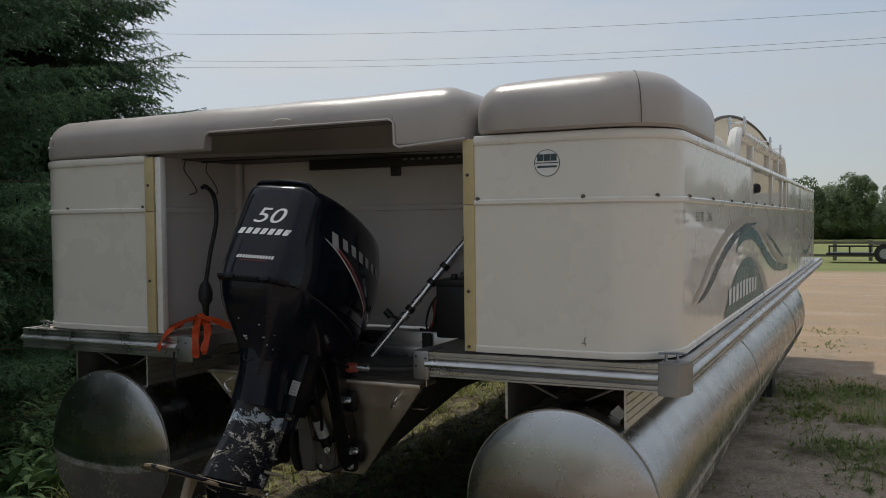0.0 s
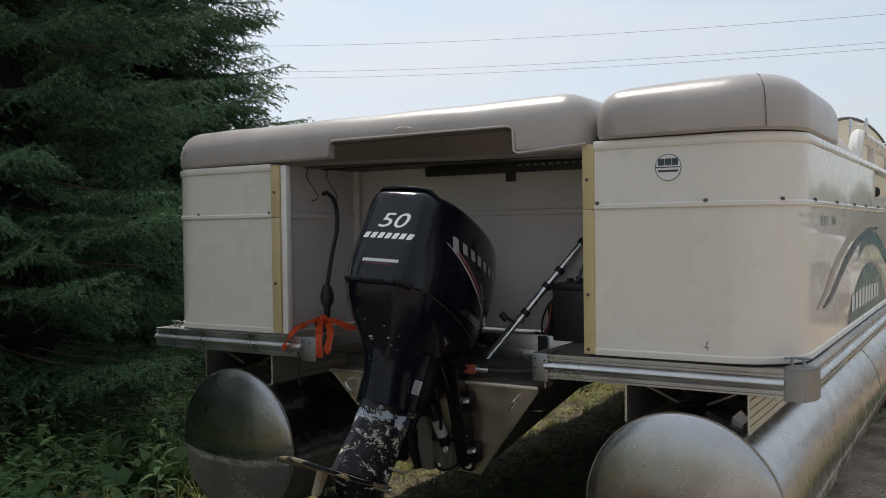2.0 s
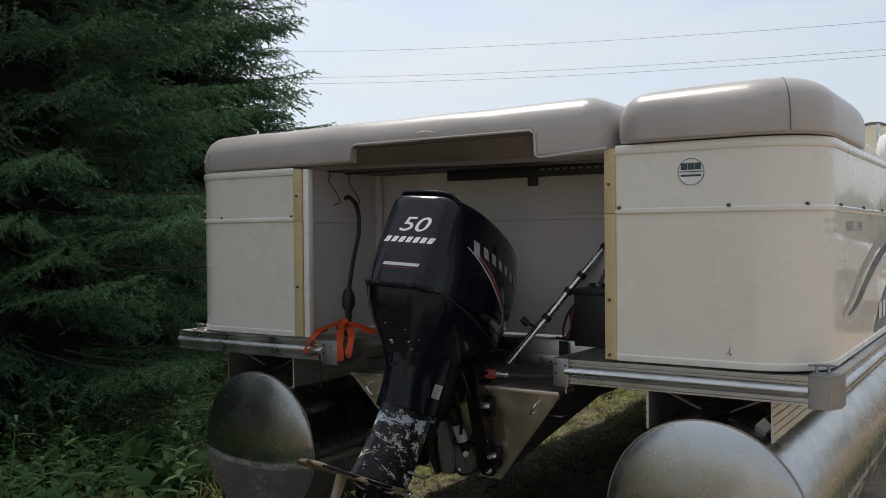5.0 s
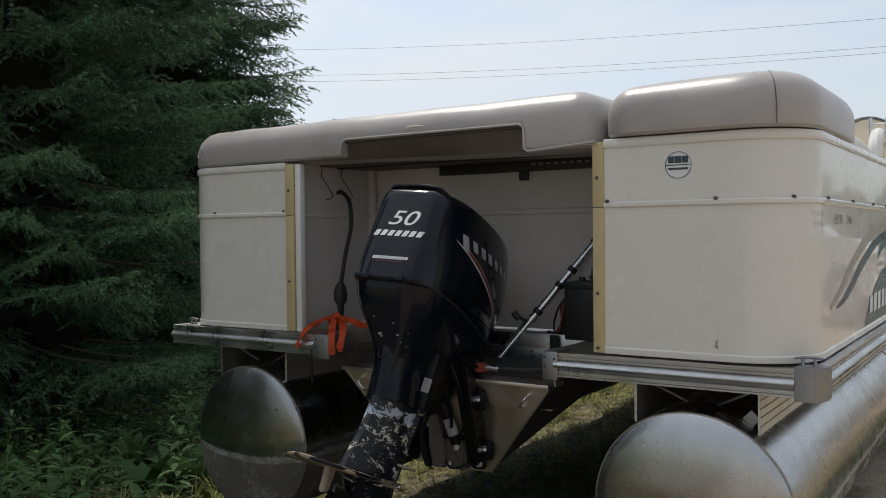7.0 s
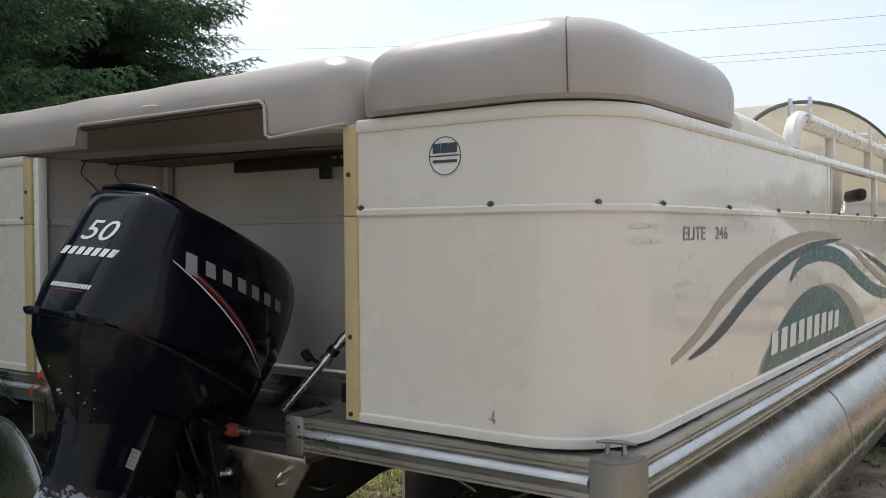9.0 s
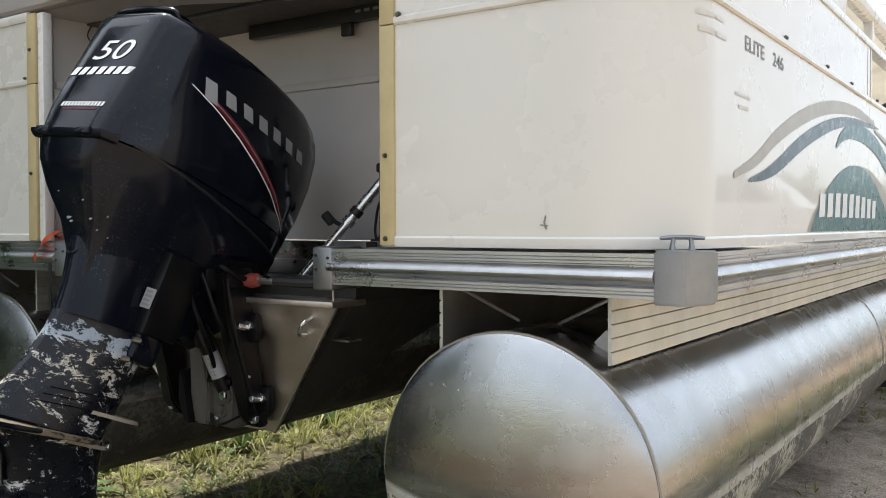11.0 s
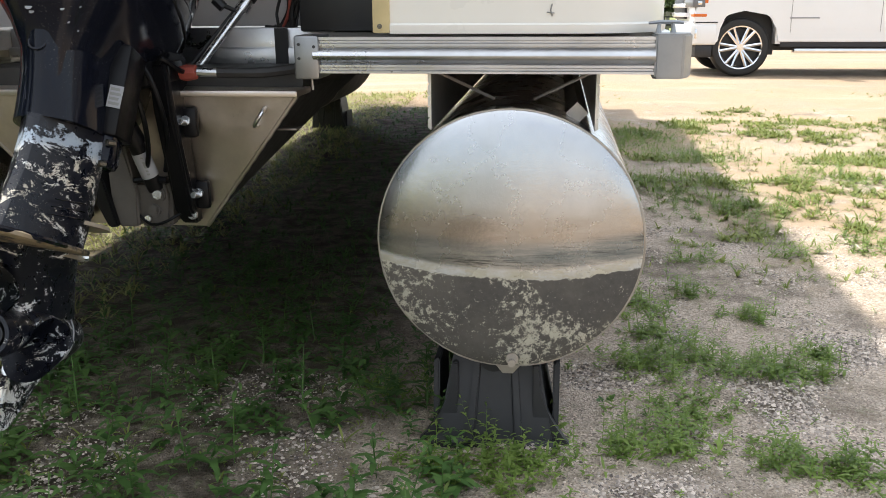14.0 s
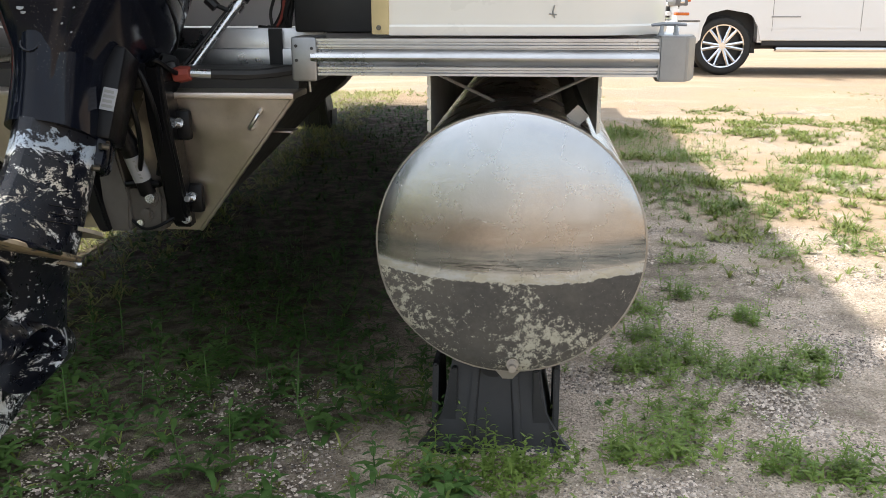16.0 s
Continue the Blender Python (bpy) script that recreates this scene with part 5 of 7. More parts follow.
for k in range(9):
    b = bmesh.new()
    x = -1.415 - 0.006 * k
    pts = [(-1.40, 2.96 + 0.01 * k, 1.17), (x + 0.01, 2.97, 1.10 + 0.01 * random.random()), (x - 0.03 * random.random(), 2.97 + 0.03 * random.random(), 1.03), (x - 0.03, 2.99, 0.985), (x + 0.05 * random.random() - 0.1, 3.03, 0.985)]
    tube(b, smooth_line(pts), 0.004 + 0.003 * (k % 2), 6)
    part("cable", b, CABLE_RED if k in (2, 6) else RUBBER, cables)
b = bmesh.new()
tube(b, smooth_line([(-1.38, 3.06, 1.19), (-1.33, 3.07, 1.29), (-1.24, 3.08, 1.32), (-1.15, 3.09, 1.29)]), 0.008, 8)
part("conduit", b, STEEL, cables, "grey metal conduit")
b = bmesh.new()
box(b, -1.49, -1.455, 2.944, 2.948, 0.86, 0.985)
part("hanging_strap", b, RUBBER, cables)

hose = thing("fuel_hose", (-2.28, 2.72, 0.98), "black fuel hose with primer bulb hanging from the wall", "fuel hose")
b = bmesh.new()
tube(b, smooth_line([(-2.412, 2.845, 1.535), (-2.38, 2.83, 1.537), (-2.315, 2.80, 1.495), (-2.29, 2.78, 1.40), (-2.305, 2.76, 1.28), (-2.318, 2.745, 1.16)]), 0.0085, 10)
part("hose", b, RUBBER, hose)
b = bmesh.new()
tube(b, [(-2.318, 2.745, 1.17), (-2.317, 2.742, 1.155), (-2.315, 2.74, 1.13), (-2.313, 2.737, 1.10), (-2.311, 2.735, 1.08), (-2.31, 2.734, 1.03)], [0.012, 0.02, 0.027, 0.026, 0.014, 0.010], 14)
part("primer_bulb", b, RUBBER, hose)

strap = thing("orange_strap", (-2.27, 2.66, 0.985), "orange ratchet strap heaped on the deck edge", "strap")


def ribbon(pts, w=0.027, twist=0.0):
    line = smooth_line(pts, 8)
    bm = bmesh.new()
    rows = []
    for i, p in enumerate(line):
        d = (line[min(i + 1, len(line) - 1)] - line[max(0, i - 1)]).normalized()
        s = d.cross(Vector((0.25 * math.sin(i * 0.5 + twist), -0.35, 1))).normalized()
        rows.append([p - s * w / 2, p + s * w / 2])
    loft(bm, rows, closed=False)
    bmesh.ops.solidify(bm, geom=bm.faces[:], thickness=0.0015)
    return bm


for k, pts in enumerate([
    [(-2.30, 2.69, 1.040), (-2.325, 2.63, 1.030), (-2.352, 2.575, 0.995), (-2.368, 2.552, 0.955), (-2.378, 2.548, 0.925)],
    [(-2.30, 2.69, 1.038), (-2.262, 2.63, 1.025), (-2.222, 2.575, 0.990), (-2.202, 2.550, 0.945), (-2.195, 2.547, 0.910)],
    [(-2.29, 2.69, 1.034), (-2.235, 2.65, 1.024), (-2.188, 2.60, 0.990), (-2.165, 2.556, 0.950), (-2.160, 2.550, 0.925)],
    [(-2.30, 2.69, 1.034), (-2.35, 2.66, 1.024), (-2.41, 2.63, 1.000), (-2.43, 2.66, 0.996), (-2.39, 2.70, 1.005)],
    [(-2.31, 2.70, 1.034), (-2.38, 2.72, 1.015), (-2.43, 2.73, 0.994), (-2.44, 2.70, 0.992)],
    [(-2.29, 2.69, 1.040), (-2.23, 2.70, 1.030), (-2.17, 2.72, 1.008), (-2.15, 2.75, 0.998)],
    [(-2.29, 2.68, 1.044), (-2.22, 2.66, 1.036), (-2.16, 2.67, 1.012), (-2.14, 2.70, 1.000)],
    [(-2.34, 2.71, 1.010), (-2.315, 2.69, 1.045), (-2.285, 2.675, 1.050), (-2.262, 2.665, 1.015)],
]):
    part("webbing", ribbon(pts, 0.027, k), ORANGE, strap)
b = bmesh.new()
box(b, -2.335, -2.275, 2.69, 2.73, 0.985, 1.01, bevel=0.006)
part("ratchet", b, BLACK, strap)
b = bmesh.new()
tube(b, [(-2.305, 2.553, 0.925), (-2.303, 2.55, 0.84), (-2.30, 2.55, 0.80)], 0.004, 6)
part("black_cord", b, RUBBER, strap)

# ---- graphics on the long side ----
def side_shape(name, outline, material, lift, parent, label=""):
    b = bmesh.new()
    vs = [b.verts.new((SIDE + lift, y, z)) for y, z in outline]
    b.faces.new(vs)
    bmesh.ops.triangulate(b, faces=b.faces)
    return part(name, b, material, parent, label, smooth=False)


def band(name, centre, width, material, lift, label=""):
    """A ribbon of changing width along a curve on the side, cut where the panels meet."""
    line = smooth_line([(0, y, z) for y, z in centre], 12)
    b = bmesh.new()
    rows = []
    for i, p in enumerate(line):
        t = i / (len(line) - 1)
        d = (line[min(i + 1, len(line) - 1)] - line[max(0, i - 1)]).normalized()
        s = Vector((0, -d.z, d.y))
        w = width(t)
        rows.append([(SIDE + lift, *(p + s * w / 2)[1:]), (SIDE + lift, *(p - s * w / 2)[1:])])
    loft(b, rows, closed=False)
    return part(name, b, material, gate_panel, label, smooth=False)


WAVE = [(2.89, 1.124), (3.047, 1.163), (3.214, 1.225), (3.40, 1.279), (3.612, 1.326), (3.852, 1.361), (4.11, 1.379), (4.31, 1.381), (4.52, 1.374)]
band("wave_band", WAVE, lambda t: 0.004 + 0.034 * math.sin(math.pi * min(1.0, t * 0.9 + 0.05)) ** 0.7, TAUPE, 0.0012, "taupe wave graphic")
band("wave_band", [(2.99, 1.117), (3.12, 1.136), (3.25, 1.168), (3.44, 1.226), (3.66, 1.279), (3.90, 1.321), (4.19, 1.350), (4.604, 1.365)], lambda t: 0.003 + 0.034 * math.sin(math.pi * t) ** 0.7, NAVY_TEAL, 0.0016, "dark teal wave graphic")
band("wave_band", [(3.87, 1.249), (3.95, 1.285), (4.10, 1.312), (4.35, 1.318), (4.62, 1.289), (4.94, 1.210), (5.31, 1.137), (5.74, 1.094), (6.28, 1.072)], lambda t: 0.004 + 0.056 * math.sin(math.pi * min(1.0, t * 0.85 + 0.02)) ** 0.8, TEAL, 0.002, "teal wave graphic")
band("wave_band", [(4.516, 1.352), (4.82, 1.322), (5.17, 1.242), (5.581, 1.160), (5.95, 1.118), (6.28, 1.110)], lambda t: 0.004 + 0.028 * math.sin(math.pi * min(1.0, t * 0.8 + 0.05)), TAUPE, 0.0024, "taupe wave graphic")
band("wave_band", [(4.94, 1.321), (5.37, 1.254), (5.70, 1.192), (5.985, 1.143)], lambda t: 0.002 + 0.022 * math.sin(math.pi * t), NAVY_TEAL, 0.0028)
band("wave_band", [(6.42, 1.18), (6.75, 1.27), (7.1, 1.30), (7.5, 1.25), (7.9, 1.17), (8.3, 1.16), (8.7, 1.24), (9.0, 1.29)], lambda t: 0.004 + 0.026 * math.sin(math.pi * t) ** 0.6, TAUPE, 0.0016, "small taupe wave graphic")
band("wave_band", [(7.5, 1.18), (7.8, 1.12), (8.15, 1.10), (8.5, 1.15), (8.85, 1.22), (9.0, 1.23)], lambda t: 0.003 + 0.026 * math.sin(math.pi * t) ** 0.7, TEAL, 0.002, "small teal wave graphic")
arch = [(3.52, 1.009)] + [(3.52 + 1.56 * t, 1.009 + 0.207 * math.sin(math.pi * t) ** 0.75) for t in (k / 24 for k in range(1, 24))] + [(5.08, 1.009)]
arch_in = [(3.55 + (y - 3.52) * 0.85, 1.010 + (z - 1.009) * 0.985) for y, z in arch]
side_shape("arch_edge", arch, TAUPE, 0.0012, gate_panel, "taupe edge of the arch")
side_shape("arch", arch_in, TEAL, 0.002, gate_panel, "teal arch graphic")
for k in range(9):
    y0, y1 = 3.645 + 0.103 * k, 3.645 + 0.103 * k + 0.068
    z0, z1 = 1.048, 1.112 + 0.010 * math.sin(k * 0.4)
    side_shape("letter_bar", [(y0, z0), (y1, z0 + 0.002), (y1 + 0.012, z1), (y0 + 0.012, z1 - 0.002)], LETTER, 0.003, gate_panel, "white plain bar of a word mark")
for word, at in (("ELITE", 3.033), ("246", 3.222)):
    text_part(word, 0.052, lambda x, y: (SIDE + 0.0012, at + x * 1.22, 1.379 + y * 0.82), GREY, right, shear=0.0, label="grey model lettering")
FADED = plain("faded_ink", (0.615, 0.59, 0.535), 0.4, vary=0.25, scale=160)
for y0, y1, z0, z1 in ((2.712, 2.768, 1.405, 1.414), (2.776, 2.825, 1.405, 1.413), (2.718, 2.77, 1.375, 1.386), (2.778, 2.84, 1.374, 1.384), (2.90, 3.00, 1.282, 1.288), (2.92, 2.99, 1.258, 1.265)):
    b = bmesh.new()
    skin = [(SIDE if y > 2.79 else SIDE - R + math.sqrt(max(0, R * R - (2.79 - y) ** 2)), y) for y in (y0 + (y1 - y0) * k / 6 for k in range(7))]
    for (xa, ya), (xb, yb) in zip(skin, skin[1:]):
        b.faces.new([b.verts.new(v) for v in ((xa + 0.0012, ya, z0), (xb + 0.0012, yb, z0), (xb + 0.0012, yb, z1), (xa + 0.0012, ya, z1))])
    part("ghost_lettering", b, FADED, right, "faded dealer lettering as a plain bar", smooth=False)
b = bmesh.new()
disc(b, (-0.883, 2.589, 1.557), (0, 1, 0), 0.042, 0.002, 32)
sticker = part("sticker", b, LETTER, right, "round white dealer sticker")
part("sticker_ring", tube(bmesh.new(), [(-0.883 + 0.039 * math.cos(k * math.pi / 16), 2.5878, 1.557 + 0.039 * math.sin(k * math.pi / 16)) for k in range(33)], 0.0012, 5), NAVY, sticker)
b = bmesh.new()
for k in range(3):
    box(b, -0.913 + 0.0205 * k, -0.894 + 0.0205 * k, 2.5865, 2.5878, 1.563, 1.583)
box(b, -0.919, -0.847, 2.5865, 2.5878, 1.556, 1.5585)
box(b, -0.913, -0.853, 2.5865, 2.5878, 1.543, 1.549)
part("sticker_mark", b, NAVY, sticker, "navy block mark")

# ---- rails, rod holders and seats forward ----
grab = part("grab_rail", tube(bmesh.new(), smooth_line([(-0.545, 3.98, 1.648), (-0.545, 4.0, 1.70), (-0.545, 4.06, 1.745), (-0.545, 4.2, 1.755), (-0.545, 5.0, 1.755), (-0.545, 6.0, 1.755), (-0.545, 6.12, 1.74), (-0.545, 6.18, 1.70), (-0.545, 6.2, 1.648)]), 0.028, 10), WHITE, boat, "white tubular grab rail")
for y in (4.55, 5.3, 5.8):
    part("rail_post", B(-0.56, -0.53, y - 0.02, y + 0.02, 1.648, 1.74, bevel=0.003), PANEL, grab)
for y in (4.10, 5.17, 5.75):
    for dx in (-0.03, 0.03):
        part("rod_holder", B(-0.545 + dx - 0.005, -0.545 + dx + 0.005, y - 0.012, y + 0.012, 1.74, 1.825, bevel=0.003), STEEL, grab)
    part("rod_pin", tube(bmesh.new(), [(-0.585, y, 1.80), (-0.505, y, 1.80)], 0.004, 6), STEEL, grab)


def seat(x, y, turn, label):
    m = Matrix.Translation((x, y, 0.977)) @ Matrix.Rotation(radians(turn), 4, "Z")
    s = thing("boat_seat", (x, y, 0.977), label, "boat seat", "deck seats")
    for name, a in (("pedestal", (-0.2, 0.2, -0.2, 0.2, 0.0, 0.36)), ("seat", (-0.26, 0.26, -0.25, 0.27, 0.36, 0.50)), ("backrest", (-0.25, 0.25, 0.19, 0.31, 0.50, 0.80))):
        part(name, box(bmesh.new(), *a, bevel=0.05, segments=4, m=m), VINYL_LIGHT, s)
    part("armrest", box(bmesh.new(), -0.30, -0.25, -0.15, 0.2, 0.56, 0.62, bevel=0.02, m=m), BLACK, s)
    part("armrest", box(bmesh.new(), 0.25, 0.30, -0.15, 0.2, 0.56, 0.62, bevel=0.02, m=m), BLACK, s)


seat(-1.0, 4.35, 180, "cream vinyl helm seat behind the railing")
seat(-0.95, 5.75, 20, "cream vinyl swivel seat with dark arms")
roll = thing("bolster", (-0.66, 3.55, 1.65), "cream vinyl bolster behind the sun pad", "cushion")
b = bmesh.new()
tube(b, [(-0.60, 3.40, 1.66), (-0.60, 3.44, 1.66), (-0.60, 3.7, 1.655), (-0.60, 3.93, 1.65), (-0.60, 3.96, 1.65)], [0.03, 0.065, 0.065, 0.055, 0.02], 16)
part("roll", b, VINYL_LIGHT, roll)
top = thing("folded_canopy", (-1.3, 5.2, 1.6), "cream folded canopy shell with a dark edge", "canopy")
b = bmesh.new()
rows = []
for i in range(17):
    t = -1 + 2 * i / 16
    rows.append([(-0.70 - 0.9 * u, 5.9 + 2.0 * t + 0.3 * u, 1.60 + (0.365 + 0.05 * u) * math.sqrt(max(0, 1 - t * t))) for u in (k / 6 for k in range(7))])
loft(b, rows, closed=False)
bmesh.ops.solidify(b, geom=b.faces[:], thickness=0.012)
part("shell", b, VINYL_LIGHT, top)
b = bmesh.new()
tube(b, [(-0.695, 5.9 + 2.0 * math.sin(radians(a)), 1.60 + 0.367 * math.cos(radians(a))) for a in range(-90, 91, 6)], 0.008, 6)
part("edge_piping", b, BROWN, top)

# ---- the boat and all that it carries rest bow-up on the stands ----
for ob in list(scene.objects):
    if ob.parent is None and ob.type == "EMPTY":
        ob.matrix_basis = TILT @ ob.matrix_basis

# ---- stands ----
def stand(cx, y, tall=0.262):
    s = thing("pontoon_stand", (cx, y, 0.0), "black moulded plastic stand under the float", "stand", "boat stands")
    b = bmesh.new()
    def ring(z, hx, hy):
        return [(cx + sx * hx, y + sy * hy, z) for sx, sy in ((-1, -1), (-0.35, -1), (-0.33, -0.97), (0.33, -0.97), (0.35, -1), (1, -1), (1, 1), (-1, 1))]
    loft(b, [ring(-0.03, 0.155, 0.16), ring(0.01, 0.155, 0.16), ring(0.02, 0.140, 0.145), ring(tall - 0.022, 0.105, 0.11), ring(tall, 0.10, 0.105)])
    part("body", b, STAND, s)
    for sx in (-1, 1):
        b = bmesh.new()
        prism(b, [(y - 0.12, 0.0), (y + 0.12, 0.0), (y + 0.09, 0.20), (y - 0.09, 0.20)], "x", cx + sx * 0.14, cx + sx * 0.155, 0.004)
        part("side_rib", b, STAND, s)
        # a curved fin that flares out to the foot
        b = bmesh.new()
        curve = [(cx + sx * (0.104 + 0.085 * (1 - k / 8) ** 2.2), (tall - 0.03) * k / 8) for k in range(9)]
        prism(b, curve + [(cx + sx * 0.09, tall - 0.03), (cx + sx * 0.09, 0.0)], "y", y - 0.135, y - 0.112, 0.003)
        part("fin", b, STAND, s)
        b = bmesh.new()
        loft(b, [[(cx + sx * a + dx, y - h, z) for dx in (-0.007, 0.007)] + [(cx + sx * a + dx, y - h + 0.02, z) for dx in (0.007, -0.007)] for a, h, z in ((0.062, 0.156, 0.012), (0.045, 0.118, tall - 0.025))])
        part("front_ridge", b, STAND, s)
    b = bmesh.new()
    disc(b, (cx - 0.005, y - 0.118, 0.225), (0, 1, 0), 0.035, 0.03, 20)
    part("hand_hole", b, RUBBER, s)


for cx in (-0.885, -2.70):
    stand(cx, 2.76, 0.240)
    stand(cx, 8.25 if cx < -2 else 7.6, 0.315)

# ---- growing things ----
def leaf_material(name, dark, light, rough=0.5, through=0.35, lumps=0.25):
    """A leaf that lets some light through, and differs from leaf to leaf."""
    n = Nodes(name)
    c = n.mix(n.math("ADD", n.math("MULTIPLY", n.island(), 1.0 - lumps), n.ramp(n.noise(3.2, 4), 0.38, 0.64, 0.0, lumps)), dark, light)
    c = n.mix(n.ramp(n.noise(1.2, 3), 0.35, 0.65, 0, 0.35), c, tuple(x * 0.7 for x in dark))
    n.done(c, rough, 0.0, Specular_IOR_Level=0.3)
    tr = n.t.nodes.new("ShaderNodeBsdfTranslucent")
    n.t.links.new(c, tr.inputs[0])
    ms = n.t.nodes.new("ShaderNodeMixShader")
    ms.inputs[0].default_value = through
    n.t.links.new(n.b.outputs[0], ms.inputs[1])
    n.t.links.new(tr.outputs[0], ms.inputs[2])
    n.t.links.new(ms.outputs[0], n.t.nodes["Material Output"].inputs[0])
    return n.mat


NEEDLE = leaf_material("spruce_needles", (0.030, 0.074, 0.042), (0.140, 0.245, 0.115), 0.5, 0.22, 0.5)
# near-black tone that paints the shade inside the spruce crowns
CROWN_SHADE = plain("crown_shade", (0.006, 0.009, 0.005), 1.0, vary=0.5, scale=40, bump=0.8, grain=45)
BARK = plain("bark", (0.10, 0.075, 0.055), 0.9, vary=0.35, scale=20, bump=0.5, grain=60)
WEED = leaf_material("weed_leaves", (0.055, 0.125, 0.032), (0.15, 0.26, 0.07))
DOCK = leaf_material("dock_leaves", (0.055, 0.115, 0.040), (0.170, 0.275, 0.095), 0.75, 0.25)
GRASS = leaf_material("grass_blades", (0.13, 0.18, 0.04), (0.34, 0.37, 0.10))
DRY = leaf_material("dry_grass", (0.24, 0.27, 0.08), (0.56, 0.54, 0.22))
# far leaves, with the pallor of distant haze put into their colour
FAR_LEAF = leaf_material("far_leaves", (0.095, 0.140, 0.075), (0.220, 0.285, 0.145))


def joined(name, verts, faces, material, smooth=False):
    """One mesh from arrays of points and of triangles or quads."""
    me = bpy.data.meshes.new(name)
    k = faces.shape[1]
    me.vertices.add(len(verts))
    me.vertices.foreach_set("co", np.asarray(verts, np.float32).ravel())
    me.loops.add(faces.size)
    me.loops.foreach_set("vertex_index", faces.astype(np.int32).ravel())
    me.polygons.add(len(faces))
    me.polygons.foreach_set("loop_start", np.arange(0, faces.size, k, dtype=np.int32))
    me.update(calc_edges=True)
    me.materials.append(material)
    return me


def norm(a):
    return a / np.maximum(np.linalg.norm(a, axis=-1, keepdims=True), 1e-9)


def needles(rng, p0, p1, per_metre, length, width):
    """Thin triangles that bristle along straight shoots from p0 to p1, shorter towards the tip."""
    d = p1 - p0
    l = np.linalg.norm(d, axis=1)
    count = np.maximum(5, (l * per_metre).astype(int))
    idx = np.repeat(np.arange(len(p0)), count)
    t = rng.random(len(idx))[:, None]
    base = p0[idx] + d[idx] * t
    along = norm(d[idx])
    away = norm(np.cross(along, rng.normal(size=(len(idx), 3))))
    way = norm(along * (0.65 + 0.6 * t) + away * 0.85)
    tip = base + way * (length * (1.1 - 0.35 * t) * (0.8 + 0.4 * rng.random((len(idx), 1))))
    side = norm(np.cross(way, rng.normal(size=(len(idx), 3)))) * width / 2
    return np.stack([base - side, base + side, tip], 1).reshape(-1, 3)


def bough_line(length, t):
    """Height of a bough's stem: it hangs, and lifts again at its tip."""
    return length * (-0.20 * t + 0.16 * t ** 3)


def bough(rng, length, per_metre=210, fat=1.0, step=0.066):
    """A spruce bough along +x: a hanging stem, side branches in a flat spray, and finger-like shoots that droop from them."""
    n = max(8, int(length * 0.82 / step))
    t = np.linspace(0.16, 0.985, n)
    base = np.stack([length * t, np.zeros(n), bough_line(length, t)], 1)
    stems = [(base[n // 2:-1], base[n // 2 + 1:])]
    for sgn in (-1.0, 1.0):
        reach = (0.07 + 0.40 * length ** 0.8 * (1 - t) ** 0.8 * np.minimum(1, t * 2.6)) * (0.7 + 0.5 * rng.random(n))
        ang = np.radians(40 + 22 * rng.random(n))
        way = np.stack([np.cos(ang), sgn * np.sin(ang), -0.12 - 0.30 * rng.random(n)], 1)
        tip = base + way * reach[:, None]
        k = np.maximum(1, (reach / (step * 0.85)).astype(int))
        idx = np.repeat(np.arange(n), k)
        u = np.concatenate([(np.arange(q) + 0.6) / q for q in k])[:, None]
        root = base[idx] + (tip - base)[idx] * u
        turn = np.where(np.arange(len(idx)) % 2, 0.75, -0.75) + rng.normal(0, 0.15, len(idx))
        a = ang[idx] * sgn + turn
        drop = -0.30 - 0.75 * rng.random(len(idx)) ** 1.5
        w = norm(np.stack([np.cos(a), np.sin(a), drop], 1))
        sl = (0.07 + 0.07 * rng.random(len(idx))) * (1.0 if length > 0.8 else 0.8)
        stems.append((root, root + w * sl[:, None]))
        stems.append((base + (tip - base) * 0.35, tip))
    p0, p1 = np.concatenate([q[0] for q in stems]), np.concatenate([q[1] for q in stems])
    v = needles(rng, p0, p1, per_metre, 0.027 * fat, 0.0088 * fat)
    return joined("bough", v, np.arange(len(v)).reshape(-1, 3), NEEDLE)


rng = np.random.default_rng(7)
SIZES = (2.6, 2.0, 1.5, 1.0, 0.6)
BOUGHS = {L: [bough(rng, L) for _ in range(3)] for L in SIZES}
COARSE = {L: [bough(rng, L, 75, 2.4, 0.10)] for L in SIZES}


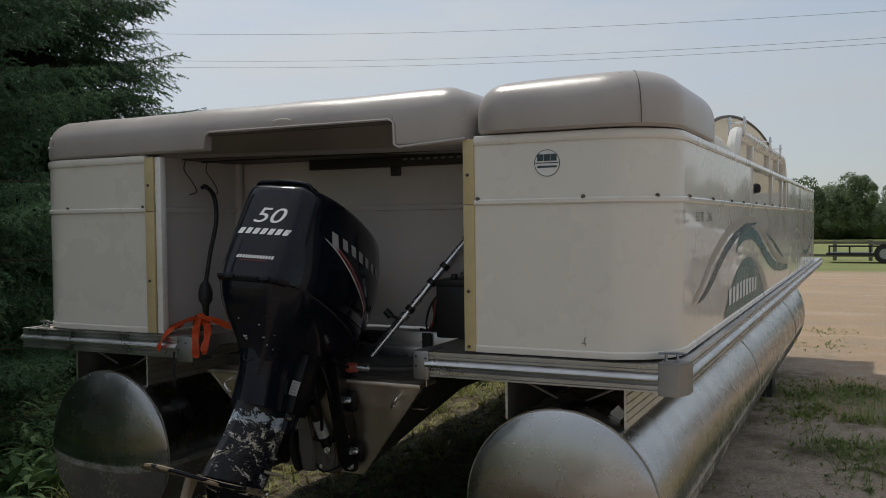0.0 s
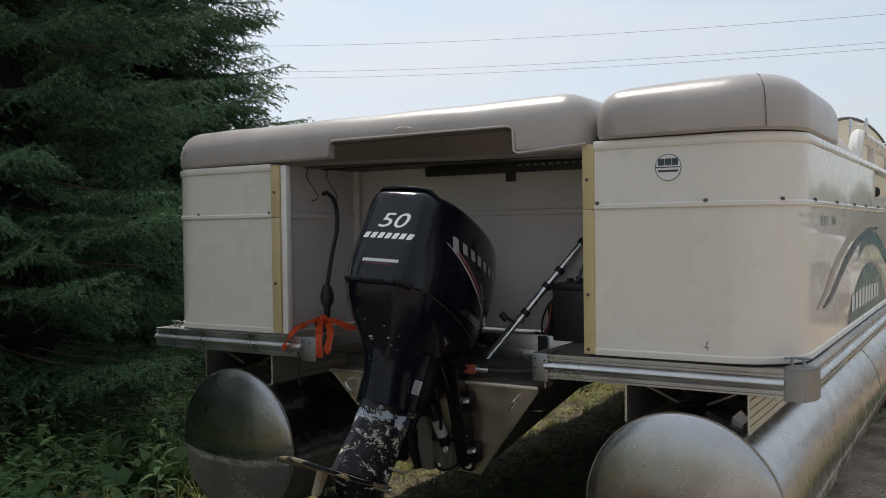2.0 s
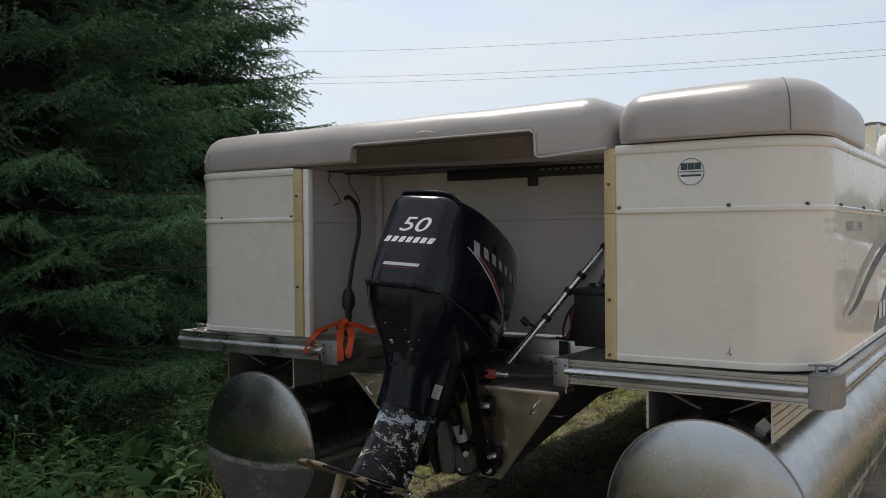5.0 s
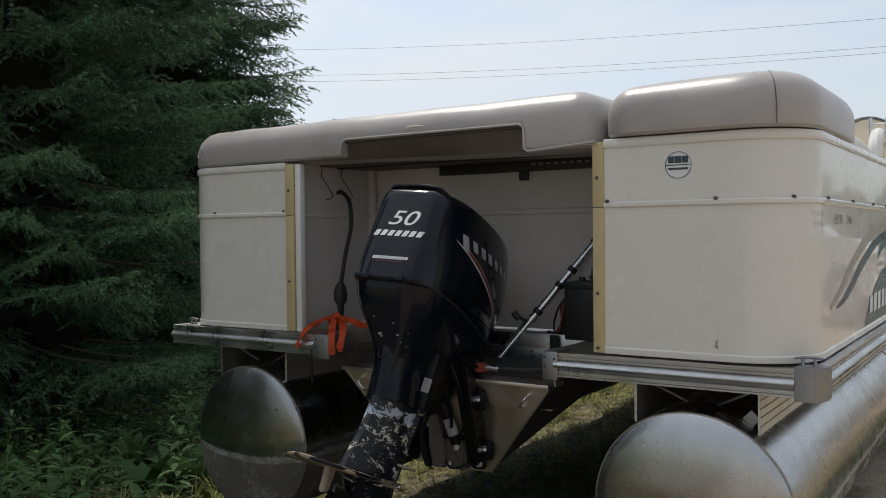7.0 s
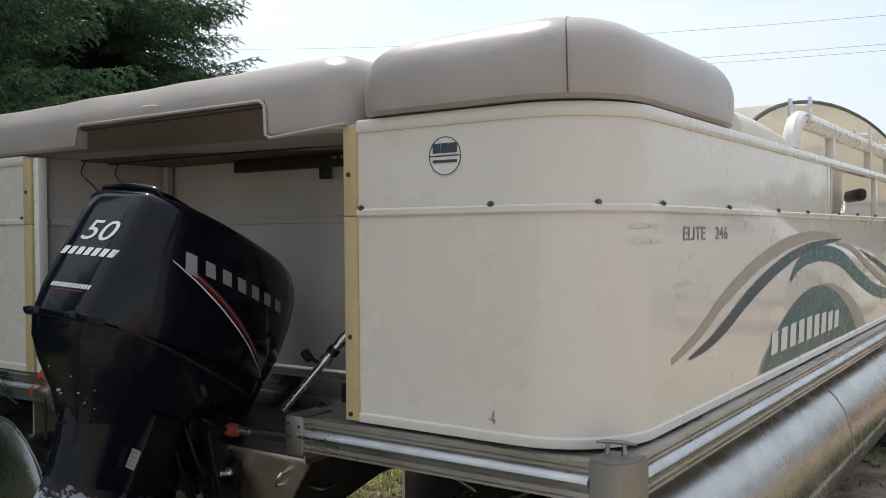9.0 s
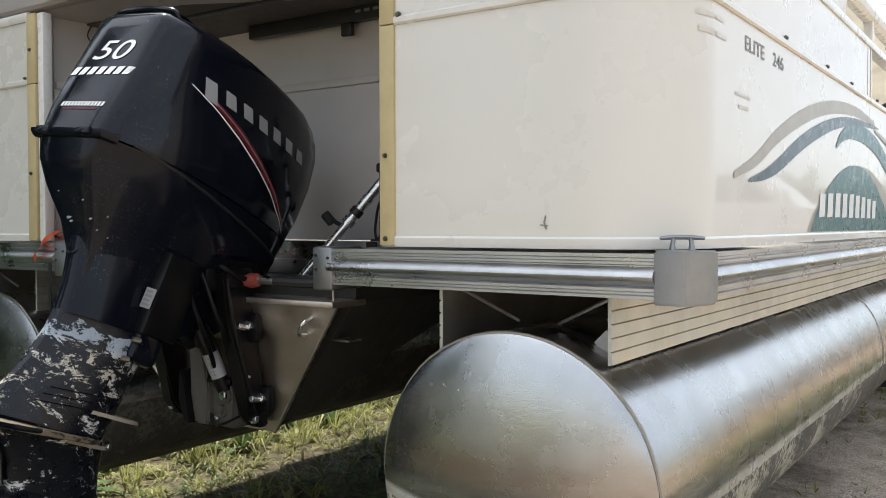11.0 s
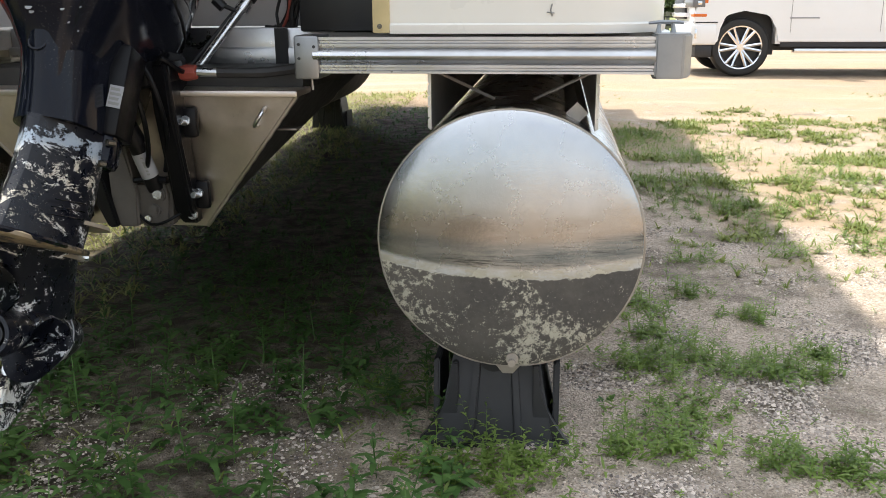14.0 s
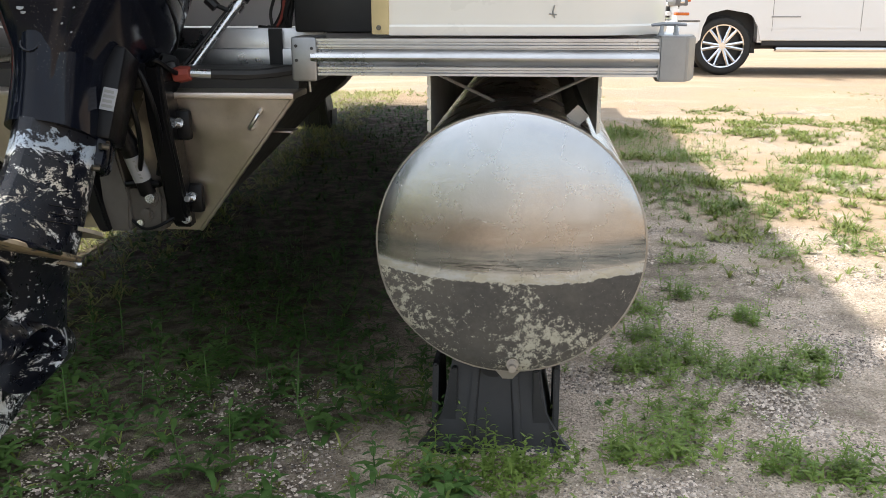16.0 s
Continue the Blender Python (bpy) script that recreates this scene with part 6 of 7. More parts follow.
def spruce(x, y, height, radius, seed, detail, low=0.25, taper=1.0, whorl=0.25):
    """A trunk with whorls of boughs; each bough is a part that shares one of a few meshes."""
    r = np.random.default_rng(seed)
    tree = thing("spruce_tree", (x, y, 0.0), "dark green spruce with drooping needled boughs", "tree", "spruces beside the boat")
    limbs = bmesh.new()
    tube(limbs, [(x, y, -0.1), (x + 0.03, y, height * 0.4), (x, y + 0.03, height * 0.75), (x, y, height)], [0.17, 0.12, 0.06, 0.01], 10)
    z = low
    while z < height - 0.3:
        reach = radius * (1 - z / height) ** taper
        fine = z < detail
        for k in range(11 if fine else 9):
            a = 2 * math.pi * (k + r.random()) / (11 if fine else 9)
            L = reach * (0.74 + 0.38 * r.random())
            toward_boat = math.cos(a + 0.6) > -0.35
            if not fine and not toward_boat and r.random() < 0.4:
                continue
            key = min(BOUGHS, key=lambda q: abs(q - L))
            v = (BOUGHS if fine and toward_boat else COARSE)[key]
            me = v[r.integers(len(v))]
            sc = L / key
            dip = radians(r.uniform(-10, 8))
            ob = new("bough", me)
            ob.parent = tree
            tagged(ob, kind="stuff")
            ob.matrix_basis = Matrix.Translation((0, 0, z + r.uniform(-0.10, 0.10))) @ Matrix.Rotation(a, 4, "Z") @ Matrix.Rotation(-dip, 4, "Y") @ Matrix.Rotation(r.uniform(-0.3, 0.3), 4, "X") @ Matrix.Scale(sc, 4)
            if fine:
                m = ob.matrix_basis
                tube(limbs, [Vector((x, y, 0)) + m @ Vector((key * t, 0, bough_line(key, t))) for t in (0.02, 0.25, 0.5, 0.72)], [0.018, 0.012, 0.008, 0.004], 5)
        z += whorl if fine else 0.36
    part("trunk", limbs, BARK, tree)
    # a lumpy near-black core stands in for shade between the boughs
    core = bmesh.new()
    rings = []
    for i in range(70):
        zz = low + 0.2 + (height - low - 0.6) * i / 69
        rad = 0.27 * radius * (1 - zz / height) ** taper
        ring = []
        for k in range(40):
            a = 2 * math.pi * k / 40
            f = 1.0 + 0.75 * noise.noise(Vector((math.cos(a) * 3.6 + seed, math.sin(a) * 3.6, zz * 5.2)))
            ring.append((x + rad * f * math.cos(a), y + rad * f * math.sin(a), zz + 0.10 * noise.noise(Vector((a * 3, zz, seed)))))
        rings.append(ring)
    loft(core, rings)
    part("shade_core", core, CROWN_SHADE, tree, "near-black core in place of the shade deep in the crown")


# spruces with y below 1 are unseen, added to block skylight and darken reflections
for args in ((-6.35, 3.5, 9.0, 2.35, 1, 4.2, 0.25, 0.85), (-8.31, 6.47, 9.5, 2.95, 2, 6.6, 0.25, 1.02, 0.19), (-6.6, 0.6, 8.0, 2.2, 3, 0.0), (-11.1, 8.8, 9.5, 2.7, 4, 0.0), (-8.8, 2.6, 10.0, 2.7, 5, 0.0), (-9.6, 5.2, 10.0, 2.7, 6, 0.0), (-8.9, -0.6, 10.0, 2.6, 7, 0.0), (-6.8, -2.6, 9.0, 2.4, 8, 0.0)):
    spruce(*args)


def leaf_blades(rng, base, way, length, width, droop, cuts=4):
    """Pointed leaves as short strips: base points, first directions, lengths, widths."""
    n = len(base)
    up = np.array([0, 0, 1.0])
    flat = norm(way * np.array([1, 1, 0.0]) + 1e-6)
    side = norm(np.cross(flat, up))
    rows = []
    for k in range(cuts + 1):
        t = k / cuts
        p = base + way * (length * t)[:, None] - up * (droop * length * t * t)[:, None]
        w = width * np.sin(math.pi * min(0.98, 0.12 + 0.88 * t)) ** 0.8
        rows.append(np.stack([p - side * w[:, None] / 2, p + side * w[:, None] / 2], 1))
    v = np.stack(rows, 1)
    v = v.reshape(n, -1, 3)
    quad = np.array([[2 * k, 2 * k + 1, 2 * k + 3, 2 * k + 2] for k in range(cuts)])
    f = (np.arange(n)[:, None, None] * (2 * cuts + 2) + quad[None]).reshape(-1, 4)
    return v.reshape(-1, 3), f


def stuff(name, material, label, category, blades):
    vs, fs, off = [], [], 0
    for v, f in blades:
        vs.append(v)
        fs.append(f + off)
        off += len(v)
    ob = new(name, joined(name, np.concatenate(vs), np.concatenate(fs), material))
    return tagged(ob, label, category, kind="stuff")


def rosettes(rng, at, leaves, length, width, rise=(0.3, 1.3), cuts=3):
    """Plants with leaves that spring from one root."""
    n = len(at)
    base = np.repeat(at, leaves, 0)
    m = len(base)
    a = rng.random(m) * 2 * math.pi
    up = rng.uniform(*rise, m)
    way = norm(np.stack([np.cos(a), np.sin(a), up], 1))
    size = np.repeat(0.6 + 0.8 * rng.random(n), leaves)
    l = length * size * (0.6 + 0.7 * rng.random(m))
    return leaf_blades(rng, base, way, l, l * width, 0.25 + 0.5 * rng.random(m), cuts)


def stalks(rng, at, height, leaves, leaf, width, spread=0.12, stem=0.004):
    """Upright weeds: leaves in pairs up a thin stalk."""
    n = len(at)
    h = height * (0.35 + 1.15 * rng.random(n))
    lean = rng.normal(0, spread, (n, 2))
    out = []
    t = np.tile(np.linspace(0.12, 1.0, leaves), n)
    idx = np.repeat(np.arange(n), leaves)
    p = at[idx] + np.stack([lean[idx, 0] * t * h[idx], lean[idx, 1] * t * h[idx], t * h[idx]], 1)
    a = np.tile(np.arange(leaves) * 2.4, n) + idx
    way = norm(np.stack([np.cos(a), np.sin(a), 0.35 + 0.5 * rng.random(len(a))], 1))
    l = leaf * (1.25 - 0.75 * t) * (0.7 + 0.6 * rng.random(len(a)))
    out.append(leaf_blades(rng, p, way, l, l * width, 0.3 + 0.3 * rng.random(len(a)), 3))
    tipw = norm(np.stack([lean[:, 0], lean[:, 1], np.ones(n)], 1))
    out.append(leaf_blades(rng, at, tipw, h, np.full(n, stem), np.zeros(n), 2))
    return out


def scatter(rng, n, x0, x1, y0, y1, keep=None):
    p = np.stack([rng.uniform(x0, x1, n), rng.uniform(y0, y1, n), np.zeros(n)], 1)
    if keep is not None:
        p = p[np.array([keep(*q[:2]) > rng.random() for q in p])]
    p[:, 2] = [ground_z(a, c) - 0.004 for a, c in p[:, :2]]
    return p


def patches(scale, low, high, seed):
    return lambda x, y: min(1.0, max(0.0, (noise.noise(Vector((x * scale, y * scale, seed))) - low) / (high - low)))


rng = np.random.default_rng(11)
# tall weeds and docks at the foot of the spruces
stuff("dock_weeds", DOCK, "broad-leaved dock weeds under the spruces", "weeds", [
    # this first row is out of view, added to darken the port float's reflection
    rosettes(rng, scatter(rng, 90, -5.6, -3.6, -2.5, 1.0), 11, 0.27, 0.20, (0.5, 2.8), 4),
    rosettes(rng, scatter(rng, 120, -5.6, -3.5, 1.0, 4.4), 11, 0.27, 0.20, (0.5, 2.8), 4),
    rosettes(rng, scatter(rng, 60, -3.7, -3.1, 3.0, 9.0), 8, 0.22, 0.25, (0.5, 2.2)),
    *stalks(rng, scatter(rng, 170, -5.4, -3.4, 1.2, 6.0), 0.36, 11, 0.15, 0.24, 0.14, 0.006),
    *stalks(rng, scatter(rng, 330, -5.4, -3.3, 1.4, 6.5), 0.26, 14, 0.075, 0.30)])
stuff("rough_grass", DRY, "rough pale grass along the tree edge", "grass", [
    rosettes(rng, scatter(rng, 420, -3.75, -2.95, 2.2, 10.0), 12, 0.24, 0.022, (1.0, 3.8)),
    rosettes(rng, scatter(rng, 3000, -3.8, -2.3, 3.0, 11.0), 8, 0.08, 0.07, (0.6, 2.0), 2)])
# weeds in the shade behind and under the stern
shade = patches(1.3, -0.25, 0.35, 2)
green = patches(1.0, -0.02, 0.3, 9)
FEATHER = leaf_material("fine_weeds", (0.13, 0.21, 0.045), (0.36, 0.47, 0.12), 0.5, 0.45)
# clumps of fine weeds: x, y, spread
CLUMPS = ((-0.45, 3.72, 0.10), (-0.07, 3.68, 0.07), (-0.15, 4.37, 0.10), (0.24, 4.50, 0.10), (0.05, 3.29, 0.045), (-0.34, 3.24, 0.14), (-0.14, 3.14, 0.10), (0.00, 3.12, 0.05), (-0.50, 3.18, 0.10), (-0.41, 2.85, 0.11), (-0.46, 2.66, 0.09),
          (-0.19, 2.62, 0.08), (-0.06, 2.58, 0.08), (-0.23, 3.90, 0.06), (-0.82, 2.50, 0.12), (-0.93, 2.50, 0.12), (-0.62, 2.62, 0.08), (-1.18, 2.88, 0.10), (-0.42, 3.45, 0.05),
          (0.07, 5.40, 0.26), (-0.20, 5.9, 0.28), (0.35, 5.25, 0.20), (0.60, 4.63, 0.14), (-0.25, 7.6, 0.5), (0.2, 7.0, 0.4), (0.9, 6.2, 0.3))


def in_clumps(rng, per_area):
    out = []
    for cx, cy, sp in CLUMPS:
        n = int(per_area * sp * sp * (0.30 if cy > 4 or cx < -0.95 else 0.5 if cx < -0.55 else 0.8)) + 6
        q = rng.normal(0, sp * 0.68, (n, 2)) * np.array([1.0, 0.9])
        out.append(np.stack([cx + q[:, 0], cy + q[:, 1], np.zeros(n)], 1))
    p = np.concatenate(out)
    p[:, 2] = [ground_z(a, c) - 0.004 for a, c in p[:, :2]]
    return p


stuff("fine_weeds", FEATHER, "clumps of fine feathery green weeds in the gravel", "weeds", [
    *stalks(rng, in_clumps(rng, 2600), 0.060, 12, 0.024, 0.30, 0.45, 0.0018),
    *stalks(rng, in_clumps(rng, 1200), 0.085, 13, 0.032, 0.24, 0.3, 0.0022),
    rosettes(rng, in_clumps(rng, 900), 7, 0.050, 0.13, (0.3, 1.8), 2),
    *stalks(rng, scatter(rng, 700, -2.3, 1.0, 1.7, 4.4), 0.030, 8, 0.015, 0.32, 0.5, 0.0018)])
stuff("small_weeds", WEED, "small leafy weeds in the gravel behind the boat", "weeds", [
    *stalks(rng, scatter(rng, 1000, -2.9, -0.95, 1.55, 4.6, shade), 0.075, 9, 0.042, 0.26, 0.35, 0.002),
    *stalks(rng, scatter(rng, 1100, -2.7, -1.0, 3.0, 9.0), 0.060, 8, 0.034, 0.26, 0.4, 0.002),
    rosettes(rng, scatter(rng, 1100, -2.7, -1.0, 2.9, 9.5), 7, 0.060, 0.10, (0.5, 2.0), 2),
    *stalks(rng, scatter(rng, 150, -2.4, -0.95, 1.9, 3.3), 0.14, 13, 0.062, 0.25, 0.2),
    rosettes(rng, scatter(rng, 300, -2.9, -0.6, 1.5, 4.6, shade), 6, 0.045, 0.42, (0.3, 1.5))])
side_green = patches(0.8, 0.02, 0.3, 21)
# grass patches in the sand: x, y, spread
TUFTS = ((0.28, 8.56, 0.30), (0.98, 8.25, 0.25), (1.44, 8.46, 0.30), (1.15, 6.84, 0.28), (1.13, 7.77, 0.30), (1.38, 6.86, 0.28), (0.36, 7.0, 0.12), (0.02, 5.93, 0.30), (0.52, 5.98, 0.18), (0.31, 5.34, 0.22), (1.0, 6.2, 0.22), (0.64, 5.82, 0.18),
         (1.06, 5.7, 0.22), (0.33, 8.2, 0.2), (0.98, 9.46, 0.25), (-0.1, 6.9, 0.3), (-0.2, 7.9, 0.35), (1.9, 7.4, 0.35), (2.2, 8.6, 0.3), (0.2, 4.85, 0.2), (0.75, 5.0, 0.2))


def in_tufts(rng, per_area):
    out = []
    for cx, cy, sp in TUFTS:
        n = int(per_area * sp * sp)
        # each patch is a spray of smaller tufts
        hearts = rng.normal(0, sp * 0.75, (9, 2)) * np.array([1.0, 0.8])
        q = hearts[rng.integers(0, 9, n)] + rng.normal(0, sp * 0.22, (n, 2))
        out.append(np.stack([cx + q[:, 0], cy + q[:, 1], np.zeros(n)], 1))
    p = np.concatenate(out)
    p[:, 2] = [ground_z(a, c) - 0.004 for a, c in p[:, :2]]
    return p


stuff("grass_tufts", GRASS, "grass and clover tufts in gravel and sand", "grass", [
    rosettes(rng, in_tufts(rng, 2600), 8, 0.060, 0.10, (0.4, 2.0), 2),
    rosettes(rng, scatter(rng, 500, -3.0, -0.6, 1.5, 5.0, green), 8, 0.050, 0.07, (0.6, 2.5)),
    rosettes(rng, scatter(rng, 9000, -0.9, 3.2, 3.9, 12.5, lambda x, y: max(side_green(x, y) * (0.25 if -0.3 < x < 1.6 else 1.0), 0.10 if x < 1.7 and 4.2 < y < 8.5 else 0.0) * (1.0 if x < 0.9 else 0.6) * (1 if y < 9 else 0.3)), 8, 0.050, 0.11, (0.35, 2.0), 2),
    rosettes(rng, scatter(rng, 1200, -2.9, -1.0, 4.5, 11.0, green), 8, 0.08, 0.07, (0.6, 2.5), 2)])


def pebbles():
    """Loose gravel: low five-sided stones with a blunt, leaning top."""
    r = np.random.default_rng(3)
    at = np.concatenate([scatter(r, 62000, -0.9, 0.75, 2.2, 3.5), scatter(r, 26000, -0.7, 1.3, 3.4, 5.0), scatter(r, 16000, -2.3, -0.9, 1.9, 3.0)])
    n = len(at)
    ring = np.array([(math.cos(1.2566 * k), math.sin(1.2566 * k), 0.0) for k in range(5)] + [(0, 0, 1.0)])
    tri = np.array([(k, (k + 1) % 5, 5) for k in range(5)])
    size = 0.0022 + 0.0052 * r.random(n) ** 3.6
    s = size[:, None, None] * (ring[None] * (0.65 + 0.7 * r.random((n, 6, 1)))) * np.array([1, 1, 0.75])
    s[:, 5, :2] += size[:, None] * r.normal(0, 0.35, (n, 2))
    a = r.random(n) * 6.3
    c, d = np.cos(a)[:, None], np.sin(a)[:, None]
    s = np.stack([s[..., 0] * c - s[..., 1] * d, s[..., 0] * d + s[..., 1] * c, s[..., 2]], -1) + at[:, None] + np.array([0, 0, 0.002])
    n_ = Nodes("gravel_stone")
    mat = n_.done(n_.mix(n_.island(), (0.10, 0.08, 0.068), (0.72, 0.615, 0.52)), 0.9)
    f = (np.arange(n)[:, None, None] * 6 + tri[None]).reshape(-1, 3)
    tagged(new("gravel", joined("gravel", s.reshape(-1, 3), f, mat)), "loose grey gravel stones on the soil", "gravel", kind="stuff")


pebbles()


def far_woods():
    """A belt of broadleaf trees past the meadow: uneven crowns of leaf clumps on short trunks."""
    r = np.random.default_rng(5)
    out = []
    for k in range(64):
        x, y = r.uniform(-28, 62), r.uniform(150, 185)
        h = r.uniform(7.2, 11.2) * (1.25 if x > 24 else 1.0)
        lumps = 10
        for j in range(lumps):
            c = np.array([x + r.normal(0, 1.9), y + r.normal(0, 1.5), h * (0.22 + 0.62 * r.random() ** 0.8)])
            rad = r.uniform(1.2, 2.2)
            m = 420
            d = norm(r.normal(size=(m, 3)))
            p = c + d * rad * (0.75 + 0.35 * r.random((m, 1)))
            u = norm(np.cross(d, r.normal(size=(m, 3))))
            w = norm(np.cross(d, u) + 0.5 * d)
            sz = r.uniform(0.11, 0.26, (m, 1))
            q = np.stack([p - u * sz, p - w * sz * 0.7, p + u * sz, p + w * sz * 0.7], 1)
            out.append(q.reshape(-1, 3))
    x, y, h = -1.6, 150.0, 9.8
    for j in range(26):
        hh = r.random()
        c = np.array([x + r.normal(0, 2.3 - 1.5 * hh), y + r.normal(0, 1.4), h * (0.25 + 0.70 * hh)])
        m = 300
        d = norm(r.normal(size=(m, 3)))
        p = c + d * r.uniform(0.8, 1.4) * (0.75 + 0.35 * r.random((m, 1)))
        u = norm(np.cross(d, r.normal(size=(m, 3))))
        w = norm(np.cross(d, u))
        sz = r.uniform(0.10, 0.24, (m, 1))
        out.append(np.stack([p - u * sz, p - w * sz * 0.7, p + u * sz, p + w * sz * 0.7], 1).reshape(-1, 3))
    v = np.concatenate(out)
    ob = new("far_woods", joined("far_woods", v, np.arange(len(v)).reshape(-1, 4), FAR_LEAF))
    tagged(ob, "belt of dark green broadleaf trees past the meadow", "woods", kind="stuff")
    core = bmesh.new()
    for k in range(46):
        xx = -30 + 2.05 * k
        hh = 4.6 + 1.8 * noise.noise(Vector((xx * 0.2, 0, 0)))
        mm = Matrix.Translation((xx, 176, hh * 0.5)) @ Matrix.Diagonal((2.6, 2.0, hh * 0.55, 1))
        bmesh.ops.create_icosphere(core, subdivisions=2, radius=1.0, matrix=mm)
    for v_ in core.verts:
        v_.co += Vector((noise.noise(v_.co * 0.7), noise.noise(v_.co * 0.7 + Vector((9, 0, 0))), noise.noise(v_.co * 0.7 + Vector((0, 9, 0))))) * 0.8
    tagged(part("undergrowth", core, FAR_LEAF), "dense dark undergrowth among the far trees", "woods", kind="stuff")


far_woods()

# ---- meadow fence, trailer, wires ----
WOOD = plain("weathered_wood", (0.15, 0.14, 0.10), 0.85, vary=0.3, scale=20)
fence_row = thing("meadow_fence", (2.0, 46.0, 0.0), "weathered wooden post and rail fence along the meadow", "fence")
for k in range(30):
    x = -20.0 + 1.53 * k
    part("post", B(x - 0.085, x + 0.085, 45.9, 46.07, -0.1, 0.95, bevel=0.01), WOOD, fence_row)
for z in (0.24, 0.85):
    for k in range(29):
        x = -20.0 + 1.53 * k
        part("rail", B(x, x + 1.53, 45.95, 46.0, z - 0.06, z + 0.06, bevel=0.008), WOOD, fence_row)

trailer = thing("flat_trailer", (1.0, 42.0, 0.0), "black flatbed trailer parked on the grass", "trailer")
part("bed", B(-1.85, 7.5, 42.0, 44.0, 0.33, 0.45, bevel=0.01), BLACK, trailer)
part("side_rail", B(-1.75, 7.5, 41.95, 42.02, 0.70, 0.77), BLACK, trailer)
for k in range(12):
    part("stake", B(-1.75 + 0.8 * k, -1.68 + 0.8 * k, 41.95, 42.02, 0.45, 0.70), BLACK, trailer)
for x in (0.45, 1.37):
    w = part("wheel", disc(bmesh.new(), (x, 41.98, 0.41), (0, 1, 0), 0.42, 0.22, 24, 0.03), RUBBER, trailer)
    part("rim", disc(bmesh.new(), (x, 41.86, 0.41), (0, 1, 0), 0.22, 0.03, 18, 0.01), SILVER, w)
    part("fender", B(x - 0.5, x + 0.5, 41.86, 42.02, 0.80, 0.85, bevel=0.01), BLACK, trailer)

WIRE = plain("wire_aluminium", (0.22, 0.22, 0.23), 0.5)
for z0, z1 in ((20.7, 14.45), (17.9, 12.83), (17.2, 12.48)):
    w = tube(bmesh.new(), [(-110 + 3.2 * k, 60.0, z1 + (z0 - z1) * (-(-110 + 3.2 * k)) / 49.7 * 0.55 + 2.3 * (((-110 + 3.2 * k) + 20) / 60) ** 2) for k in range(60)], 0.012, 5)
    tagged(part("power_line", w, WIRE), "thin grey power line against the sky", "power line", "power lines")

# ---- pickup truck on the drive ----
PAINT = plain("white_car_paint", (0.78, 0.78, 0.78), 0.12, vary=0.02, bump=0.0, Coat_Weight=0.5)
GLASS = plain("dark_car_glass", (0.01, 0.012, 0.014), 0.05, bump=0.0)
CHROME = plain("chrome", (0.75, 0.75, 0.76), 0.12, 1.0, bump=0.0)
AMBER = plain("amber_lens", (0.6, 0.14, 0.02), 0.2)
LAMP = plain("clear_lens", (0.16, 0.16, 0.165), 0.06)
SILL = plain("dark_trim", (0.02, 0.02, 0.022), 0.5)
TX, TY = 0.855, 13.95
truck = thing("pickup_truck", (TX + 2.9, TY + 1.0, 0.0), "white crew cab pickup truck with chrome wheels", "truck")
HUBS = (TX + 0.96, TX + 4.61)


def arch_cut(cx, z=0.46):
    return [(cx + 0.02 + 0.455 * math.copysign(abs(math.cos(math.pi * k / 14)) ** 0.45, math.cos(math.pi * k / 14)), max(z, 0.42 + 0.495 * math.sin(math.pi * k / 14) ** 0.45)) for k in range(15)]


def nose(bm):
    """Rounds the truck's front in plan: its corners stand back from its middle."""
    for y in (0.12, 0.3, 0.6, 1.0, 1.4, 1.7, 1.88):
        bmesh.ops.bisect_plane(bm, geom=bm.verts[:] + bm.edges[:] + bm.faces[:], plane_co=(0, TY + y, 0), plane_no=(0, 1, 0))
    for v in bm.verts:
        f = min(1.0, max(0.0, (TX + 0.95 - v.co.x) / 0.95))
        v.co.x += (0.19 + 0.11 * abs(v.co.y - TY - 1.0) ** 2.2) * f
    return bm


low = [(TX + 5.85, 0.62)]
for h in HUBS[::-1]:
    low += arch_cut(h)
low += [(TX + 0.42, 0.46), (TX + 0.10, 0.44)]
upper = [(TX - 0.02, 0.52), (TX - 0.03, 0.72), (TX + 0.03, 0.78), (TX + 0.02, 0.98), (TX + 0.04, 1.09), (TX + 0.12, 1.145), (TX + 0.40, 1.235), (TX + 0.80, 1.295), (TX + 1.28, 1.335), (TX + 1.65, 1.36), (TX + 5.80, 1.36), (TX + 5.86, 1.30)]
b = bmesh.new()
prism(b, low + upper, "y", TY, TY + 2.0)
es = [e for e in b.edges if abs(e.verts[0].co.y - e.verts[1].co.y) < 1e-6]
bmesh.ops.bevel(b, geom=es, offset=0.035, segments=3, affect="EDGES", clamp_overlap=True)
part("body", nose(b), PAINT, truck)
b = bmesh.new()
cabin = [(1.45, 1.33, 0.04), (2.25, 1.84, 0.20), (2.45, 1.89, 0.22), (3.7, 1.90, 0.22), (3.95, 1.84, 0.20), (4.10, 1.35, 0.04)]
loft(b, [[(TX + x, TY + i, z) for x, z, i in cabin], [(TX + x, TY + 2.0 - i, z) for x, z, i in cabin]])
part("cab", b, PAINT, truck)
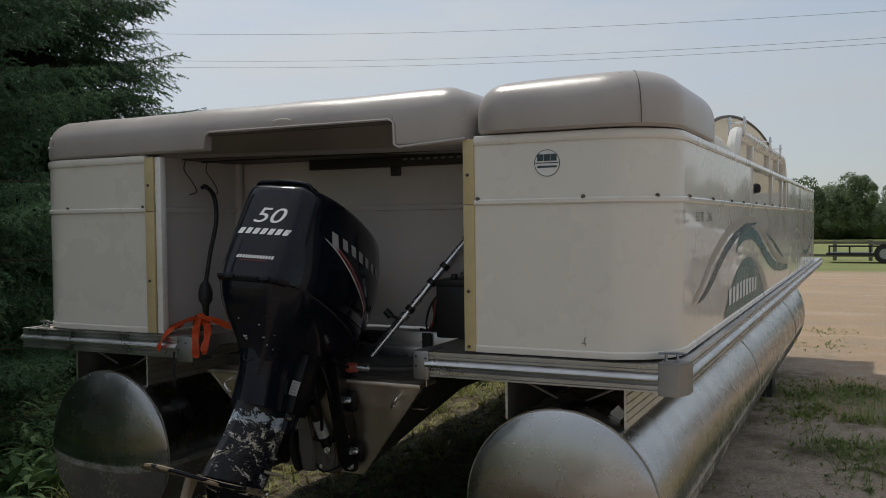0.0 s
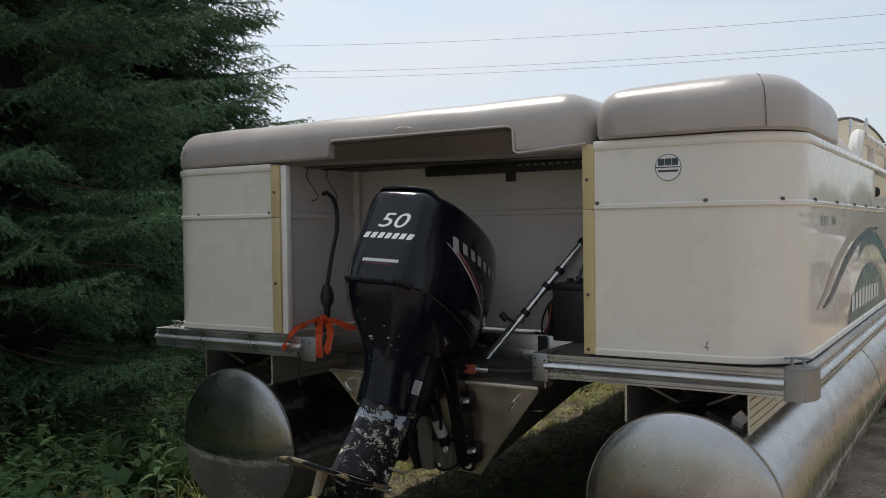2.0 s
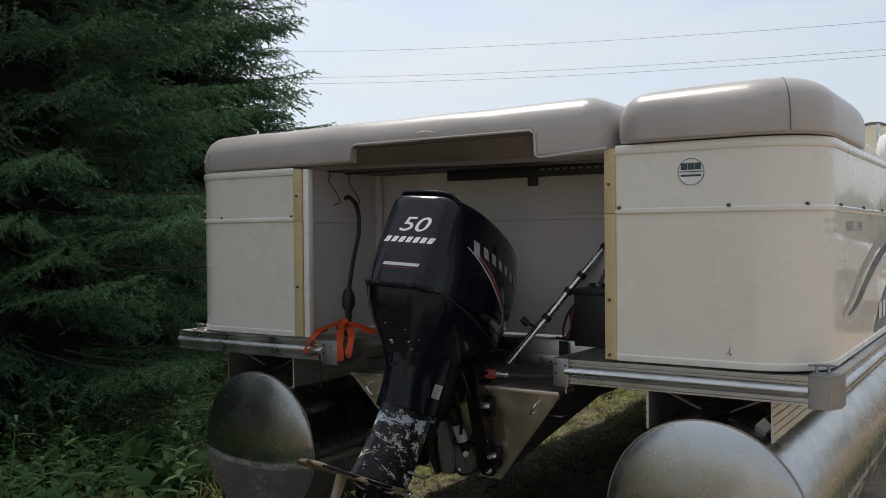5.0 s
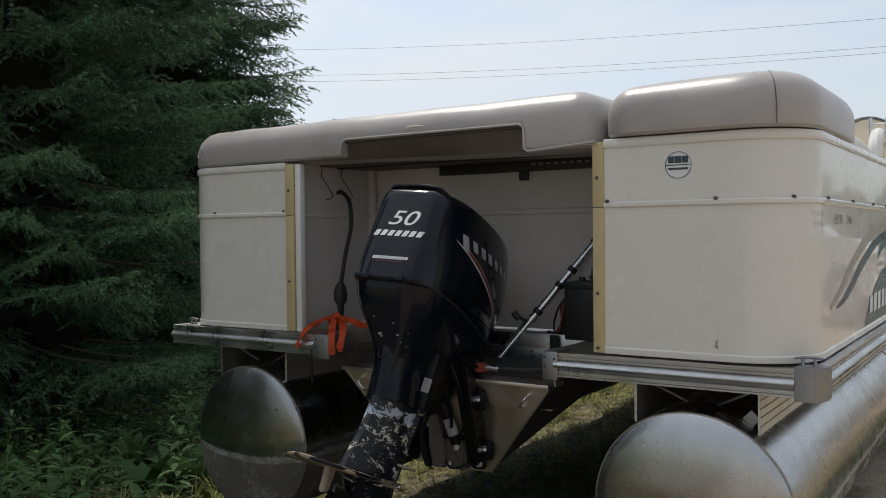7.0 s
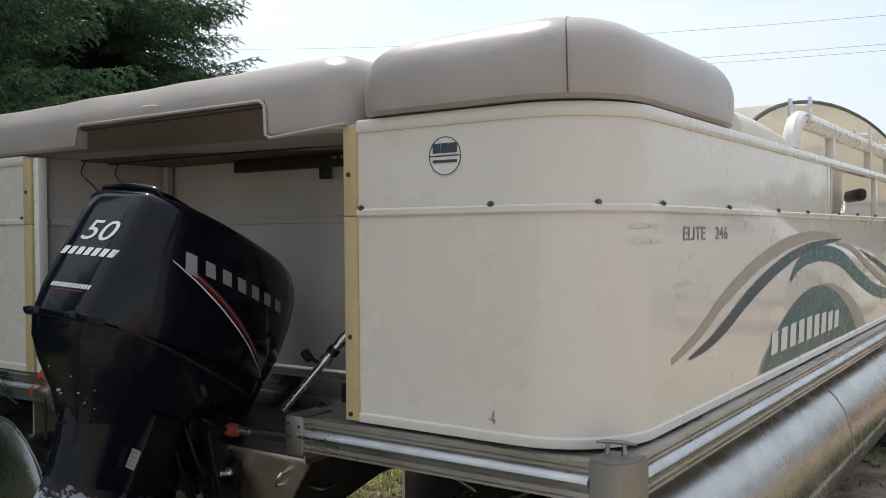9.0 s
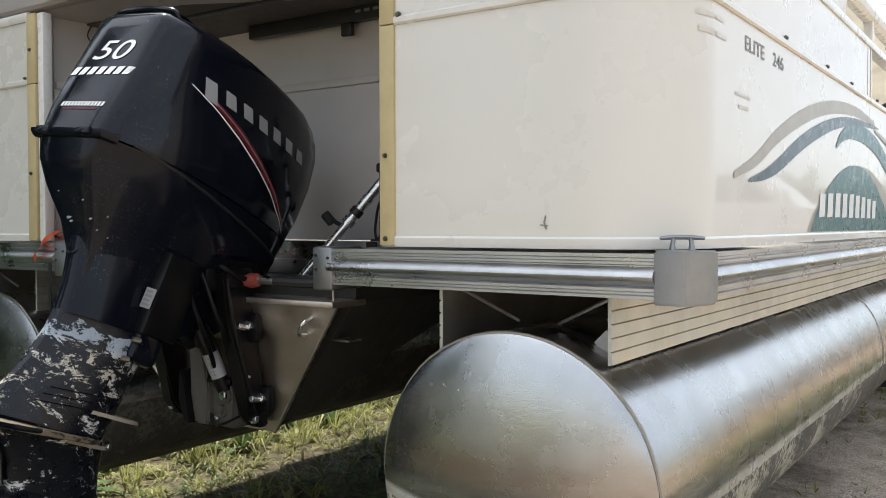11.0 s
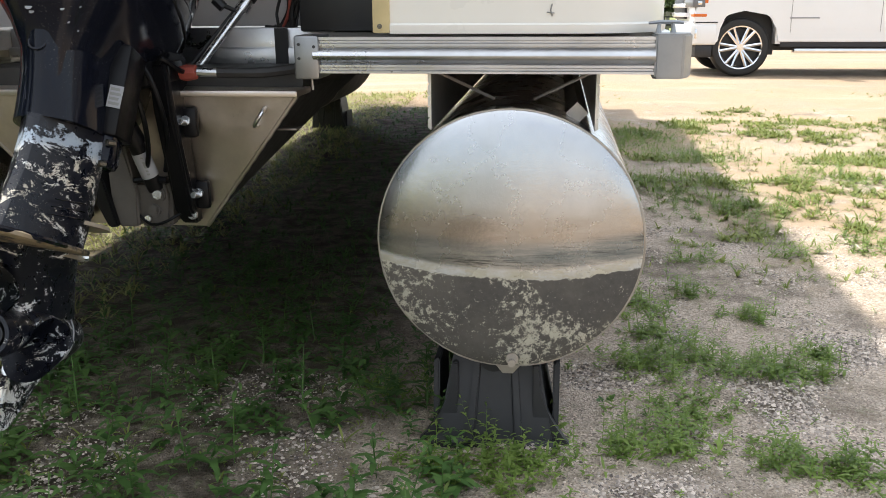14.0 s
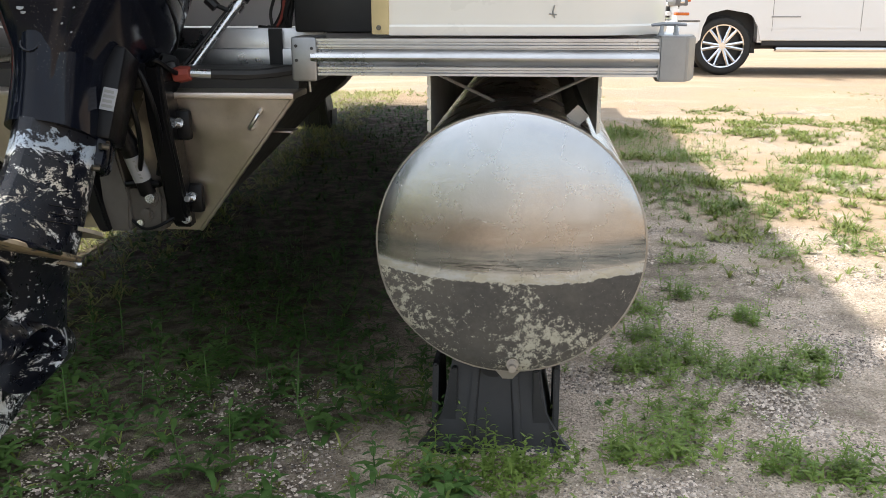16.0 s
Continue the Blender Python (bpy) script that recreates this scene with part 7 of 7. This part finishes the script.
for x0, x1, x2, x3 in ((1.95, 2.50, 2.64, 2.64), (2.72, 2.72, 3.70, 3.88)):
    b = bmesh.new()
    def win(x, z):
        return (TX + x, TY + 0.04 + 0.16 * (z - 1.39) / 0.49 - 0.006, z)
    b.faces.new([b.verts.new(win(*p)) for p in ((x0, 1.44), (x3, 1.44), (x2, 1.84), (x1, 1.84))])
    bmesh.ops.solidify(b, geom=b.faces[:], thickness=-0.008)
    part("side_window", b, GLASS, truck)
for x in (1.62, 2.82, 3.85):
    part("door_gap", B(TX + x - 0.003, TX + x + 0.003, TY - 0.004, TY + 0.004, 0.62, 1.36), GREY, truck)
for x in (2.62, 3.66):
    part("door_handle", B(TX + x - 0.11, TX + x + 0.08, TY - 0.028, TY + 0.003, 1.11, 1.14, bevel=0.01), PAINT, truck)
part("body_crease", B(TX + 1.55, TX + 3.74, TY - 0.006, TY + 0.004, 0.665, 0.675), PAINT, truck)
part("name_badge", B(TX + 1.60, TX + 2.0, TY - 0.005, TY + 0.003, 0.805, 0.825), SILVER, truck, "plain bar in place of a chrome name badge")
part("running_board", B(TX + 1.68, TX + 4.00, TY - 0.06, TY + 0.10, 0.335, 0.40, bevel=0.015), CHROME, truck)
part("sill", B(TX + 1.5, TX + 4.1, TY + 0.03, TY + 1.97, 0.42, 0.54), SILL, truck)
part("underbody", B(TX + 0.35, TX + 5.7, TY + 0.35, TY + 1.65, 0.36, 0.60), SILL, truck)
part("bumper", nose(B(TX - 0.05, TX + 0.47, TY - 0.012, TY + 2.012, 0.44, 0.745, bevel=0.045, segments=3)), PAINT, truck)
part("bumper_gap", nose(B(TX + 0.02, TX + 0.47, TY - 0.004, TY + 2.004, 0.748, 0.766)), SILL, truck)
part("bumper_chrome", nose(B(TX - 0.062, TX + 0.06, TY + 0.10, TY + 1.90, 0.42, 0.50, bevel=0.02)), CHROME, truck)
part("air_dam", nose(B(TX + 0.06, TX + 0.40, TY + 0.02, TY + 1.98, 0.27, 0.44, bevel=0.02)), SILL, truck)
part("grille", nose(B(TX - 0.02, TX + 0.10, TY + 0.40, TY + 1.60, 0.80, 1.08, bevel=0.02)), SILL, truck)
for z in (0.86, 0.99):
    part("grille_bar", nose(B(TX - 0.05, TX + 0.05, TY + 0.30, TY + 1.70, z - 0.03, z + 0.03, bevel=0.012)), PAINT, truck)
part("headlight", nose(B(TX - 0.04, TX + 0.20, TY - 0.008, TY + 0.40, 0.965, 1.088, bevel=0.015)), LAMP, truck)
part("headlight_eye", nose(B(TX + 0.03, TX + 0.14, TY - 0.012, TY + 0.05, 0.99, 1.06, bevel=0.02)), CHROME, truck)
part("turn_lamp", nose(B(TX + 0.185, TX + 0.255, TY - 0.010, TY + 0.10, 1.02, 1.09, bevel=0.012)), AMBER, truck)
part("turn_lamp", nose(B(TX - 0.02, TX + 0.24, TY - 0.010, TY + 0.10, 0.835, 0.875, bevel=0.010)), AMBER, truck)
part("fog_lamp", nose(B(TX + 0.01, TX + 0.055, TY - 0.018, TY + 0.05, 0.53, 0.67, bevel=0.010)), CHROME, truck)
part("hood_crease", B(TX + 0.50, TX + 1.6, TY - 0.005, TY + 0.004, 1.150, 1.160), PAINT, truck)
part("wing_mirror", B(TX + 1.55, TX + 1.75, TY - 0.26, TY - 0.02, 1.38, 1.58, bevel=0.04), PAINT, truck)
for h in HUBS:
    part("wheel_well", B(h - 0.50, h + 0.50, TY + 0.25, TY + 0.31, 0.30, 0.95), SILL, truck)
    for y in (TY + 0.02, TY + 1.72):
        b = bmesh.new()
        ring = [(0.29, 0.0), (0.315, -0.01), (0.38, 0.0), (0.405, 0.03), (0.41, 0.08), (0.41, 0.18), (0.405, 0.23), (0.36, 0.26), (0.27, 0.26)]
        loft(b, [[(h + r_ * math.cos(2 * math.pi * k / 40), y + o, 0.41 + r_ * math.sin(2 * math.pi * k / 40)) for k in range(40)] for r_, o in ring], caps=False)
        tyre = part("wheel", b, RUBBER, truck, "low-profile tyre on a chrome rim")
        b = bmesh.new()
        loft(b, [[(h + r_ * math.cos(2 * math.pi * k / 40), y + o, 0.41 + r_ * math.sin(2 * math.pi * k / 40)) for k in range(40)] for r_, o in ((0.308, 0.004), (0.302, -0.006), (0.284, 0.002), (0.266, 0.10))], caps=False)
        part("rim", b, CHROME, tyre)
        part("brake_shadow", disc(bmesh.new(), (h, y + 0.105, 0.41), (0, 1, 0), 0.262, 0.01, 30), SILL, tyre)
        for k in range(6):
            for da in (-0.13, 0.13):
                a = math.pi / 3 * k + da
                b = bmesh.new()
                tube(b, [(h + 0.05 * math.cos(a), y + 0.03, 0.41 + 0.05 * math.sin(a)), (h + 0.285 * math.cos(a + da * 0.35), y + 0.012, 0.41 + 0.285 * math.sin(a + da * 0.35))], [0.027, 0.022], 6)
                part("spoke", b, CHROME, tyre)
        part("hub_cap", disc(bmesh.new(), (h, y + 0.02, 0.41), (0, 1, 0), 0.06, 0.03, 16, 0.01), CHROME, tyre)

truck.location.z += 0.10
